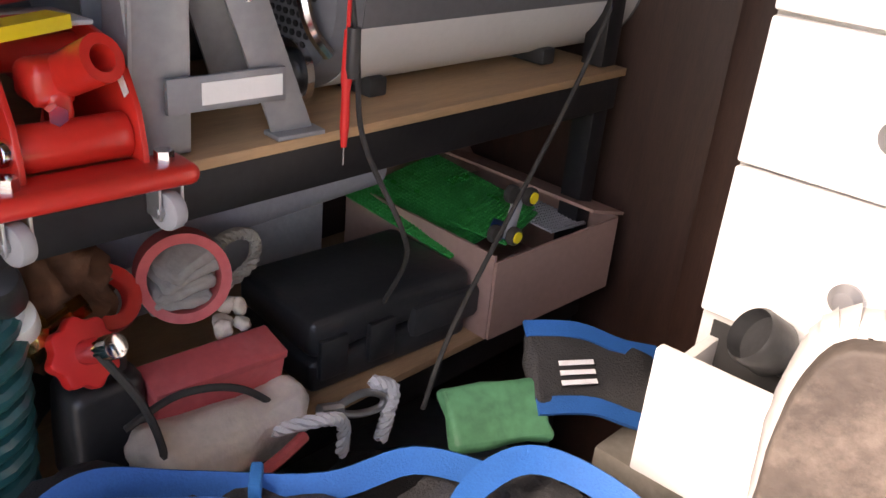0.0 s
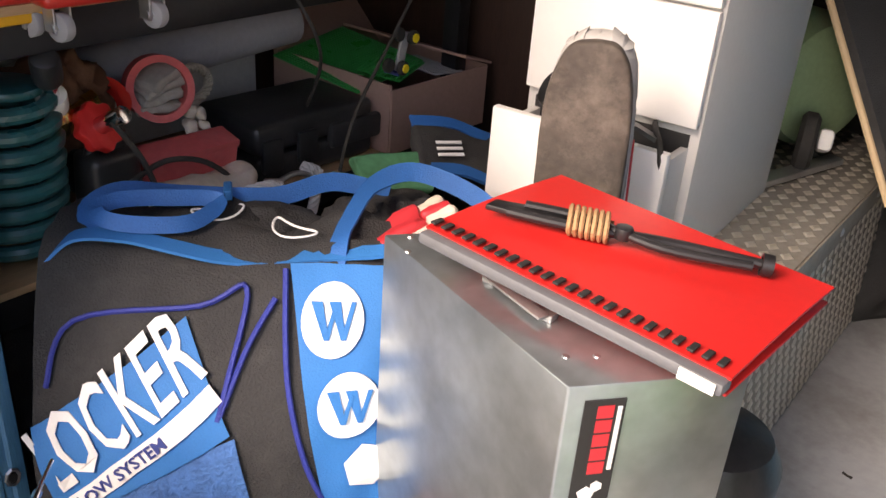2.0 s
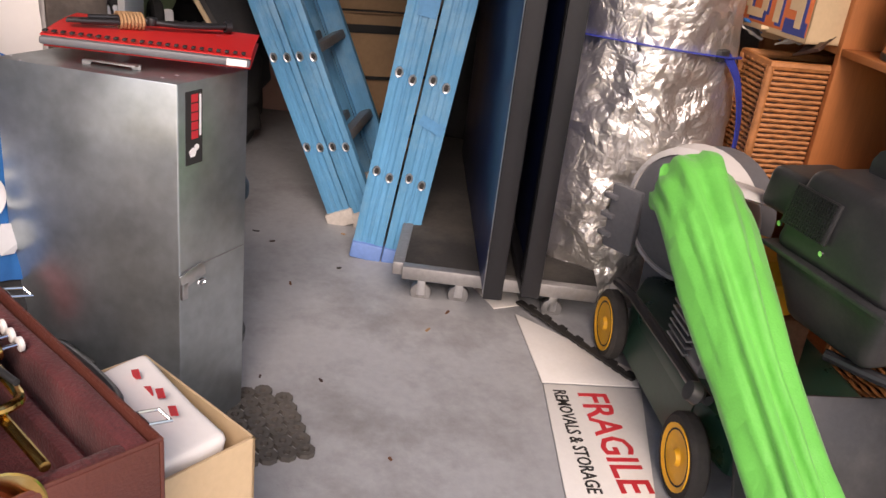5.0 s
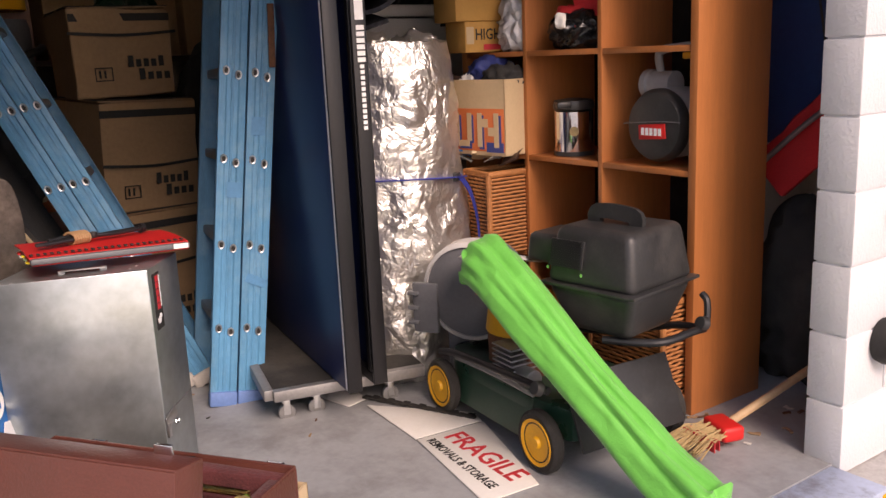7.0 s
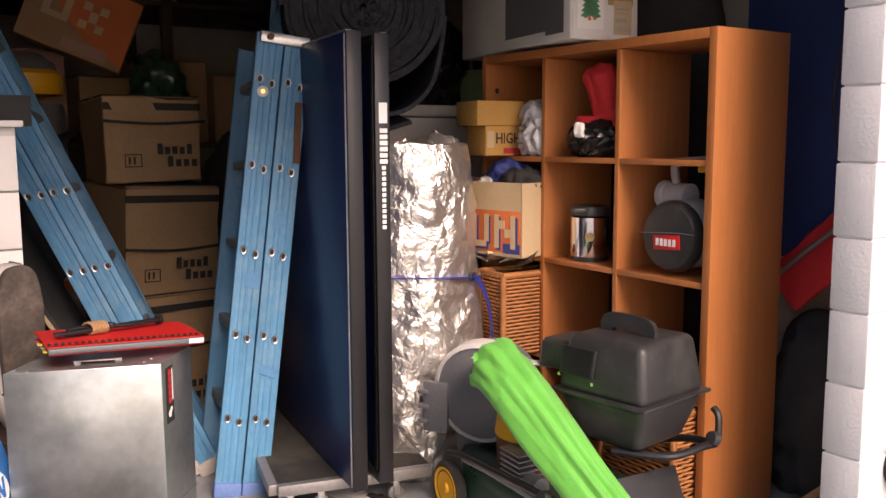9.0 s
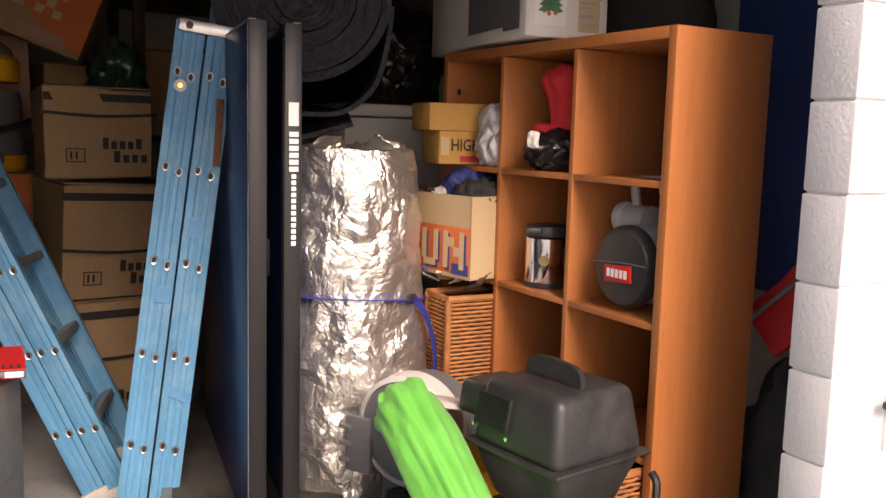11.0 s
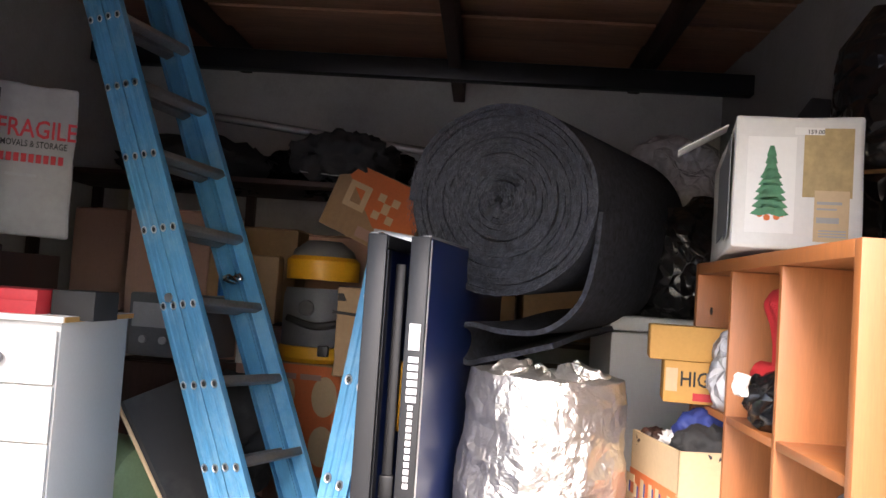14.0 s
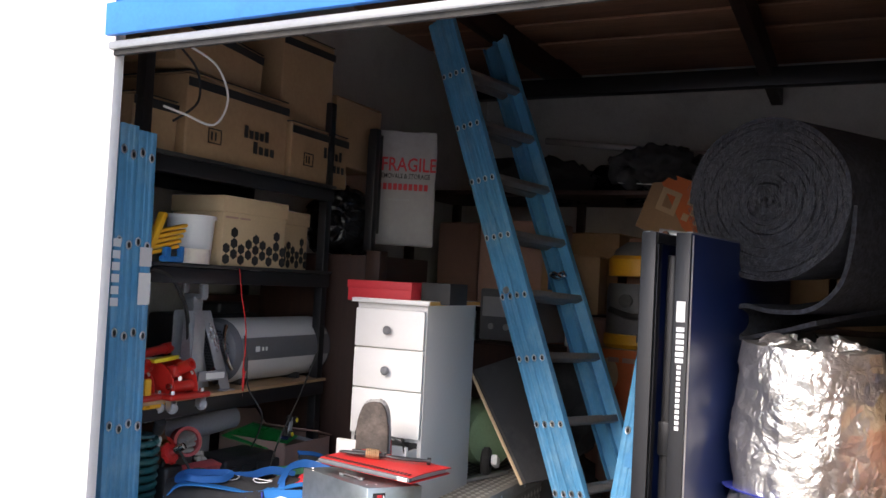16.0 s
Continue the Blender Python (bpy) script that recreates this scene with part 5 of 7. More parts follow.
# second deck
bucket = thing("white_bucket", "white plastic bucket on the second deck", "bucket", pose(0.56, 1.14, 1.322))
part("body", lathe([(0, 0), (0.072, 0), (0.082, 0.16), (0, 0.16)], 32), PAPER, bucket)
part("lid", put(lathe([(0, 0), (0.088, 0), (0.088, 0.012), (0, 0.014)], 32), 0, 0, 0.158), PAPER, bucket)
solid("tape_roll", lathe([(0.03, 0), (0.05, 0), (0.05, 0.05), (0.03, 0.05), (0.03, 0)], 30), CANVASW, "roll of cream tape on the deck edge", "tape", pose(0.5, 1.06, 1.323))
solid("blue_clamp", merge(put(box(0.12, 0.02, 0.02, 0.005), 0, 0, 0.01), put(box(0.02, 0.02, 0.05, 0.005), 0.05, 0, 0.03), put(box(0.03, 0.02, 0.04, 0.005), -0.03, 0, 0.03)), BLUEFAB, "blue plastic clamp on the deck", "clamp", pose(0.39, 1.06, 1.323, 0, 0, 10))
yb = thing("yellow_bracket", "yellow slotted plastic bracket standing on the deck", "bracket", pose(0.33, 1.07, 1.367, 0, 25, 0))
for k in range(5):
    part("fin", put(box(0.13, 0.02, 0.012, 0.003), 0.03, 0, 0.02 * k + 0.01, 0, -38, 0), YELLOW, yb)
part("spine", put(box(0.02, 0.03, 0.13, 0.004), -0.03, 0, 0.05), YELLOW, yb)


def archive_box(m, label):
    ob = thing("archive_box", label, "archive box", m, "archive boxes")
    part("body", put(box(0.32, 0.25, 0.2, 0.003), 0.16, 0.125, 0.1), CARDL, ob)
    part("lid", put(box(0.332, 0.262, 0.055, 0.003), 0.16, 0.125, 0.205), CARDL, ob)
    part("hand_slot", put(box(0.003, 0.06, 0.02), 0.321, 0.12, 0.15), PRINTK, ob)
    hexes = []
    for i in range(9):
        for j in range(3 if i % 3 == 1 else 2):
            x, z = 0.02 + i * 0.036, 0.022 + j * 0.036 + (0.018 if i % 2 else 0)
            hexes.append(put(put(cyl(0.018, 0.0016, seg=6), 0, 0, 0, 90, 0, 0), x, -0.0008, z))
    part("hexagon_print", merge(*hexes), PRINTK, ob, "black hexagon print", smooth=0)
    part("hexagon_print", put(merge(*[put(put(cyl(0.016, 0.0016, seg=6), 0, 0, 0, 0, 90, 0), 0.3208, 0.03 + k * 0.036, 0.022 + (0.016 if k % 2 else 0)) for k in range(6)]), 0, 0, 0), PRINTK, ob, smooth=0)
    bars([(0.01, 0.158, 0.06, 0.006), (0.08, 0.158, 0.05, 0.006)], pose(0, -0.0012, 0, 90, 0, 0), CARDM, ob)
    return ob


archive_box(pose(0.665, 1.085, 1.322, 0, 0, -2) @ Matrix.Diagonal((1.12, 1, 1.1, 1)), "pale archive box with black hexagon print, lid on")
archive_box(pose(1.04, 1.17, 1.322, 0, 0, 2) @ Matrix.Diagonal((0.9, 1, 1.05, 1)), "second archive box with hexagon print, partly hidden")


def mark_carton(label, sx, sy, sz, m, marks=True, seed=0, dents=0.006):
    """A moving carton with dark tape and a plain two-line mark."""
    ob = closed_carton("moving_carton", label, sx, sy, sz, m, CARD, seed=seed, dents=dents)
    part("dark_tape", merge(put(box(sx * 1.004, 0.003, 0.03), 0, -sy / 2 - 0.004, sz * 0.9), put(box(sx * 1.004, sy, 0.003), 0, 0, sz + 0.01)), PRINTK, ob, "black tape")
    if marks:
        rows = [(sx * 0.02 + 0.031 * k, 0.112, 0.021, (0.045, 0.03, 0.032, 0.03, 0.042)[k]) for k in range(5)] + [(sx * 0.12 + 0.034 * k, 0.06, 0.023, (0.045, 0.03, 0.03, 0.03)[k]) for k in range(4)]
        for row in rows:
            bars([row], pose(0, -sy / 2 - 0.004 - dents, 0, 90, 0, 0), PRINTK, ob, "printed_mark")
        bars([(-sx * 0.32, 0.06, 0.07, 0.004), (-sx * 0.32, 0.11, 0.07, 0.004), (-sx * 0.32, 0.06, 0.004, 0.05), (-sx * 0.32 + 0.066, 0.06, 0.004, 0.054), (-sx * 0.32 + 0.015, 0.072, 0.008, 0.03), (-sx * 0.32 + 0.035, 0.072, 0.008, 0.03)], pose(0, -sy / 2 - 0.004 - dents, 0, 90, 0, 0), PRINTK, ob, "printed_mark")
    return ob


mark_carton("brown moving carton with black print on the top deck", 0.57, 0.42, 0.285, pose(0.735, 1.3, 1.69, 0, 0, 0))
mark_carton("brown moving carton with black print beside its neighbour", 0.44, 0.42, 0.22, pose(1.255, 1.3, 1.69, 0, 0, 2), seed=3)
mark_carton("plain brown carton at the end of the top deck", 0.2, 0.4, 0.17, pose(0.34, 1.32, 1.69), False, seed=5)
mark_carton("brown carton stacked on the moving cartons", 0.34, 0.4, 0.36, pose(1.2, 1.32, 1.925, 0, 0, -3), False, seed=6)
mark_carton("crushed brown carton lying on the stack", 0.5, 0.38, 0.16, pose(0.62, 1.3, 1.99, 0, 3, 4), False, seed=9)
cord("white_cable", "white cable looped over the top cartons", [(0.33, 0.99, 2.03), (0.45, 0.97, 1.99), (0.51, 0.965, 1.89), (0.45, 0.965, 1.79), (0.31, 0.97, 1.8), (0.23, 0.98, 1.81)], 0.004, PAPER)
cord("black_cable", "black cable looped over the top cartons", [(0.29, 0.98, 2.01), (0.36, 0.97, 1.95), (0.37, 0.97, 1.85), (0.27, 0.975, 1.77)], 0.004)
bagged("dark_bag", "dark crumpled bag on top of the cartons", (0.4, 0.3, 0.2), pose(0.45, 1.3, 2.15), BLACKFAB, 15.0, "bag", 0.04)

# printed bag on the dark cabinet
frag = thing("printed_sack", "white removal sack with red and black print, on the cabinet", "sack", pose(1.78, 0.98, 1.45, 0, 0, -62))
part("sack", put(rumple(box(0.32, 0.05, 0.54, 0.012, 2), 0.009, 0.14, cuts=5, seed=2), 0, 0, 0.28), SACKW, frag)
letters("FRAGILE", 0.09, pose(-0.1, -0.036, 0.36, 90, 0, 0), PRINTR, frag, squash=0.78)
letters("REMOVALS & STORAGE", 0.032, pose(-0.11, -0.036, 0.325, 90, 0, 0), PRINTK, frag, squash=0.72)
bars([(-0.11 + 0.024 * k, 0.27, 0.017, 0.03) for k in range(10)], pose(0, -0.036, 0, 90, 0, 0), PRINTR, frag)
bars([(-0.06, 0.22, 0.1, 0.01)], pose(0, -0.036, 0, 90, 0, 0), MIDGREY, frag)
part("dark_band", put(box(0.07, 0.006, 0.46, 0.001), -0.13, -0.04, 0.29), PRINTK, frag, "black tape band")
solid("black_post", put(box(0.04, 0.04, 0.55, 0.004), 0, 0, 0.275), BLACKSTEEL, "black steel post standing on the cabinet", "post", pose(1.55, 1.0, 1.422))
bagged("clear_bag", "dark cloudy plastic bag on the cabinet", (0.4, 0.3, 0.35), pose(1.7, 1.25, 1.422), BLACKBAG, 16.0, amp=0.03)
closed_carton("plain_carton", "plain brown carton high above the cabinet", 0.4, 0.3, 0.3, pose(1.62, 1.28, 1.8), CARD, seed=11)
# ---- chequer-plate toolbox, drawers and what is on them ----
tbox = thing("toolbox", "long chequer plate aluminium toolbox on the floor", "toolbox", pose(1.0, 0.285, 0, 0, 0, 0))
TL_, TD_, TH_ = 1.2, 0.5, 0.485
part("body", put(box(TL_, TD_, TH_ - 0.05, 0.004), TL_ / 2, TD_ / 2, (TH_ - 0.05) / 2), PLATE, tbox)
part("lid", put(box(TL_ + 0.02, TD_ + 0.02, 0.05, 0.006), TL_ / 2, TD_ / 2, TH_ - 0.025), PLATE, tbox)


def treads(nx, nz, step, w, h):
    """Raised diamonds of chequer plate in the x-z plane, proud towards -y."""
    bm = bmesh.new()
    for i in range(nx):
        for j in range(nz):
            cx, cz = (i + 0.5 + 0.5 * (j % 2)) * step, (j + 0.5) * step * 0.8
            c = [bm.verts.new((cx + a * w, 0, cz + b * h)) for a, b in ((-1, 0), (0, -1), (1, 0), (0, 1))]
            d = [bm.verts.new((cx + a * w * 0.7, -0.0025, cz + b * h * 0.7)) for a, b in ((-1, 0), (0, -1), (1, 0), (0, 1))]
            bm.faces.new(d)
            for k in range(4):
                bm.faces.new((c[k], c[(k + 1) % 4], d[(k + 1) % 4], d[k]))
    return bm


tagged(part("tread_pattern", put(treads(27, 13, 0.039, 0.014, 0.0155), 0.01, -0.0005, 0.005), TREAD, tbox, "raised diamond tread", smooth=0), kind="stuff")
tagged(part("tread_pattern", put(treads(27, 15, 0.039, 0.0155, 0.012), 0.01, 0.0, TH_ + 0.0005, -90, 0, 0), TREAD, tbox, "raised diamond tread", smooth=0), kind="stuff")
part("lid_edge", put(box(TL_ + 0.024, 0.004, 0.05, 0.001), TL_ / 2, -0.013, TH_ - 0.025), PLATE, tbox)
for k in range(4):
    part("rivet", put(lathe([(0, 0.004), (0.006, 0.003), (0.009, 0)], 10), 0.2 + 0.26 * k, -0.015, TH_ - 0.025, 90, 0, 0), ALU, tbox)

chest = thing("chest_of_drawers", "narrow white chest of drawers with its lowest drawer open", "chest of drawers", pose(1.0, 0.703, 0.487, 0, 0, 2))
CW, CD, CH = 0.29, 0.46, 0.727
# carcass, drawer sides and kick board in a greyer white than fronts and top
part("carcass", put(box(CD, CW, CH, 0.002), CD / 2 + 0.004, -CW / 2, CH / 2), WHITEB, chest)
part("top", put(box(CD + 0.03, CW + 0.03, 0.016, 0.002), CD / 2 - 0.006, -CW / 2, CH + 0.0085), WHITE, chest, "white top with worn chipboard edge")
part("worn_edge", put(box(CD + 0.02, 0.0018, 0.014), CD / 2 - 0.006, -CW - 0.0162, CH + 0.0085), CARDY, chest)
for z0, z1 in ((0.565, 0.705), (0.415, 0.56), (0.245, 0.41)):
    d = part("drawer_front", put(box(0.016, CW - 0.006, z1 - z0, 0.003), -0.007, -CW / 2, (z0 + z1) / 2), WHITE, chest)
    part("knob", put(lathe([(0, 0.028), (0.01, 0.027), (0.0165, 0.02), (0.0155, 0.013), (0.007, 0.008), (0.007, 0), (0, 0)], 24), -0.015, -CW / 2, (z0 + z1) / 2 - 0.005, 0, -90, 0), GREYEDGE, d, "brushed grey knob")
part("dark_gap", put(box(0.002, CW - 0.03, 0.15), 0.0025, -CW / 2, 0.155), PRINTK, chest)
dr = part("open_drawer", put(box(0.016, CW - 0.006, 0.155, 0.003), -0.1, -CW / 2, 0.155), WHITE, chest)
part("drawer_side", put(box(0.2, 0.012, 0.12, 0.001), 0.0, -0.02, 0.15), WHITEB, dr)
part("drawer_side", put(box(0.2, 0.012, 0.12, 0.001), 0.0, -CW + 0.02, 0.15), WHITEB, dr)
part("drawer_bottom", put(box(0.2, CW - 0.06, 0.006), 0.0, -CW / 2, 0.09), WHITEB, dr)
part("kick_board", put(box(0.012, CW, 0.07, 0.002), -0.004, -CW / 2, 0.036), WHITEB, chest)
torch = thing("black_torch", "black plastic torch lying in the open drawer", "torch", pose(0.96, 0.59, 0.733, 0, -58, -38) @ Matrix.Diagonal((0.75, 0.75, 0.75, 1)))
part("body", lathe([(0, -0.07), (0.024, -0.07), (0.026, 0.0), (0.03, 0.02), (0, 0.02)], 26), BLACKP, torch)
part("head", put(lathe([(0, 0), (0.034, 0), (0.04, 0.01), (0.04, 0.05), (0.036, 0.056), (0.036, 0.03), (0, 0.03)], 30), 0, 0, 0.018), BLACKP, torch)
cord("black_cable", "black cable trailing out of the open drawer", [(1.025, 0.49, 0.718), (0.935, 0.45, 0.738), (0.905, 0.425, 0.718), (0.915, 0.42, 0.638), (0.905, 0.418, 0.538), (0.895, 0.41, 0.508)], 0.0045)
solid("black_strap", tube([(0.915, 0.55, 0.728), (0.895, 0.49, 0.753), (0.915, 0.44, 0.733)], flat=(0.025, 0.006)), BLACKP, "black strap lying over the drawer edge", "strap")
rbox = thing("red_box", "red cardboard box with a black end on the chest", "box", pose(1.035, 0.76, 1.218, 0, 0, 1))
part("body", put(box(0.24, 0.27, 0.072, 0.002), 0.1, -0.135, 0.036), PRINTR, rbox)
part("lid", put(box(0.246, 0.276, 0.03, 0.002), 0.1, -0.135, 0.062), PRINTR, rbox)
part("dark_end", put(box(0.16, 0.12, 0.08, 0.003), 0.12, -0.34, 0.04), PRINTK, rbox)

# worn shoe, toe up
shoe = thing("upturned_shoe", "worn shoe standing toe up, brown sole outwards", "shoe", pose(0.765, 0.457, 0.49, -3, 0, 22) @ Matrix.Diagonal((1, 1.22, 1.16, 1)))
so = []
for k in range(36):
    a = 2 * math.pi * k / 36
    z = math.sin(a)
    wd = 0.05 * (0.9 + 0.12 * max(0, z))
    so.append((wd * math.copysign(abs(math.cos(a)) ** 0.6, math.cos(a)) + 0.006 * z, 0.172 + 0.172 * math.copysign(abs(z) ** 0.8, z)))
part("sole", put(rumple(prism(so, 0.022, 0.004), 0.0015, 0.03), 0.002, 0, 0.0, 90, 0, -90), SOLE, shoe, smooth=50)
up = [(x * 1.03, 0.172 + (y - 0.172) * 1.01) for x, y in so]
part("upper", put(rumple(prism(up, 0.06, 0.018), 0.003, 0.04), 0.064, 0, 0, 90, 0, -90), SHOEUP, shoe, smooth=60)
part("red_stripe", put(box(0.014, 0.002, 0.14, 0.0005), 0.03, -0.05, 0.16), PRINTR, shoe)
riser = solid("timber_block", box(0.2, 0.16, 0.486, 0.004), DARKWOOD, "dark timber block standing under the shoe", "block", pose(0.8, 0.505, 0.244))

# things behind the chest
mach = thing("green_machine", "pale green wheeled garden machine on the toolbox", "garden machine", pose(1.8, 0.55, 0.488, 0, 0, -10))
part("tank", put(rumple(cyl(0.14, 0.3, seg=30, bevel=0.04), 0.004, 0.1), 0, 0, 0.16, 0, 90, 70), MACHGREEN, mach)
w = part("wheel", put(lathe([(0.028, -0.018), (0.06, -0.02), (0.072, -0.012), (0.072, 0.012), (0.06, 0.02), (0.028, 0.018)], 30), -0.17, 0.02, 0.08, 0, 90, 20), RUBBER, mach)
part("hub", put(cyl(0.032, 0.03, seg=18, bevel=0.004), -0.17, 0.02, 0.08, 0, 90, 20), BLUEFAB, w, "blue wheel hub")
w = part("wheel", put(lathe([(0.024, -0.016), (0.05, -0.018), (0.06, -0.01), (0.06, 0.01), (0.05, 0.018), (0.024, 0.016)], 28), -0.14, -0.16, 0.066, 90, 0, 25), RUBBER, mach)
part("fork", put(box(0.09, 0.03, 0.045, 0.01), -0.1, -0.18, 0.065, 0, 20, 25), PAPER, w, "white caster fork")
solid("metal_bar", box(0.34, 0.035, 0.014, 0.002), ALU, "flat aluminium bar lying on the toolbox", "bar", pose(1.58, 0.42, 0.498, 0, 0, -16))
lean = thing("leaning_board", "large dark board with a pale edge leaning behind the toolbox", "board")


def board_at(u, v):
    a = Vector((1.56, 0.22, 0.5)).lerp(Vector((1.56, 0.472, 0.935)), v)
    w = Vector((0.34, -0.12, 0.0)) * (1.0 if v < 0.7 else 1.0 - 2.2 * (v - 0.7) ** 2)
    return a + w * u + Vector((0, 0, 0.06 * u * v))


part("board", sheet(8, 14, board_at, 0.02), BLACKFAB, lean)
part("edge_strip", tube([tuple(board_at(-0.02, v)) for v in (0.0, 0.3, 0.6, 0.9, 1.0)], 0.007, 8), CARDL, lean, "pale timber edge")

# ---- galvanised box, binder, shears ----
gx = [(0.373, 0.25), (0.475, 0.545), (0.607, 0.437), (0.505, 0.142)]
gbox = thing("galvanised_box", "tall galvanised sheet steel box standing on the floor", "metal box")
part("body", prism(gx, 0.703, 0.0025), GALV, gbox)
e1 = (Vector(gx[3]) - Vector(gx[0])).normalized()
an = math.degrees(math.atan2(e1.y, e1.x))
FB = pose(gx[0][0], gx[0][1], 0, 0, 0, an) @ pose(0, -0.0012, 0, 90, 0, 0)


def onto(bm):
    bm.transform(FB)
    return bm


part("sticker", onto(put(box(0.038, 0.125, 0.0012), 0.036, 0.625, 0)), PRINTK, gbox, "black sticker with red and white mark")
part("sticker_mark", onto(merge(*[put(box(0.015, 0.013, 0.0012), 0.037, 0.613 + 0.0155 * k, 0.0008) for k in range(5)])), PRINTR, gbox)
part("sticker_mark", onto(merge(put(box(0.004, 0.07, 0.0012), 0.05, 0.645, 0.0008), put(cyl(0.009, 0.0012, seg=5), 0.032, 0.583, 0.0008), put(cyl(0.006, 0.0012, seg=6), 0.041, 0.591, 0.0008))), PRINTW, gbox)
part("hasp", onto(merge(put(box(0.06, 0.028, 0.003, 0.001), 0.028, 0.357, 0.003, 0, 0, 12), put(box(0.014, 0.03, 0.006, 0.001), 0.007, 0.333, 0.003))), ALU, gbox)
part("hasp_ring", onto(put(tube([(0.009 * math.cos(a), 0.006 * math.sin(a), 0) for a in [k * math.pi / 4 for k in range(8)]], 0.0018, 6, closed=True, steps=0), 0.045, 0.34, 0.008)), CHROME, gbox)
part("door_seam", onto(put(box(0.16, 0.0016, 0.0012), 0.084, 0.37, 0.0)), GREYEDGE, gbox)
for x, y in ((0.43, 0.255), (0.41, 0.275), (0.462, 0.5), (0.49, 0.52)):
    part("rivet", put(lathe([(0, 0.002), (0.003, 0.0015), (0.004, 0)], 8), x, y, 0.703), ALU, gbox)
part("top_handle", merge(put(box(0.014, 0.09, 0.003, 0.001), 0.455, 0.36, 0.711, 0, 0, -19), put(box(0.014, 0.014, 0.008, 0.001), 0.453, 0.32, 0.707), put(box(0.014, 0.014, 0.008, 0.001), 0.473, 0.4, 0.707)), DULLALU, gbox)

binder = thing("red_binder", "thick red comb-bound folder lying on the galvanised box", "folder", pose(0.424, 0.138, 0.722, 2.2, 2.5, -3) @ Matrix.Diagonal((1.1, 1.07, 0.9, 1)))
part("cover", put(box(0.215, 0.3, 0.004, 0.001), 0.1075, 0.15, 0.002), REDP, binder)
part("pages", put(box(0.2, 0.285, 0.014, 0.001), 0.102, 0.15, 0.012), MIDGREY, binder, "grey page edges")
part("cover", sheet(8, 4, lambda u, v: (0.218 * u, 0.305 * v, 0.021 + 0.004 * math.sin(u * 3.1)), 0.003), REDP, binder)
part("spine", put(box(0.018, 0.304, 0.014, 0.004), -0.003, 0.152, 0.012), GREYP, binder, "dark grey comb spine")
combs = [put(box(0.014, 0.006, 0.003, 0.001), 0.009, 0.012 + 0.0125 * k, 0.026) for k in range(24)]
part("comb_teeth", merge(*combs), PRINTK, binder)
part("label", put(box(0.0012, 0.03, 0.012), -0.0146, 0.02, 0.013), PAPER, binder)
for k in range(5):
    part("page_tab", put(box(0.02, 0.006, 0.003), 0.03 + 0.03 * k, 0.305, 0.006 + 0.003 * (k % 3)), (YEL, MACHGREEN, YEL, PAPER, REDP)[k], binder)

shears = thing("garden_shears", "old black shears bound with tan cord, lying on the folder", "shears", pose(0.535, 0.36, 0.757, 0, 3, -67) @ pose(-0.02, 0, 0) @ Matrix.Diagonal((0.78, 0.8, 0.8, 1)))
part("handle", tube([(-0.05, 0.0, 0.004), (0.04, -0.005, 0.006), (0.15, 0.012, 0.004), (0.28, 0.01, 0.004)], 0.0065, 10), BLACKSTEEL, shears)
part("handle", tube([(-0.03, 0.018, 0.01), (0.05, 0.012, 0.012), (0.15, -0.012, 0.006), (0.26, -0.006, 0.006)], 0.006, 10), BLACKSTEEL, shears)
part("blade", put(prism([(-0.08, -0.012), (0.02, -0.02), (0.03, 0.02), (-0.07, 0.012)], 0.008, 0.002), 0, 0.01, 0.0), BLACKSTEEL, shears)
part("pivot", put(cyl(0.012, 0.016, seg=12, bevel=0.002), 0.1, 0.0, 0.01), BLACKSTEEL, shears)
part("end_ring", put(lathe([(0.009, 0), (0.014, 0), (0.014, 0.014), (0.009, 0.014), (0.009, 0)]), 0.272, 0.01, 0.004, 0, 90, 0), BLACKSTEEL, shears)
hel = [(0.028 + 0.0078 * k / 12, 0.008 + 0.024 * math.cos(k * math.pi / 6), 0.008 + 0.016 * math.sin(k * math.pi / 6)) for k in range(85)]
part("cord_binding", tube(hel, 0.0035, 6, steps=0), CORD, shears, "tan cord wrapping")

bin_ = thing("pedal_bin", "round steel pedal bin with a black lid", "bin", pose(0.79, 0.235, 0))
part("body", lathe([(0, 0.02), (0.088, 0.02), (0.088, 0.36), (0, 0.36)], 36), BINSTEEL, bin_)
part("base_ring", lathe([(0, 0), (0.094, 0), (0.096, 0.02), (0.09, 0.03), (0, 0.03)], 36), BLACKP, bin_)
part("lid", put(lathe([(0, 0.07), (0.04, 0.066), (0.08, 0.045), (0.097, 0.012), (0.097, -0.01), (0.088, -0.012), (0, -0.012)], 36), 0, 0, 0.37), BLACKP, bin_)

# rubber mat with holes and cut edge
mat_ = thing("rubber_mat", "perforated black rubber mat offcut on the floor", "mat", pose(0.44, 0.12, 0.0, 0, 0, 12))
cells = []
for i in range(7):
    for j in range(5):
        if (i, j) in ((6, 0), (0, 4), (6, 4)):
            continue
        cells.append(put(lathe([(0.0085, 0), (0.0195, 0), (0.0195, 0.011), (0.0085, 0.011), (0.0085, 0)], 8), (i - 3.2) * 0.036, (j - 2.2) * 0.036, 0.001))
for c_ in cells:
    part("mat_ring", c_, MATR, mat_)

# ---- sports bag ----
bag = thing("sports_bag", "bulging black and blue sports bag with printed panels and blue straps", "sports bag", pose(0.2, 0.86, 0.197, 0, 0, -50))


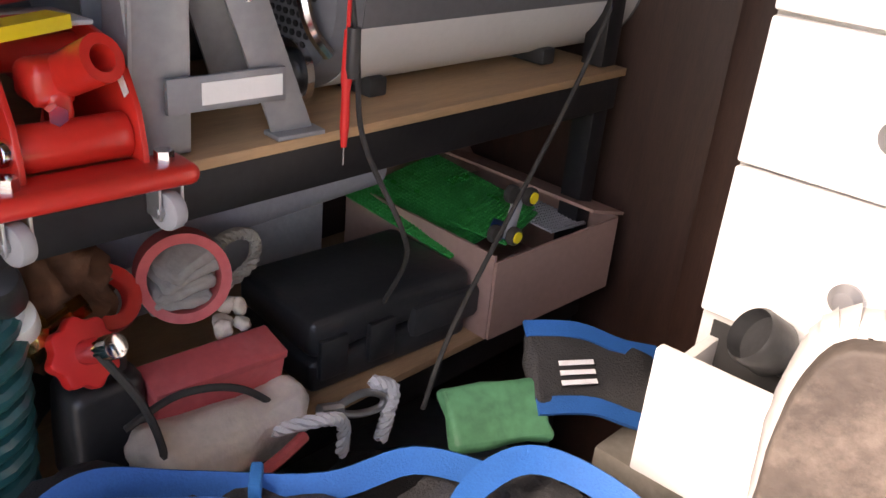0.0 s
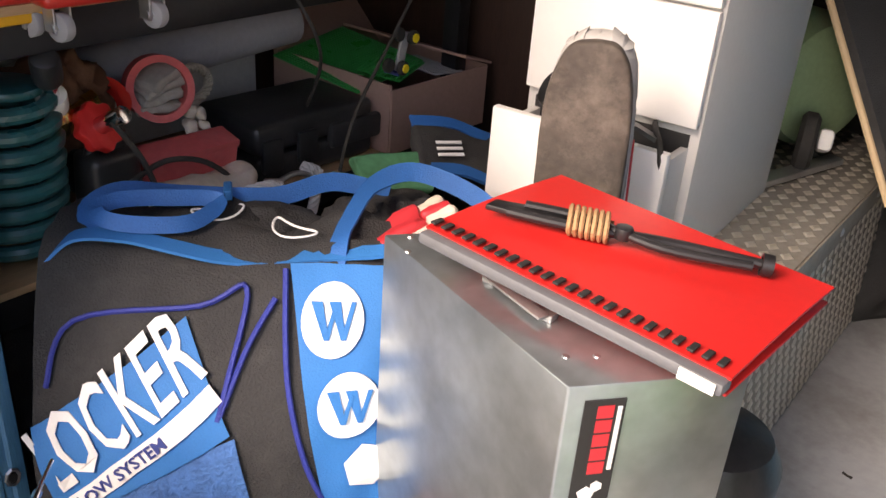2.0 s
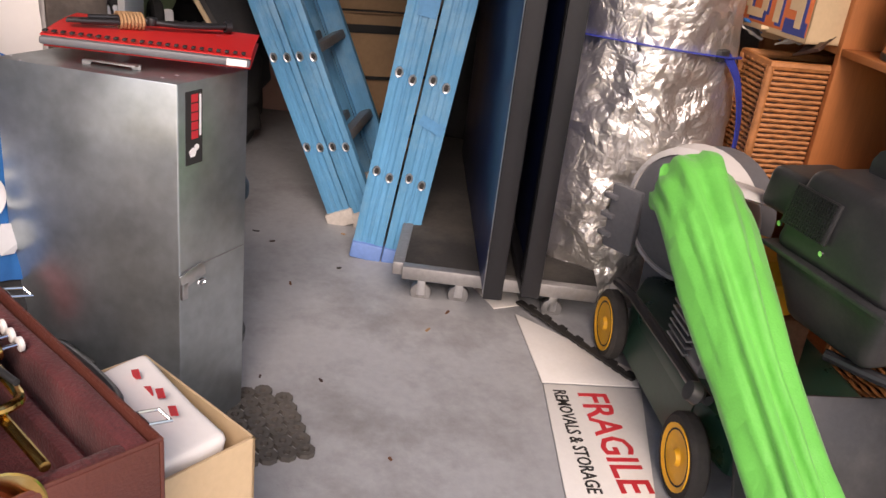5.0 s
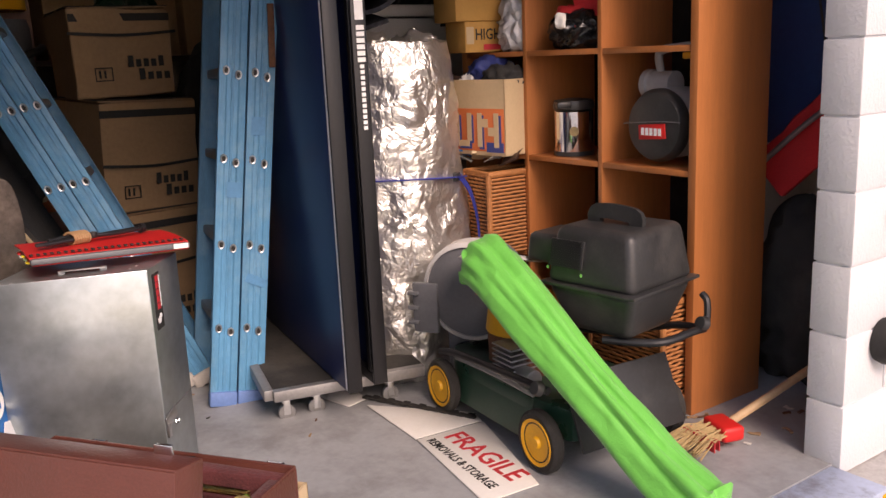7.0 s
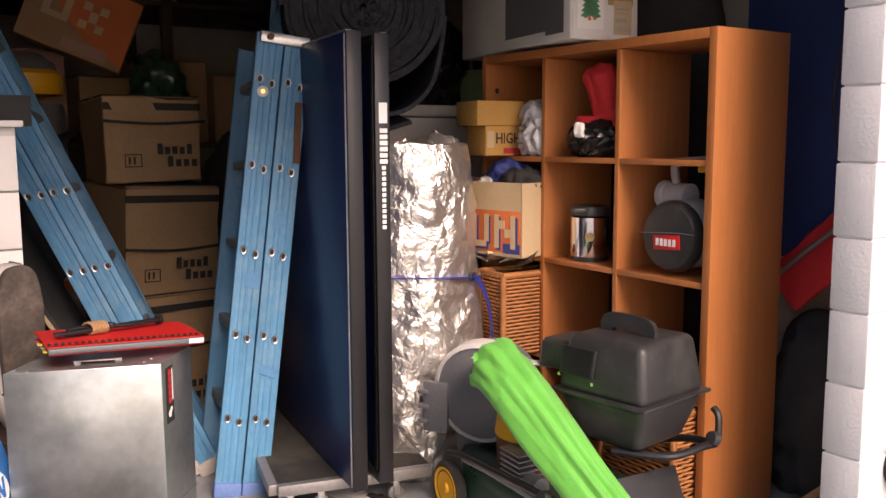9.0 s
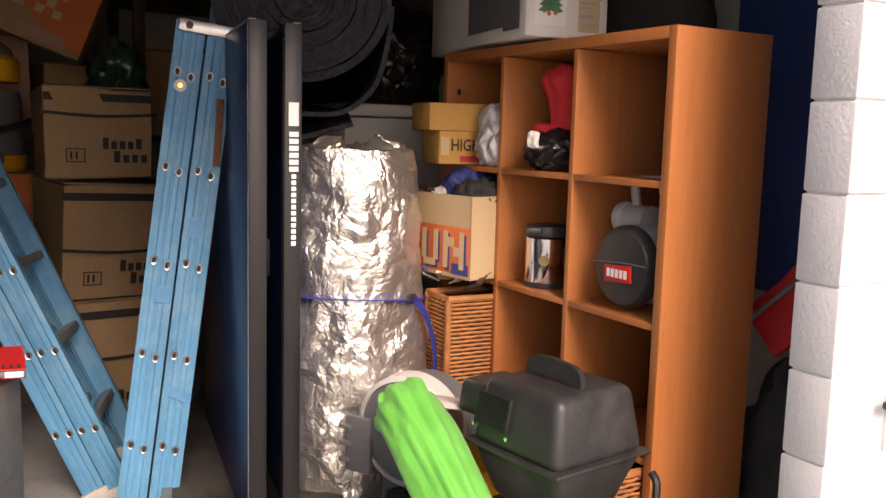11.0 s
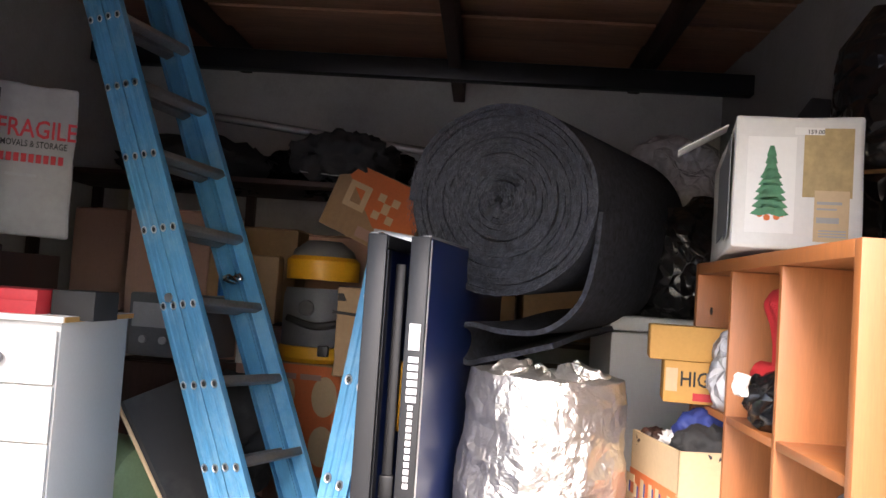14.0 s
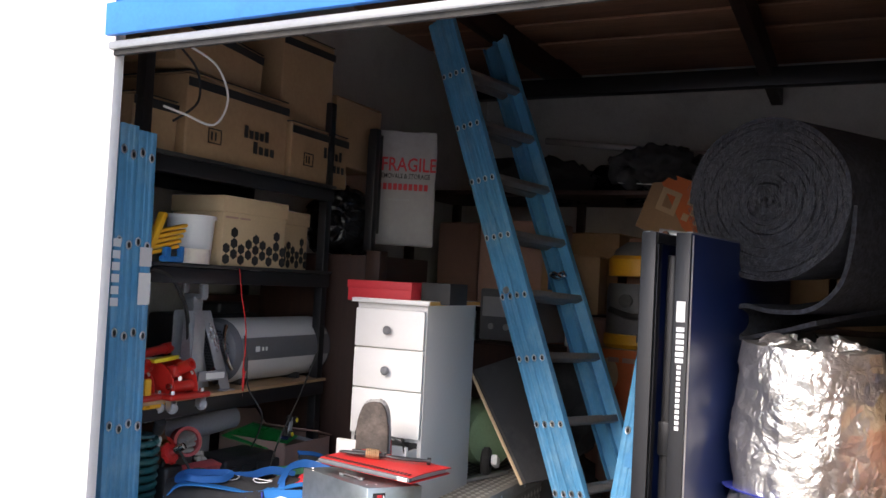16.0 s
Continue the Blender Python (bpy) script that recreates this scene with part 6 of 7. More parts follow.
def bag_front(u, v):
    """The bulging front of the bag: u along it from the back end, v up, in metres."""
    b = 0.05 * math.sin(min(1, max(0, v / 0.42)) * 3.0) * math.sin(min(1, max(0, u / 0.46)) * 2.6 + 0.25)
    n = 0.013 * noise.noise(Vector((u * 8, v * 8, 2))) + 0.006 * abs(noise.noise(Vector((u * 22, v * 15, 5))))
    return Vector((u, -b - n + 0.12 * (v / 0.42) ** 2, v))


bm = bmesh.new()
NU, NV = 26, 36
prof = []
grid = []
for i in range(NU + 1):
    u = 0.46 * i / NU
    row = []
    for j in range(NV):
        s = j / NV * 4
        if s < 1.6:
            p = bag_front(u, 0.42 * s / 1.6)
        elif s < 2.4:
            f = (s - 1.6) / 0.8
            p = Vector((u, 0.12 + 0.2 * f, 0.42 + 0.025 * math.sin(f * 3.14) - 0.05 * f + 0.03 * noise.noise(Vector((u * 12, f * 4, 5)))))
        elif s < 3.3:
            f = (s - 2.4) / 0.9
            p = Vector((u, 0.32 + 0.03 * math.sin(f * 3.14), 0.37 * (1 - f)))
        else:
            f = (s - 3.3) / 0.7
            p = Vector((u, 0.32 * (1 - f) - 0.012 * f, 0.0))
        row.append(bm.verts.new(p))
    grid.append(row)
for i in range(NU):
    for j in range(NV):
        k = (j + 1) % NV
        bm.faces.new((grid[i][j], grid[i + 1][j], grid[i + 1][k], grid[i][k]))
bm.faces.new(grid[0])
bm.faces.new(grid[-1][::-1])
bmesh.ops.recalc_face_normals(bm, faces=bm.faces[:])
part("body", bm, BLACKFAB, bag, smooth=60)


def patch(name, corners, material, label="", lift=0.004, n=14):
    """A panel sewn on the front, given by four corners (u, v) from lower left round."""
    (a, b, c, d) = [Vector((*q, 0)) for q in corners]

    def at(s, t):
        q = a.lerp(b, s).lerp(d.lerp(c, s), t)
        p = bag_front(q.x, q.y)
        return (p.x, p.y - lift, p.z)
    return part(name, sheet(n, n, at, 0.0015), material, bag, label, smooth=60)


patch("end_panel", ((0.36, 0.13), (0.45, 0.1), (0.462, 0.415), (0.305, 0.415)), BLUEFAB, "blue printed panel", 0.004)
patch("pocket_panel", ((0.06, 0.08), (0.3, 0.01), (0.25, 0.235), (0.03, 0.14)), BLUEMESH, "blue mesh pocket", 0.0045)
patch("locker_panel", ((0.03, 0.09), (0.245, 0.24), (0.185, 0.36), (-0.0, 0.22)), BLUEFAB, "blue panel with white lettering", 0.007)


def on_front(bm_or_me, u, v, rot, lift):
    """Lays a flat mesh (x right, y up) onto the bulging front."""
    c, s = math.cos(radians(rot)), math.sin(radians(rot))
    for vert in bm_or_me:
        x, y, z = vert.co
        p = bag_front(u + x * c - y * s, v + x * s + y * c)
        vert.co = Vector((p.x, p.y - lift - z, p.z))


lt = letters("LOCKER", 0.118, pose(0, 0, 0), PRINTW, bag, squash=0.55, lean=0.25)
on_front(lt.data.vertices, 0.035, 0.14, 43, 0.0095)
strip = put(box(0.25, 0.024, 0.0012), 0.125, 0.012, 0)
bmesh.ops.subdivide_edges(strip, edges=strip.edges[:], cuts=8, use_grid_fill=True)
on_front(strip.verts, 0.052, 0.108, 43, 0.0095)
part("print_strip", strip, PRINTW, bag, "white printed strip")
lt = letters("FLOW SYSTEM", 0.021, pose(0, 0, 0), PRINTB, bag, squash=1.2)
on_front(lt.data.vertices, 0.054, 0.116, 43, 0.0112)
for v in (0.36, 0.27):
    u = 0.36 if v > 0.3 else 0.385
    ring = cyl(0.038, 0.002, seg=28)
    on_front(ring.verts, u, v, 0, 0.0075)
    part("round_mark", ring, PRINTW, bag, "white round mark")
    w = merge(*[prism(q, 0.0016) for q in ([(-0.027, 0.019), (-0.013, 0.019), (-0.003, -0.019), (-0.0095, -0.019)], [(-0.0095, -0.019), (-0.003, -0.019), (0.005, 0.013), (0.001, 0.016)],
                                           [(-0.005, 0.019), (0.009, 0.019), (0.0175, -0.019), (0.011, -0.019)], [(0.011, -0.019), (0.0175, -0.019), (0.028, 0.019), (0.022, 0.019)])])
    on_front(w.verts, u, v, 0, 0.0095)
    part("round_mark", w, BLUEFAB, bag)
hx = merge(put(cyl(0.03, 0.002, seg=6), 0, 0, 0))
on_front(hx.verts, 0.41, 0.19, 15, 0.0075)
part("hexagon_mark", hx, PRINTW, bag)
for p in ([(0.02, 0.27), (0.05, 0.345), (0.2, 0.37), (0.255, 0.39), (0.24, 0.3), (0.23, 0.255), (0.26, 0.33), (0.29, 0.38)], [(0.3, 0.41), (0.31, 0.3), (0.335, 0.2), (0.37, 0.12)]):
    part("piping", tube([tuple(bag_front(u, v) + Vector((0, -0.005, 0))) for u, v in p], 0.0035, 6), STRAPB, bag, "navy piping")
part("top_trim", tube([(u, 0.115 + 0.008 * math.sin(u * 23), 0.42 + 0.01 * math.sin(u * 17) - (0.03 if u < 0.01 or u > 0.45 else 0)) for u in (0.0, 0.04, 0.1, 0.16, 0.22, 0.28, 0.34, 0.4, 0.43, 0.46)], flat=(0.026, 0.004)), BLUEFAB, bag)
part("strap", tube([(0.06, 0.14, 0.42), (0.04, 0.18, 0.435), (0.07, 0.225, 0.442), (0.14, 0.25, 0.43), (0.26, 0.28, 0.42), (0.34, 0.32, 0.43), (0.42, 0.33, 0.41)], flat=(0.027, 0.003), up=(0, -0.85, 0.35)), WEB, bag, "blue webbing strap")
part("strap", tube([(0.36, 0.08, 0.36), (0.36, 0.12, 0.42), (0.37, 0.18, 0.435), (0.4, 0.27, 0.45), (0.46, 0.31, 0.455), (0.55, 0.28, 0.43), (0.6, 0.2, 0.4)], flat=(0.027, 0.003), up=(-0.35, -0.75, 0.35)), WEB, bag, "blue webbing strap")
part("strap_loop", tube([(0.2, 0.205, 0.445), (0.14, 0.195, 0.45), (0.085, 0.18, 0.452), (0.06, 0.155, 0.45), (0.08, 0.13, 0.446), (0.13, 0.13, 0.442), (0.18, 0.15, 0.44)], flat=(0.021, 0.003), closed=True, up=(0, -0.8, 0.4)), WEB, bag)
part("slider", put(box(0.012, 0.035, 0.03, 0.003), 0.2, 0.265, 0.425, 0, 0, 10), BLUEFAB, bag)
for k, (u, y, rz, a0) in enumerate(((0.2, 0.2, 20, 0.02), (0.3, 0.16, -35, 0.01))):
    part("badge_outline", put(tube([(0.034 * math.cos(a), 0.014 * math.sin(a) + 0.008 * math.cos(2 * a), 0) for a in [i * math.pi / 6 for i in range(12)]], 0.0016, 5, closed=True, steps=2), u, y, 0.432, 6, 0, rz), PRINTW, bag)
def old_glove(label, m, seed, sx, sy):
    ob = thing("old_glove", label, "glove", m, "gloves in the bag")
    part("trim", rumple(put(box(sx, sy, 0.012, 0.004, 2), 0, 0, 0.006), 0.009, 0.05, cuts=4, seed=seed), CANVASW, ob, "cream trim")
    part("palm", rumple(put(box(sx * 0.84, sy * 0.8, 0.014, 0.005, 2), 0, 0, 0.014), 0.009, 0.05, cuts=4, seed=seed), PRINTR, ob)
    for k in range(3):
        part("finger", rumple(put(box(sx * 0.5, sy * 0.26, 0.018, 0.007, 2), sx * 0.62, sy * 0.3 * (k - 1), 0.008, 0, 12, 14 * (k - 1)), 0.005, 0.03, cuts=2, seed=seed + k), PRINTR if k == 1 else CANVASW, ob)


old_glove("old red glove with cream trim lying in the bag mouth", pose(0.62, 0.635, 0.615, -8, -28, -30), 4.0, 0.085, 0.075)
old_glove("small red and cream leather glove lying in the bag mouth", pose(0.695, 0.575, 0.61, -10, -20, 10), 6.0, 0.06, 0.05)
solid("green_pouch", rumple(put(box(0.13, 0.075, 0.022, 0.008, 3), 0, 0, 0), 0.008, 0.05, cuts=4, seed=7), PRINTG, "green printed pouch behind the sports bag", "pouch", pose(0.84, 0.845, 0.575, 34, 6, -22))
pouch = thing("padded_pouch", "black padded strap with blue edging and white stripes", "pouch", pose(1.0, 0.81, 0.575, 32, 16, -28))
part("pad", rumple(put(box(0.21, 0.1, 0.02, 0.008, 3), 0, 0, 0), 0.009, 0.06, cuts=4, seed=3), BLACKFAB, pouch)
for y in (-0.052, 0.05):
    part("edging", tube([(-0.105, y, 0.004), (-0.03, y + 0.006, 0.012), (0.04, y - 0.004, 0.008), (0.105, y, 0.0)], flat=(0.022, 0.006)), WEB, pouch, "blue webbing edge")
for k in range(3):
    part("stripe", put(box(0.05, 0.006, 0.002), -0.045, -0.018 + 0.013 * k, 0.0155, 0, -6, 8), PRINTW, pouch)
bagged("black_jacket", "black padded jacket bunched in the mouth of the bag", (0.3, 0.16, 0.07), pose(0.52, 0.82, 0.56, 0, 6, -48), BLACKFAB, 17.0, "jacket", 0.012)
bagged("black_jacket", "black folded cloth over the end of the bag", (0.24, 0.2, 0.07), pose(0.68, 0.71, 0.55, 0, 0, 20), BLACKFAB, 27.0, "jacket", 0.014)
bagged("dark_clothes", "heap of dark clothes under the shelving", (0.55, 0.4, 0.5), pose(0.75, 0.95, 0.0), BLACKFAB, 18.0, "clothes", 0.04)
bagged("dark_clothes", "heap of dark clothes beside the sports bag", (0.5, 0.4, 0.42), pose(0.42, 1.25, 0.0), BLACKFAB, 19.0, "clothes", 0.04)

# cartons under the bag, trumpet case and open carton
gen = thing("black_carton", "black printed carton lying on the floor under the sports bag", "cardboard box", pose(0.27, 0.7, 0.0, 0, 0, -50))
part("body", put(box(0.48, 0.34, 0.192, 0.004), 0.06, 0.05, 0.097), BLACKP, gen)
letters("2200 WATT", 0.045, pose(0.02, -0.1225, 0.07, 90, 0, 0), GOLD, gen, squash=0.8)
part("label", put(box(0.09, 0.0016, 0.1), -0.12, -0.1212, 0.085), PAPER, gen)
bars([(-0.155, 0.05 + 0.012 * k, 0.05 + 0.01 * (k % 3), 0.006) for k in range(7)], pose(0, -0.1228, 0, 90, 0, 0), PRINTK, gen)
solid("red_sleeve", rumple(tube([(0.44, 0.6, 0.3), (0.41, 0.56, 0.27), (0.395, 0.525, 0.2), (0.39, 0.505, 0.1), (0.385, 0.5, 0.01)], flat=(0.046, 0.014)), 0.008, 0.03, cuts=2, seed=3), REDFAB, "red fabric sleeve hanging under the sports bag", "clothes")
solid("lilac_rag", rumple(box(0.09, 0.06, 0.02, 0.008), 0.012, 0.03, cuts=3, seed=2), CARDW, "lilac rag on the floor", "rag", pose(0.37, 0.46, 0.012, 0, 0, 20))

stand = closed_carton("plain_carton", "plain brown carton under the trumpet case", 0.46, 0.26, 0.346, pose(-0.015, 0.51, 0.0, 0, 0, 37), CARD, seed=13)
tc = thing("trumpet_case", "open brown leatherette case lined with maroon plush", "instrument case", pose(0.178, 0.508, 0.362, 0, 0, 35.5) @ pose(-0.5, 0, 0))
part("base_shell", merge(put(box(0.5, 0.006, 0.1, 0.002), 0.25, 0.0, 0.055), put(box(0.5, 0.006, 0.1, 0.002), 0.25, 0.26, 0.055), put(box(0.006, 0.254, 0.1, 0.002), 0.003, 0.13, 0.055), put(box(0.006, 0.254, 0.1, 0.002), 0.497, 0.13, 0.055), put(box(0.5, 0.26, 0.006), 0.25, 0.13, 0.003)), LEATHER, tc)
for b_ in (put(box(0.486, 0.24, 0.03, 0.008), 0.25, 0.13, 0.022), put(box(0.486, 0.03, 0.09, 0.008), 0.25, 0.02, 0.055), put(box(0.486, 0.025, 0.09, 0.008), 0.25, 0.243, 0.055), put(box(0.03, 0.2, 0.09, 0.008), 0.48, 0.13, 0.055), put(box(0.03, 0.2, 0.09, 0.008), 0.02, 0.13, 0.055), put(box(0.47, 0.02, 0.075, 0.007), 0.25, 0.07, 0.045)):
    part("plush_lining", rumple(b_, 0.003, 0.05, cuts=2), VELVET, tc, "maroon plush lining")
part("rim", tube([(0.003, 0, 0.106), (0.497, 0, 0.106), (0.497, 0.26, 0.106), (0.003, 0.26, 0.106)], 0.0035, 6, closed=True, steps=0), LEATHER, tc)

lid = merge(put(box(0.5, 0.006, 0.06, 0.002), 0.25, 0.13, -0.03), put(box(0.5, 0.13, 0.006, 0.002), 0.25, 0.065, -0.06), put(box(0.006, 0.13, 0.06, 0.002), 0.003, 0.065, -0.03), put(box(0.006, 0.13, 0.06, 0.002), 0.497, 0.065, -0.03))
lid.transform(pose(0, 0.264, 0.108, 100, 0, 0))
part("lid", lid, LEATHER, tc)
pl = put(box(0.48, 0.095, 0.012, 0.004), 0.25, 0.055, -0.05)
pl.transform(pose(0, 0.264, 0.108, 100, 0, 0))
part("lid_lining", pl, VELVET, tc)
for x in (0.06, 0.43):
    la = part("latch", put(box(0.035, 0.008, 0.03, 0.002), x, -0.006, 0.08), CHROME, tc)
    part("latch_loop", put(tube([(-0.014, 0, 0), (0.014, 0, 0), (0.014, -0.028, 0.006), (-0.014, -0.028, 0.006)], 0.0022, 6, closed=True, steps=0), x, -0.01, 0.096, 25, 0, 0), CHROME, la)
    part("lid_catch", put(box(0.03, 0.006, 0.02, 0.002), x, 0.246, 0.245), CHROME, tc)
part("handle", tube([(0.16, -0.004, 0.06), (0.17, -0.035, 0.05), (0.25, -0.045, 0.045), (0.33, -0.035, 0.05), (0.34, -0.004, 0.06)], r=0.008, seg=10), BLACKP, tc, "black carry handle")
for x in (0.16, 0.34):
    part("handle_plate", put(box(0.03, 0.004, 0.03, 0.001), x, -0.005, 0.06), CHROME, tc)

tp = thing("trumpet", "polished brass trumpet lying in the plush lined case", "trumpet", tc.matrix_basis @ pose(0.27, 0.13, 0.095) @ Matrix.Diagonal((1.15, 1.15, 1.15, 1)))
part("bell", put(lathe([(0.0058, 0), (0.0065, 0.1), (0.009, 0.15), (0.016, 0.185), (0.03, 0.205), (0.05, 0.215), (0.048, 0.216), (0.028, 0.207), (0.014, 0.187), (0.007, 0.15), (0.004, 0)], 32), -0.02, 0.045, -0.005, 0, -90, 0), BRASS, tp)
part("bell_tube", tube([(-0.02, 0.045, -0.005), (0.1, 0.045, -0.002), (0.17, 0.045, 0.0), (0.2, 0.03, 0.006), (0.205, 0.0, 0.012), (0.19, -0.03, 0.012), (0.15, -0.035, 0.01), (0.04, -0.03, 0.008)], 0.0062, 10), BRASS, tp)
part("lead_pipe", tube([(-0.22, -0.01, 0.02), (0.0, -0.01, 0.02), (0.14, -0.008, 0.022), (0.165, 0.005, 0.022), (0.165, 0.02, 0.02), (0.14, 0.028, 0.018), (0.03, 0.028, 0.016)], 0.0055, 10), BRASS, tp)
part("tuning_slide", tube([(0.0, 0.012, 0.03), (-0.11, 0.012, 0.03), (-0.13, 0.0, 0.03), (-0.13, -0.02, 0.03), (-0.11, -0.032, 0.03), (0.0, -0.032, 0.03)], 0.0055, 10), BRASS, tp)
for k in range(3):
    v = part("valve", put(cyl(0.0095, 0.1, seg=20, bevel=0.001), 0.0 + 0.023 * k, -0.005, 0.012, 90, 0, 0), BRASS, tp)
    part("piston_stem", put(cyl(0.0028, 0.024, seg=10), 0.023 * k, -0.067, 0.012, 90, 0, 0), CHROME, v)
    part("finger_button", put(cyl(0.0085, 0.005, seg=18, bevel=0.001), 0.023 * k, -0.08, 0.012, 90, 0, 0), PAPER, v)
    part("valve_cap", put(cyl(0.0108, 0.01, seg=20, bevel=0.002), 0.023 * k, -0.054, 0.012, 90, 0, 0), BRASS, v)
    part("valve_cap", put(cyl(0.0108, 0.01, seg=20, bevel=0.002), 0.023 * k, 0.048, 0.012, 90, 0, 0), BRASS, v)
part("valve_slide", tube([(0.06, 0.02, 0.03), (0.1, 0.02, 0.045), (0.115, 0.0, 0.05), (0.1, -0.02, 0.045), (0.06, -0.02, 0.03)], 0.0055, 10), BRASS, tp)
part("brace", put(cyl(0.0025, 0.06, seg=8), 0.12, 0.01, 0.012, 90, 0, 0), BRASS, tp)
part("finger_hook", tube([(-0.04, -0.015, 0.03), (-0.05, -0.03, 0.036), (-0.062, -0.018, 0.036), (-0.06, -0.012, 0.03)], 0.0025, 8), BRASS, tp)
baton = thing("conducting_rod", "slim black and silver rod lying across the trumpet", "rod", tc.matrix_basis @ pose(0.3, 0.125, 0.155, 0, 0, 8) @ Matrix.Diagonal((1, 0.7, 0.7, 1)))
part("shaft", put(cyl(0.006, 0.36, seg=14), 0, 0, 0, 0, 90, 0), BLACKP, baton)
part("sleeve", put(cyl(0.0065, 0.14, seg=14), 0.16, 0.0, 0, 0, 90, 0), CHROME, baton)
part("tip", put(cyl(0.003, 0.05, seg=10), 0.25, 0, 0, 0, 90, 0), CHROME, baton)

oc = open_carton("open_carton", "open brown carton with a white padded item inside", 0.27, 0.19, 0.335, pose(0.0, 0.275, 0.0, 0, 0, 38), CARDL, 0.05, (None, None, None, None))
solid("white_package", rumple(box(0.2, 0.13, 0.09, 0.012, 3), 0.006, 0.08, cuts=2, seed=5), PAPER, "white padded package in the open carton", "package", pose(-0.01, 0.27, 0.315, 0, -10, 38))
bm = merge(*[put(box(0.02, 0.0015, 0.014), 0.03 * k, 0, 0.012 * (k % 2), 0, 30, 0) for k in range(4)])
solid("red_printed_tape", bm, PRINTR, "strip of red printed tape on the white package", "tape", pose(-0.03, 0.225, 0.367, 0, 0, 38))
# ---- mower and the things round it ----
mow = thing("lawn_mower", "dark green lawn mower with yellow wheel hubs and folded handle", "lawn mower", pose(0.192, -0.685, 0, 0, 0, -5))


def mower_wheel(x, y, r):
    w = part("wheel", put(lathe([(0.052, -0.016), (r - 0.008, -0.018), (r, -0.01), (r, 0.01), (r - 0.008, 0.018), (0.052, 0.016)], 36), x, y, r, 90, 0, 0), RUBBER, mow)
    part("hub", put(lathe([(0, 0.016), (0.014, 0.016), (0.018, 0.008), (0.05, 0.008), (0.066, 0.014), (0.066, -0.012), (0, -0.012)], 32), x, y + 0.006, r, -90, 0, 0), YELLOW, w, "yellow plastic hub")


for x, y, r in ((0.0, 0.0, 0.088), (0.52, 0.0, 0.085), (0.0, -0.44, 0.088), (0.52, -0.42, 0.085)):
    mower_wheel(x, y, r)
deck = [(-0.06, -0.06), (0.1, -0.03), (0.5, -0.03), (0.62, -0.1), (0.64, -0.32), (0.5, -0.4), (0.05, -0.4), (-0.06, -0.36)]
part("deck", put(rumple(prism(deck, 0.1, 0.02), 0.002, 0.1), 0, 0, 0.08), DKGREEN, mow)
part("side_skirt", put(sheet(10, 4, lambda u, v: (0.08 + 0.38 * u, -0.02 - 0.02 * v, 0.05 + 0.12 * v), 0.004), 0, 0, 0), DKGREEN, mow)
part("side_rail", tube([(0.05, -0.015, 0.2), (0.25, -0.018, 0.2), (0.46, -0.018, 0.19)], 0.007), STEELG, mow)
part("rear_flap", put(box(0.012, 0.36, 0.2, 0.004), -0.09, -0.22, 0.18, 0, 24, 0), BLACKP, mow)
part("engine_block", rumple(put(box(0.22, 0.2, 0.12, 0.01), 0.3, -0.2, 0.235), 0.003, 0.04, cuts=2), RUST, mow)
for k in range(6):
    part("cooling_fin", put(box(0.1, 0.16, 0.005), 0.24, -0.12, 0.2 + 0.016 * k), STEELG, mow)
part("engine_cowl", put(rumple(lathe([(0, 0.11), (0.08, 0.105), (0.12, 0.07), (0.13, 0.0), (0, 0.0)], 30), 0.002, 0.08), 0.33, -0.2, 0.29), YELLOW, mow, "yellow engine cowl")
part("air_filter", put(box(0.08, 0.06, 0.07, 0.012), 0.2, -0.12, 0.33), BLACKP, mow)
part("fuel_cap", put(cyl(0.025, 0.02, seg=16, bevel=0.003), 0.42, -0.1, 0.4), REDP, mow)
part("exhaust", put(cyl(0.03, 0.09, seg=16, bevel=0.006), 0.18, -0.08, 0.2, 0, 90, 0), STEELG, mow)
part("handle_bar", tube([(0.52, 0.005, 0.2), (0.4, 0.01, 0.225), (0.2, 0.015, 0.24), (0.0, 0.015, 0.25), (-0.05, 0.01, 0.25)], 0.011, 10), BLACKSTEEL, mow)
part("handle_bar", tube([(0.5, -0.42, 0.2), (0.2, -0.44, 0.26), (-0.02, -0.46, 0.33), (-0.12, -0.48, 0.34)], 0.011, 10), BLACKSTEEL, mow)
part("handle_bar", tube([(-0.12, -0.48, 0.34), (-0.14, -0.42, 0.35), (-0.13, -0.3, 0.34), (-0.02, -0.2, 0.34)], 0.011, 10), BLACKSTEEL, mow)
for x, y, z in ((-0.04, 0.02, 0.255), (-0.14, -0.47, 0.36)):
    part("clamp_knob", put(lathe([(0, 0), (0.014, 0), (0.022, 0.012), (0.018, 0.03), (0, 0.032)], 12), x, y, z, -70, 0, 0), BLACKP, mow)
part("lever", tube([(-0.14, -0.47, 0.36), (-0.13, -0.48, 0.42), (-0.11, -0.48, 0.44)], 0.01), BLACKSTEEL, mow)

gc = thing("grass_catcher", "large dusty black plastic grass catcher resting on the mower", "grass catcher", pose(0.19, -0.985, 0.345, 0, 0, 8) @ Matrix.Diagonal((0.82, 0.82, 0.85, 1)))


def tapered(sx, sy, sz, top, bottom, bevel):
    bm = box(sx, sy, sz)
    for v in bm.verts:
        k = top if v.co.z > 0 else bottom
        v.co.x *= k
        v.co.y *= k
    bmesh.ops.bevel(bm, geom=bm.edges[:], offset=bevel, segments=4, affect="EDGES", profile=0.5)
    return bm


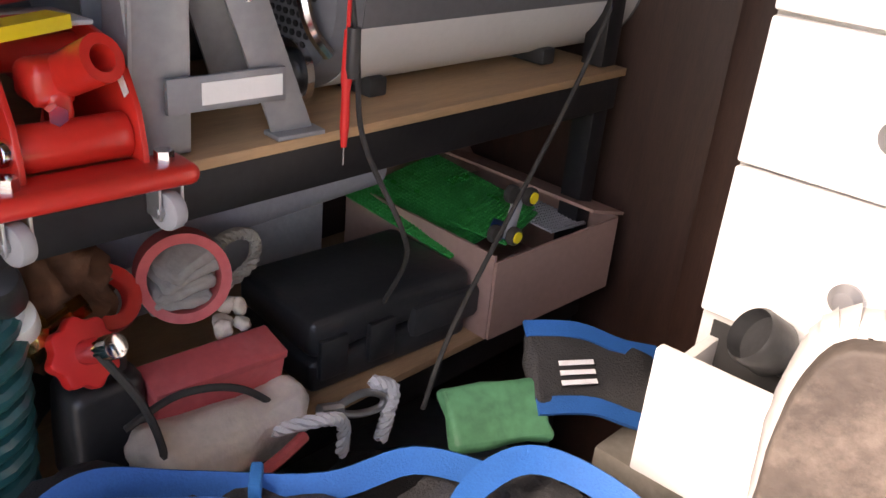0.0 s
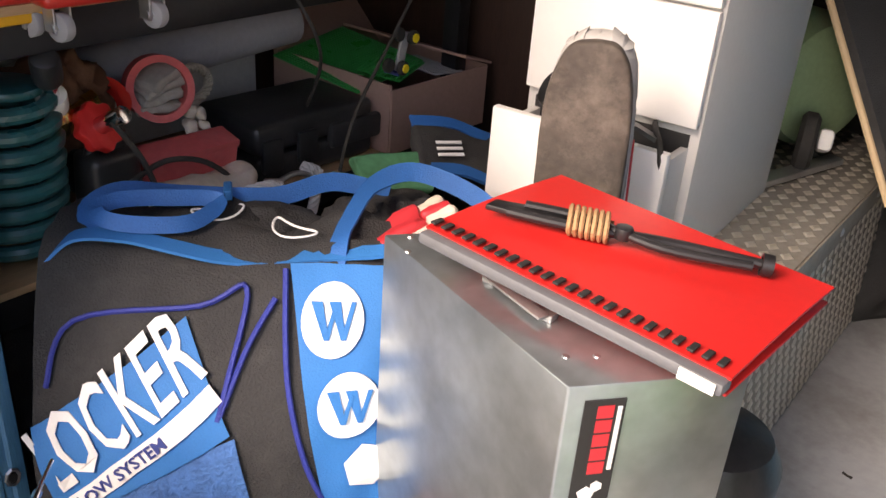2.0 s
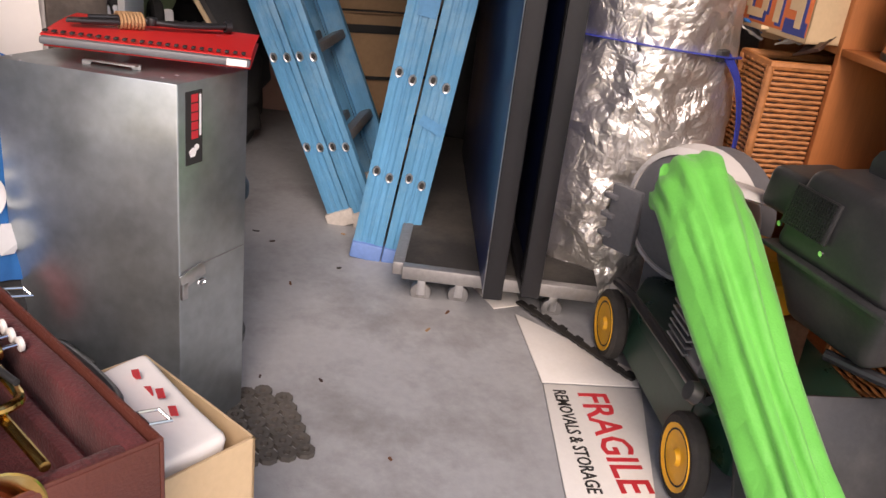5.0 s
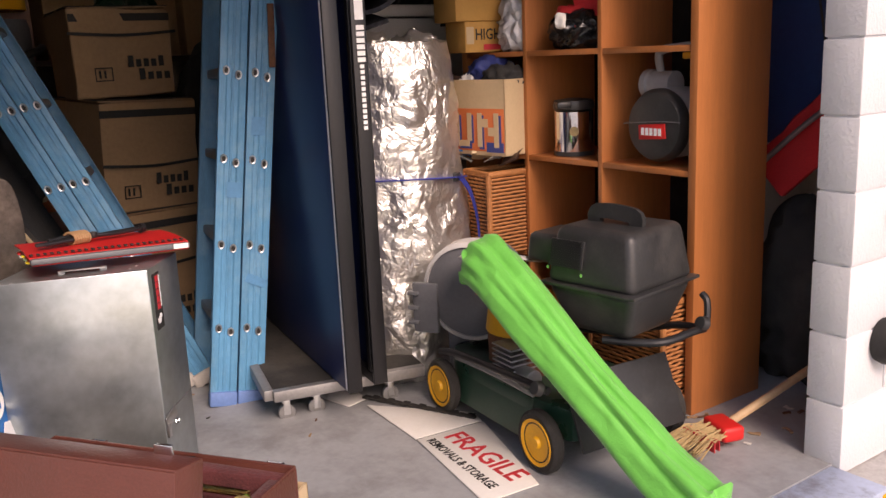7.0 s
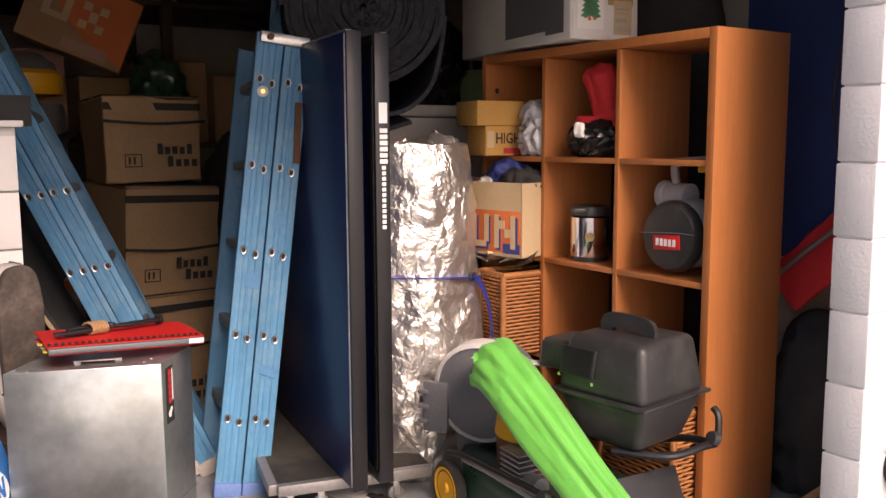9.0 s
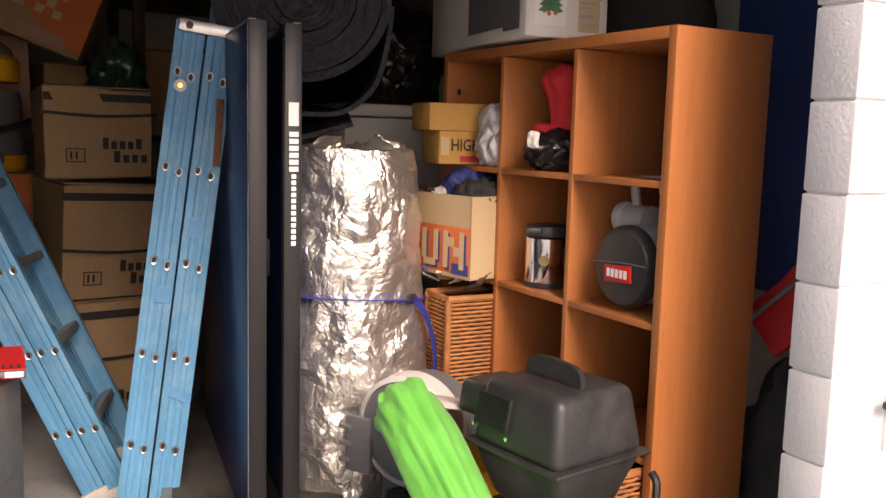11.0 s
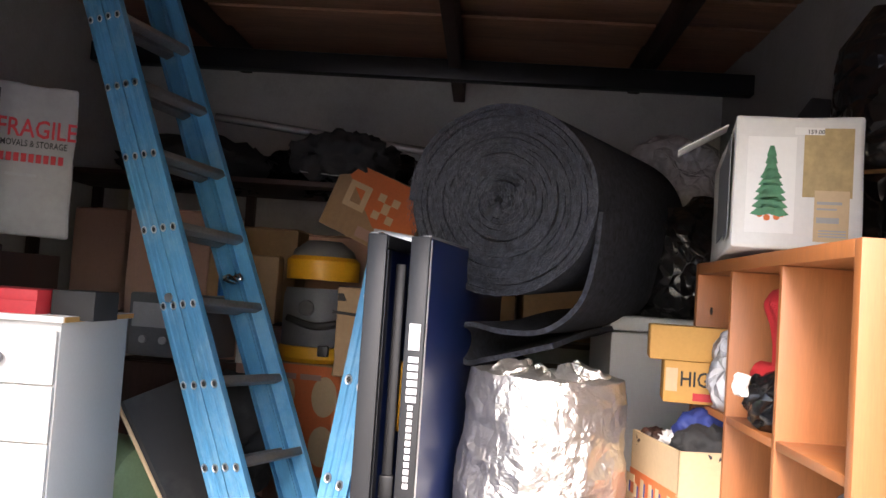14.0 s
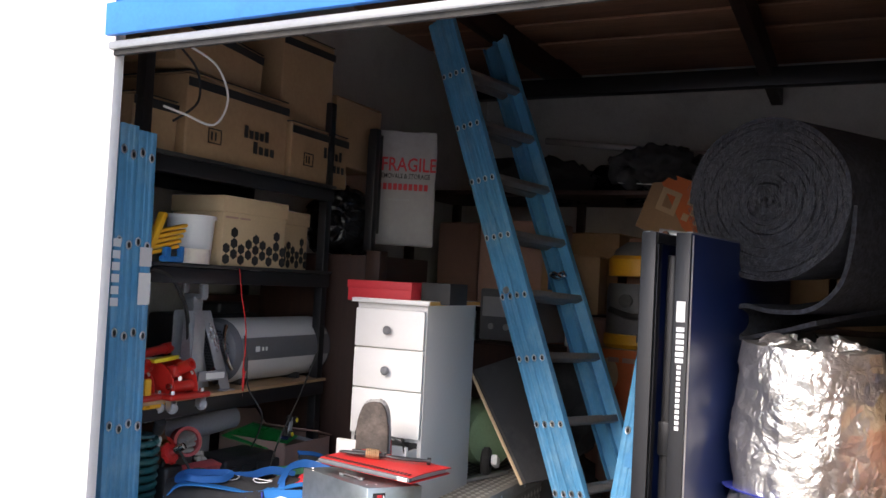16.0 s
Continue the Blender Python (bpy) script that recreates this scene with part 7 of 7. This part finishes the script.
part("lower_tub", put(tapered(0.36, 0.36, 0.16, 1.0, 0.7, 0.03), 0, 0, 0.085), BLACKP, gc)
part("upper_shell", put(tapered(0.36, 0.36, 0.19, 0.84, 1.0, 0.03), 0, 0, 0.26), BLACKP, gc)
part("rim", put(box(0.385, 0.385, 0.012, 0.004), 0, 0, 0.166), BLACKP, gc)
g = part("grille", put(box(0.14, 0.008, 0.09, 0.002), 0.09, 0.17, 0.27, 12, 0, 0), BLACKP, gc)
mesh = merge(*[put(box(0.0025, 0.003, 0.085), 0.03 + 0.0075 * k, 0.177, 0.27, 12, 0, 0) for k in range(17)], *[put(box(0.13, 0.003, 0.0025), 0.09, 0.177 - (k - 5.5) * 0.0017, 0.27 + (k - 5.5) * 0.0075, 12, 0, 0) for k in range(12)])
part("mesh", mesh, BLACKSTEEL, g)
part("carry_handle", tube([(-0.08, 0.02, 0.345), (-0.075, 0.02, 0.385), (0.07, 0.02, 0.39), (0.08, 0.02, 0.345)], flat=(0.05, 0.02), up=(0, 1, 0.1)), BLACKP, gc)
part("neck", put(tapered(0.16, 0.2, 0.1, 0.9, 1.0, 0.02), 0.23, 0.03, 0.26), BLACKP, gc)
for x, z in ((0.16, 0.22), (0.02, 0.21), (-0.1, 0.165)):
    part("screw", put(cyl(0.006, 0.006, seg=10), x, 0.182, z, 90, 0, 0), CHROME, gc)

reel = thing("grey_drum", "round grey plastic drum with a pale rim behind the mower", "drum", pose(0.74, -0.87, 0.36, 0, 0, 30))
part("drum", put(lathe([(0, 0.02), (0.1, 0.02), (0.15, 0.0), (0.155, -0.05), (0.15, -0.16), (0, -0.16)], 40), 0, 0, 0, -90, 0, 0), GREYP, reel)
part("rim", put(lathe([(0.15, 0.01), (0.165, 0.0), (0.168, -0.06), (0.156, -0.06), (0.15, 0.01)], 40), 0, 0, 0, -90, 0, 0), WHITEB, reel, "pale grey rim")
part("bracket", put(box(0.09, 0.02, 0.17, 0.006), 0.15, 0.02, -0.06), GREYP, reel)
for z in (-0.11, -0.06, -0.01):
    part("hook", put(box(0.04, 0.03, 0.014, 0.004), 0.19, 0.025, z), GREYP, reel)
part("prop", put(box(0.1, 0.1, 0.24, 0.01), 0.05, -0.08, -0.24), GREYP, reel)
bowl = solid("grey_disc", put(lathe([(0, 0.015), (0.12, 0.012), (0.14, 0.0), (0.13, -0.004), (0, 0.0)], 36), 0, 0, 0, 12, 8, 0), WHITEB, "pale grey plastic dish on the mower", "dish", pose(0.56, -0.87, 0.5))

# lime bag
pts = [(0.475, -0.72, 0.53), (0.4, -0.715, 0.512), (0.28, -0.712, 0.445), (0.12, -0.716, 0.342), (-0.06, -0.728, 0.228), (-0.2, -0.738, 0.138), (-0.34, -0.745, 0.072)]
bm = tube(pts, 0.071, 48, taper=lambda t: 1.0 + 0.2 * math.sin(t * 6.6 + 0.5) * (1 - 0.5 * t) - (0.25 if t > 0.97 or t < 0.02 else 0), steps=12)
bm.normal_update()
for v in bm.verts:
    along = v.co.x - v.co.z
    fold = noise.noise(Vector((along * 2.2, v.normal.y * 2.4, v.normal.z * 2.4 + v.normal.x)))
    crease = abs(noise.noise(Vector((along * 7 + v.normal.y * 2, v.normal.y * 3, v.normal.z * 3 + 4))))
    fine = abs(noise.noise(Vector((along * 16 + v.normal.z * 3, v.normal.y * 4, 8))))
    v.co += v.normal * (0.03 * fold - 0.02 * crease - 0.005 * fine)
lime = thing("lime_bag", "long lime green nylon carry bag lying over the mower", "carry bag")
part("bag", bm, GREEN, lime, smooth=40)
part("gathered_end", rumple(put(lathe([(0, 0.0), (0.03, 0.0), (0.05, 0.02), (0.03, 0.03), (0, 0.012)], 24), 0.475, -0.72, 0.545, -10, -50, 0), 0.008, 0.02), GREEN, lime)
part("drawstring", tube([(0.47, -0.7, 0.57), (0.43, -0.67, 0.545), (0.41, -0.66, 0.5)], 0.003), DKGREEN, lime)

# printed flattened carton on the floor
flat = thing("flattened_carton", "flattened white removal carton with red and black print", "cardboard", pose(0, 0, 0.002))
for pts_ in ([(0.135, -0.625), (0.15, -0.455), (0.57, -0.53), (0.545, -0.76)], [(0.58, -0.53), (0.9, -0.55), (0.62, -0.78), (0.555, -0.76)], [(0.93, -0.5), (1.25, -0.42), (1.2, -0.6), (0.95, -0.58)]):
    part("panel", prism(pts_, 0.004, 0.0008), CARDW, flat)
letters("FRAGILE", 0.095, pose(0.535, -0.6, 0.0052, 0, 0, 176), PRINTR, flat, squash=0.98)
letters("REMOVALS & STORAGE", 0.042, pose(0.545, -0.545, 0.0052, 0, 0, 174), PRINTK, flat, squash=0.8)
strip = []
for k in range(14):
    strip.append(put(box(0.022, 0.03 if k % 2 else 0.022, 0.006), 0.03 * k, 0.005 * (k % 2), 0))
    strip.append(put(box(0.012, 0.016, 0.006), 0.03 * k + 0.015, 0, 0))
solid("jagged_strip", merge(*strip), RUBBER, "black rubber strip with a jagged edge on the floor", "rubber strip", pose(0.95, -0.58, 0.01, 0, 0, 205))
solid("white_scrap", rumple(box(0.016, 0.006, 0.004), 0.003, 0.01, cuts=2), PAPER, "small white paper scrap on the floor", "paper", pose(0.16, -0.21, 0.003, 0, 0, 60))
random.seed(11)
for k in range(14):
    solid("floor_debris", rumple(box(0.008 + 0.012 * random.random(), 0.005, 0.003), 0.002, 0.01, cuts=1, seed=k), (RUBBER, RUST, DARKWOOD, CARD)[k % 4], "small dark scrap of debris on the floor", "debris", pose(0.3 + 1.3 * random.random(), 0.12 - 0.5 * random.random(), 0.002, 0, 0, 360 * random.random()), "floor debris")
for k in range(14):
    solid("leaf_litter", rumple(box(0.02 + 0.02 * random.random(), 0.012, 0.002), 0.005, 0.012, cuts=2, seed=k), (CARD, RUST, CARDW)[k % 3], "dry leaf or paper scrap by the shelf foot", "debris", pose(-0.15 + 0.35 * random.random(), -1.2 - 0.35 * random.random(), 0.004, 0, 0, 360 * random.random()), "floor debris")

br = thing("broom", "straw broom with a red head and pale wooden handle", "broom", pose(-0.015, -1.19, 0.035))
part("head", put(box(0.11, 0.07, 0.045, 0.012, 3), 0, 0, 0.012, 0, 0, -18), REDP, br)
straws = []
for k in range(90):
    a = (random.random() - 0.5)
    straws.append(tube([(0.1 * a, 0.03, 0.0 + 0.03 * random.random()), (0.13 * a, 0.09, 0.0 + 0.025 * random.random()), (0.16 * a, 0.15, -0.022 + 0.02 * random.random())], 0.0016, 3, steps=1))
tagged(part("bristles", put(merge(*straws), 0, 0, 0, 0, 0, -10), STRAW, br), kind="stuff")
part("stitching", merge(*[put(box(0.13, 0.003, 0.03), 0.01, 0.075 + 0.02 * k, 0.002, 0, 0, -10) for k in range(2)]), PRINTR, br)
part("handle", tube([(0, -0.02, 0.02), (-0.02, -0.25, 0.075), (-0.05, -0.65, 0.17)], 0.0125, 12), HANDLEW, br)

# behind the shelf
solid("blue_board", put(sheet(8, 14, lambda u, v: (0.6 * u, 0.02 * math.sin(v * 9) * u, 1.35 * v), 0.01), 0, 0, 0), BLUETARP, "dark blue folded tarpaulin hanging behind the shelf", "tarpaulin", pose(-0.02, -1.86, 0.75, 0, -4, 0))
solid("red_cloth", rumple(put(box(0.34, 0.03, 0.17, 0.01), 0, 0, 0), 0.016, 0.08, cuts=4), REDFAB, "red folded camp chair cloth behind the shelf", "cloth", pose(0.16, -1.8, 0.78, 0, 42, 0))
solid("chair_tube", tube([(0.4, -1.77, 0.62), (0.15, -1.76, 0.84), (-0.05, -1.74, 0.98)], 0.009, 10), DULLALU, "thin metal chair tube behind the shelf", "tube")
bagged("dark_clothes", "heap of dark navy clothes behind the shelf", (0.4, 0.3, 0.7), pose(0.15, -1.84, 0.0), BLACKFAB, 24.0, "clothes", 0.04)
cord("black_cable", "black cable hanging behind the shelf", [(0.12, -1.8, 1.9), (0.1, -1.79, 1.6), (0.13, -1.79, 1.3), (0.1, -1.79, 1.1)], 0.004)

# bundles standing between the shelf and the side wall
for k, (x, h, w) in enumerate(((0.85, 1.95, 0.46), (1.3, 2.25, 0.5), (1.78, 2.1, 0.46))):
    roll_ = thing("dark_bundle", "dark cloth bundle standing between shelf and wall, tied with cord", "bundle", pose(x, -1.83, 0))
    bm = lathe([(0, 0), (w * 0.42, 0), (w * 0.46, 0.2), (w * 0.44, h * 0.5), (w * 0.46, h * 0.8), (w * 0.38, h * 0.95), (w * 0.2, h), (0, h)], 28)
    bmesh.ops.subdivide_edges(bm, edges=[e for e in bm.edges if abs(e.verts[0].co.z - e.verts[1].co.z) > 0.15], cuts=5)
    bm.transform(Matrix.Diagonal((1, 0.85, 1, 1)))
    part("cloth", rumple(bm, 0.03, 0.2, seed=60 + k), (BLACKFAB, BLACKBAG, BLACKFAB)[k], roll_, smooth=60)
    part("tie", tube([(w * 0.5 * math.cos(a), w * 0.43 * math.sin(a), h * 0.78) for a in [i * math.pi / 6 for i in range(12)]], 0.006, 6, closed=True, steps=2), CORD, roll_)

# ---- back of the garage ----
fr = thing("white_freezer", "greyish white freezer cabinet behind the foil bag", "freezer", pose(1.75, -1.42, 0))
part("body", put(box(0.6, 0.62, 1.27, 0.01), 0.3, 0, 0.635), WHITEB, fr)
part("lid", put(box(0.62, 0.64, 0.05, 0.012), 0.3, 0, 1.3), WHITEB, fr)
part("badge", put(box(0.003, 0.05, 0.02), -0.002, -0.12, 1.24), PRINTK, fr)
bagged("black_sack", "black plastic sack on the freezer", (0.6, 0.6, 0.5), pose(2.1, -1.45, 1.33), BLACKBAG, 30.0, amp=0.05)
bagged("black_sack", "black plastic sack stacked against the wall", (0.7, 0.6, 0.7), pose(2.7, -1.5, 1.2), BLACKBAG, 31.0, amp=0.05)
bagged("grey_sack", "dim grey sack on top of the heap", (0.5, 0.5, 0.45), pose(2.6, -1.45, 1.7), CLEARBAG, 32.0, amp=0.05)
solid("green_tub", lathe([(0, 0), (0.2, 0), (0.22, 0.16), (0.2, 0.16), (0.18, 0.02), (0, 0.02)], 30), MACHGREEN, "green plastic tub high at the back", "tub", pose(1.9, -1.82, 1.33))
rackb = thing("back_rack", "dark timber rack along the back wall, full of boxes", "rack", pose(3.0, -1.9, 0))
for y in (0.03, 1.3, 2.6, 3.5):
    for x in (0.03, 0.7):
        part("post", put(box(0.05, 0.05, 1.9, 0.003), x, y, 0.95), DARKWOOD, rackb)
for z in (0.5, 1.15, 1.85):
    part("deck", put(box(0.76, 3.54, 0.025, 0.002), 0.365, 1.765, z), DARKWOOD, rackb)
random.seed(21)
y = -1.75
for z in (0.515, 1.165):
    y = -1.75
    while y < 1.35:
        w = 0.3 + 0.2 * random.random()
        h = 0.3 + 0.25 * random.random()
        closed_carton("stored_carton", "dim brown carton stored on the back rack", 0.45, w - 0.04, h, pose(3.3 + 0.05 * random.random(), y + w / 2, z, 0, 0, 6 * (random.random() - 0.5)), CARD if random.random() < 0.6 else CARDM, seed=y)
        y += w
for k, (yy, mm) in enumerate(((-1.2, BLACKFAB), (0.1, BLACKBAG), (0.9, BLACKFAB))):
    bagged("dark_sack", "dark bundle lying on the back rack", (0.6, 0.8, 0.24), pose(3.35, yy, 1.865), mm, 40.0 + k, "bundle", 0.09)
wb = thing("wire_basket", "white wire basket hanging askew on the rack", "wire basket", pose(2.9, 0.12, 1.98, 0, 18, 25))
for k in range(7):
    part("wire", tube([(0, -0.12 + 0.04 * k, 0), (0.08, -0.12 + 0.04 * k, -0.05), (0.0, -0.12 + 0.04 * k, -0.1)], 0.003, 6, steps=2), PAPER, wb)
for z in (0.0, -0.05, -0.1):
    part("wire", tube([(0, -0.13, z), (0, 0.13, z)], 0.003, 6, steps=1), PAPER, wb)
solid("timber_pole", put(cyl(0.02, 1.6, seg=12), 0, 0, 0, 90, 0, 0), DULLALU, "grey pole lying across the rack", "pole", pose(2.95, -0.1, 2.06, 6, 0, 0))


def moving_stack(x, y, rz, tilt):
    """Three strapped moving cartons, the upper two leaning a little."""
    a = mark_carton("creased moving carton with black print, strapped in a stack", 0.42, 0.4, 0.45, pose(x, y, 0.535, 2, tilt, rz + 4), True, 21, 0.014)
    b = mark_carton("creased moving carton at the bottom of the stack", 0.44, 0.42, 0.52, pose(x, y, 0.0, 0, 0, rz), True, 23, 0.012)
    c = mark_carton("creased moving carton on top of the stack", 0.4, 0.38, 0.345, pose(x + 0.02, y + 0.01, 1.0, -2, 0, rz - 5), True, 25, 0.014)
    for o, z in ((a, 0.2), (b, 0.3), (c, 0.25)):
        part("strap", tube([(-0.215, -0.213, z), (0.0, -0.22, z - 0.012), (0.215, -0.213, z)], flat=(0.012, 0.004), up=(0, -1, 0)), PRINTK, o)
    return a


moving_stack(2.42, -0.3, -84, 2)
org = thing("orange_carton", "orange and tan printed carton under the vacuum cleaner", "cardboard box", pose(2.78, 0.1, 0.0, 0, 0, -10))
part("body", put(box(0.34, 0.4, 0.5, 0.004), 0.1, 0, 0.75), CARD, org)
part("orange_face", put(box(0.002, 0.392, 0.49, 0.0005), -0.0715, 0, 0.75), ORANGE, org)
part("foot_block", put(box(0.34, 0.4, 0.5, 0.004), 0.1, 0, 0.25), CARDM, org)
for k in range(4):
    part("oval_print", put(put(cyl(0.075, 0.0016, seg=26), 0, 0, 0, 0, 90, 0), -0.0728, -0.1 + 0.2 * (k % 2), 0.64 + 0.22 * (k // 2), s=(1, 0.8, 1.2)), CARDL, org)
bars([(-0.1, 0.93, 0.06, 0.025), (-0.02, 0.93, 0.1, 0.025)], pose(-0.0735, 0, 0, 90, 0, -90), CARDM, org)
vac = thing("drum_vacuum", "grey drum vacuum cleaner with yellow bands", "vacuum cleaner", pose(2.9, 0.1, 1.002))
part("drum", lathe([(0, 0.02), (0.16, 0.02), (0.175, 0.08), (0.175, 0.3), (0.165, 0.34), (0, 0.34)], 40), GREYP, vac)
part("lower_band", lathe([(0, 0.0), (0.17, 0.0), (0.185, 0.02), (0.185, 0.07), (0.17, 0.075), (0, 0.075)], 40), YELLOW, vac)
part("upper_band", put(lathe([(0, 0.0), (0.17, 0.0), (0.172, 0.09), (0.15, 0.11), (0, 0.11)], 40), 0, 0, 0.38), YELLOW, vac)
part("motor_cap", put(lathe([(0, 0.08), (0.08, 0.075), (0.14, 0.03), (0.15, 0), (0, 0)], 40), 0, 0, 0.49), GREYP, vac)
part("clip", put(box(0.03, 0.05, 0.05, 0.006), -0.18, -0.06, 0.06), BLACKP, vac)
part("inlet", put(cyl(0.035, 0.05, seg=20), -0.17, 0.03, 0.25, 0, 90, 0), BLACKP, vac)
part("hose", tube([(-0.15, 0.12, 0.2), (-0.19, -0.02, 0.17), (-0.14, -0.16, 0.2), (0.02, -0.22, 0.22)], 0.018, 10), BLACKP, vac)
ox = thing("tilted_carton", "tilted orange and tan carton on the pile", "cardboard box", pose(2.8, -0.06, 1.53, 22, 0, -14) @ Matrix.Diagonal((1, 1.22, 1.22, 1)))
part("body", put(box(0.3, 0.38, 0.27, 0.004), 0.15, 0, 0.17), CARD, ox)
part("orange_face", put(prism([(-0.19, 0.12), (-0.19, 0.135), (0.19, 0.135), (0.19, -0.12), (0.02, -0.06)], 0.002), 0, 0, 0.17, 90, 0, -90), ORANGE, ox)
bars([(-0.13, 0.14, 0.025, 0.1), (-0.13, 0.14, 0.09, 0.022), (-0.13, 0.22, 0.09, 0.022), (-0.06, 0.14, 0.025, 0.1), (0.0, 0.14, 0.03, 0.03), (0.03, 0.17, 0.03, 0.04), (0.06, 0.21, 0.03, 0.03), (0.06, 0.14, 0.03, 0.03), (0.0, 0.21, 0.03, 0.03)], pose(-0.005, 0, 0, 90, 0, -90), CARDL, ox, "print_mark")
part("brown_label", put(box(0.002, 0.16, 0.04), -0.005, -0.05, 0.07), CARDM, ox)
closed_carton("plain_carton", "plain carton stacked behind the tall ladder", 0.35, 0.3, 0.3, pose(2.75, 0.42, 1.17, 0, 0, 10), CARD, seed=33)
closed_carton("plain_carton", "plain carton holding up the pile at the back", 0.4, 0.5, 0.58, pose(2.78, 0.5, 0.0, 0, 0, 4), CARDM, seed=34)
closed_carton("plain_carton", "reddish carton in the pile at the back", 0.4, 0.45, 0.55, pose(2.78, 0.5, 0.592, 0, 0, -5), CARDM, seed=35)
closed_carton("plain_carton", "brown carton high in the pile", 0.35, 0.4, 0.48, pose(2.85, 0.75, 1.17, 0, 0, -8), CARDM, seed=36)
am = thing("grey_case", "grey flight case with a pale panel in the pile", "case", pose(2.3, 0.62, 1.02, 0, 0, -10))
part("body", put(box(0.4, 0.34, 0.26, 0.01), 0.2, 0, 0.13), GREYP, am)
part("panel", put(box(0.006, 0.3, 0.1, 0.003), -0.003, 0, 0.17), MIDGREY, am)
for k in range(3):
    part("dial", put(cyl(0.016, 0.012, seg=16), -0.01, -0.09 + 0.09 * k, 0.07, 0, 90, 0), MIDGREY, am)
closed_carton("plain_carton", "brown carton under the grey case", 0.42, 0.4, 1.0, pose(2.5, 0.6, 0.0, 0, 0, -10), DARKWOOD, tape=False, seed=37)
solid("spray_bottle", merge(lathe([(0, 0), (0.035, 0), (0.035, 0.12), (0.012, 0.16), (0.012, 0.19), (0, 0.19)], 20), put(box(0.05, 0.02, 0.025, 0.005), -0.015, 0, 0.2)), BLUEFAB, "blue spray bottle on the pile", "bottle", pose(2.25, 0.36, 1.29))
solid("spray_can", merge(lathe([(0, 0), (0.03, 0), (0.03, 0.15), (0.02, 0.17), (0, 0.17)], 20)), PAPER, "white spray can in the pile", "can", pose(2.35, 0.3, 1.02))
bagged("dark_sack", "dark bundle in the pile behind the ladder", (0.5, 0.4, 0.5), pose(2.2, 0.3, 0.55), BLACKFAB, 44.0, "bundle", 0.05)
bagged("dark_sack", "dark bundle at the foot of the pile", (0.6, 0.5, 0.7), pose(2.25, 0.35, 0.0), BLACKFAB, 45.0, "bundle", 0.05)
bagged("dark_sack", "dark bundle on the tilted carton", (0.45, 0.5, 0.2), pose(2.95, 0.05, 1.9), BLACKFAB, 46.0, "bundle", 0.08)
bagged("green_sack", "dark green sack behind the moving cartons", (0.26, 0.22, 0.42), pose(2.62, -0.42, 1.2), DKGREEN, 47.0, "sack", 0.06)
bagged("dark_sack", "dark bundle behind the moving cartons", (0.5, 0.4, 1.4), pose(2.5, -0.75, 0.0), BLACKFAB, 48.0, "bundle", 0.05)
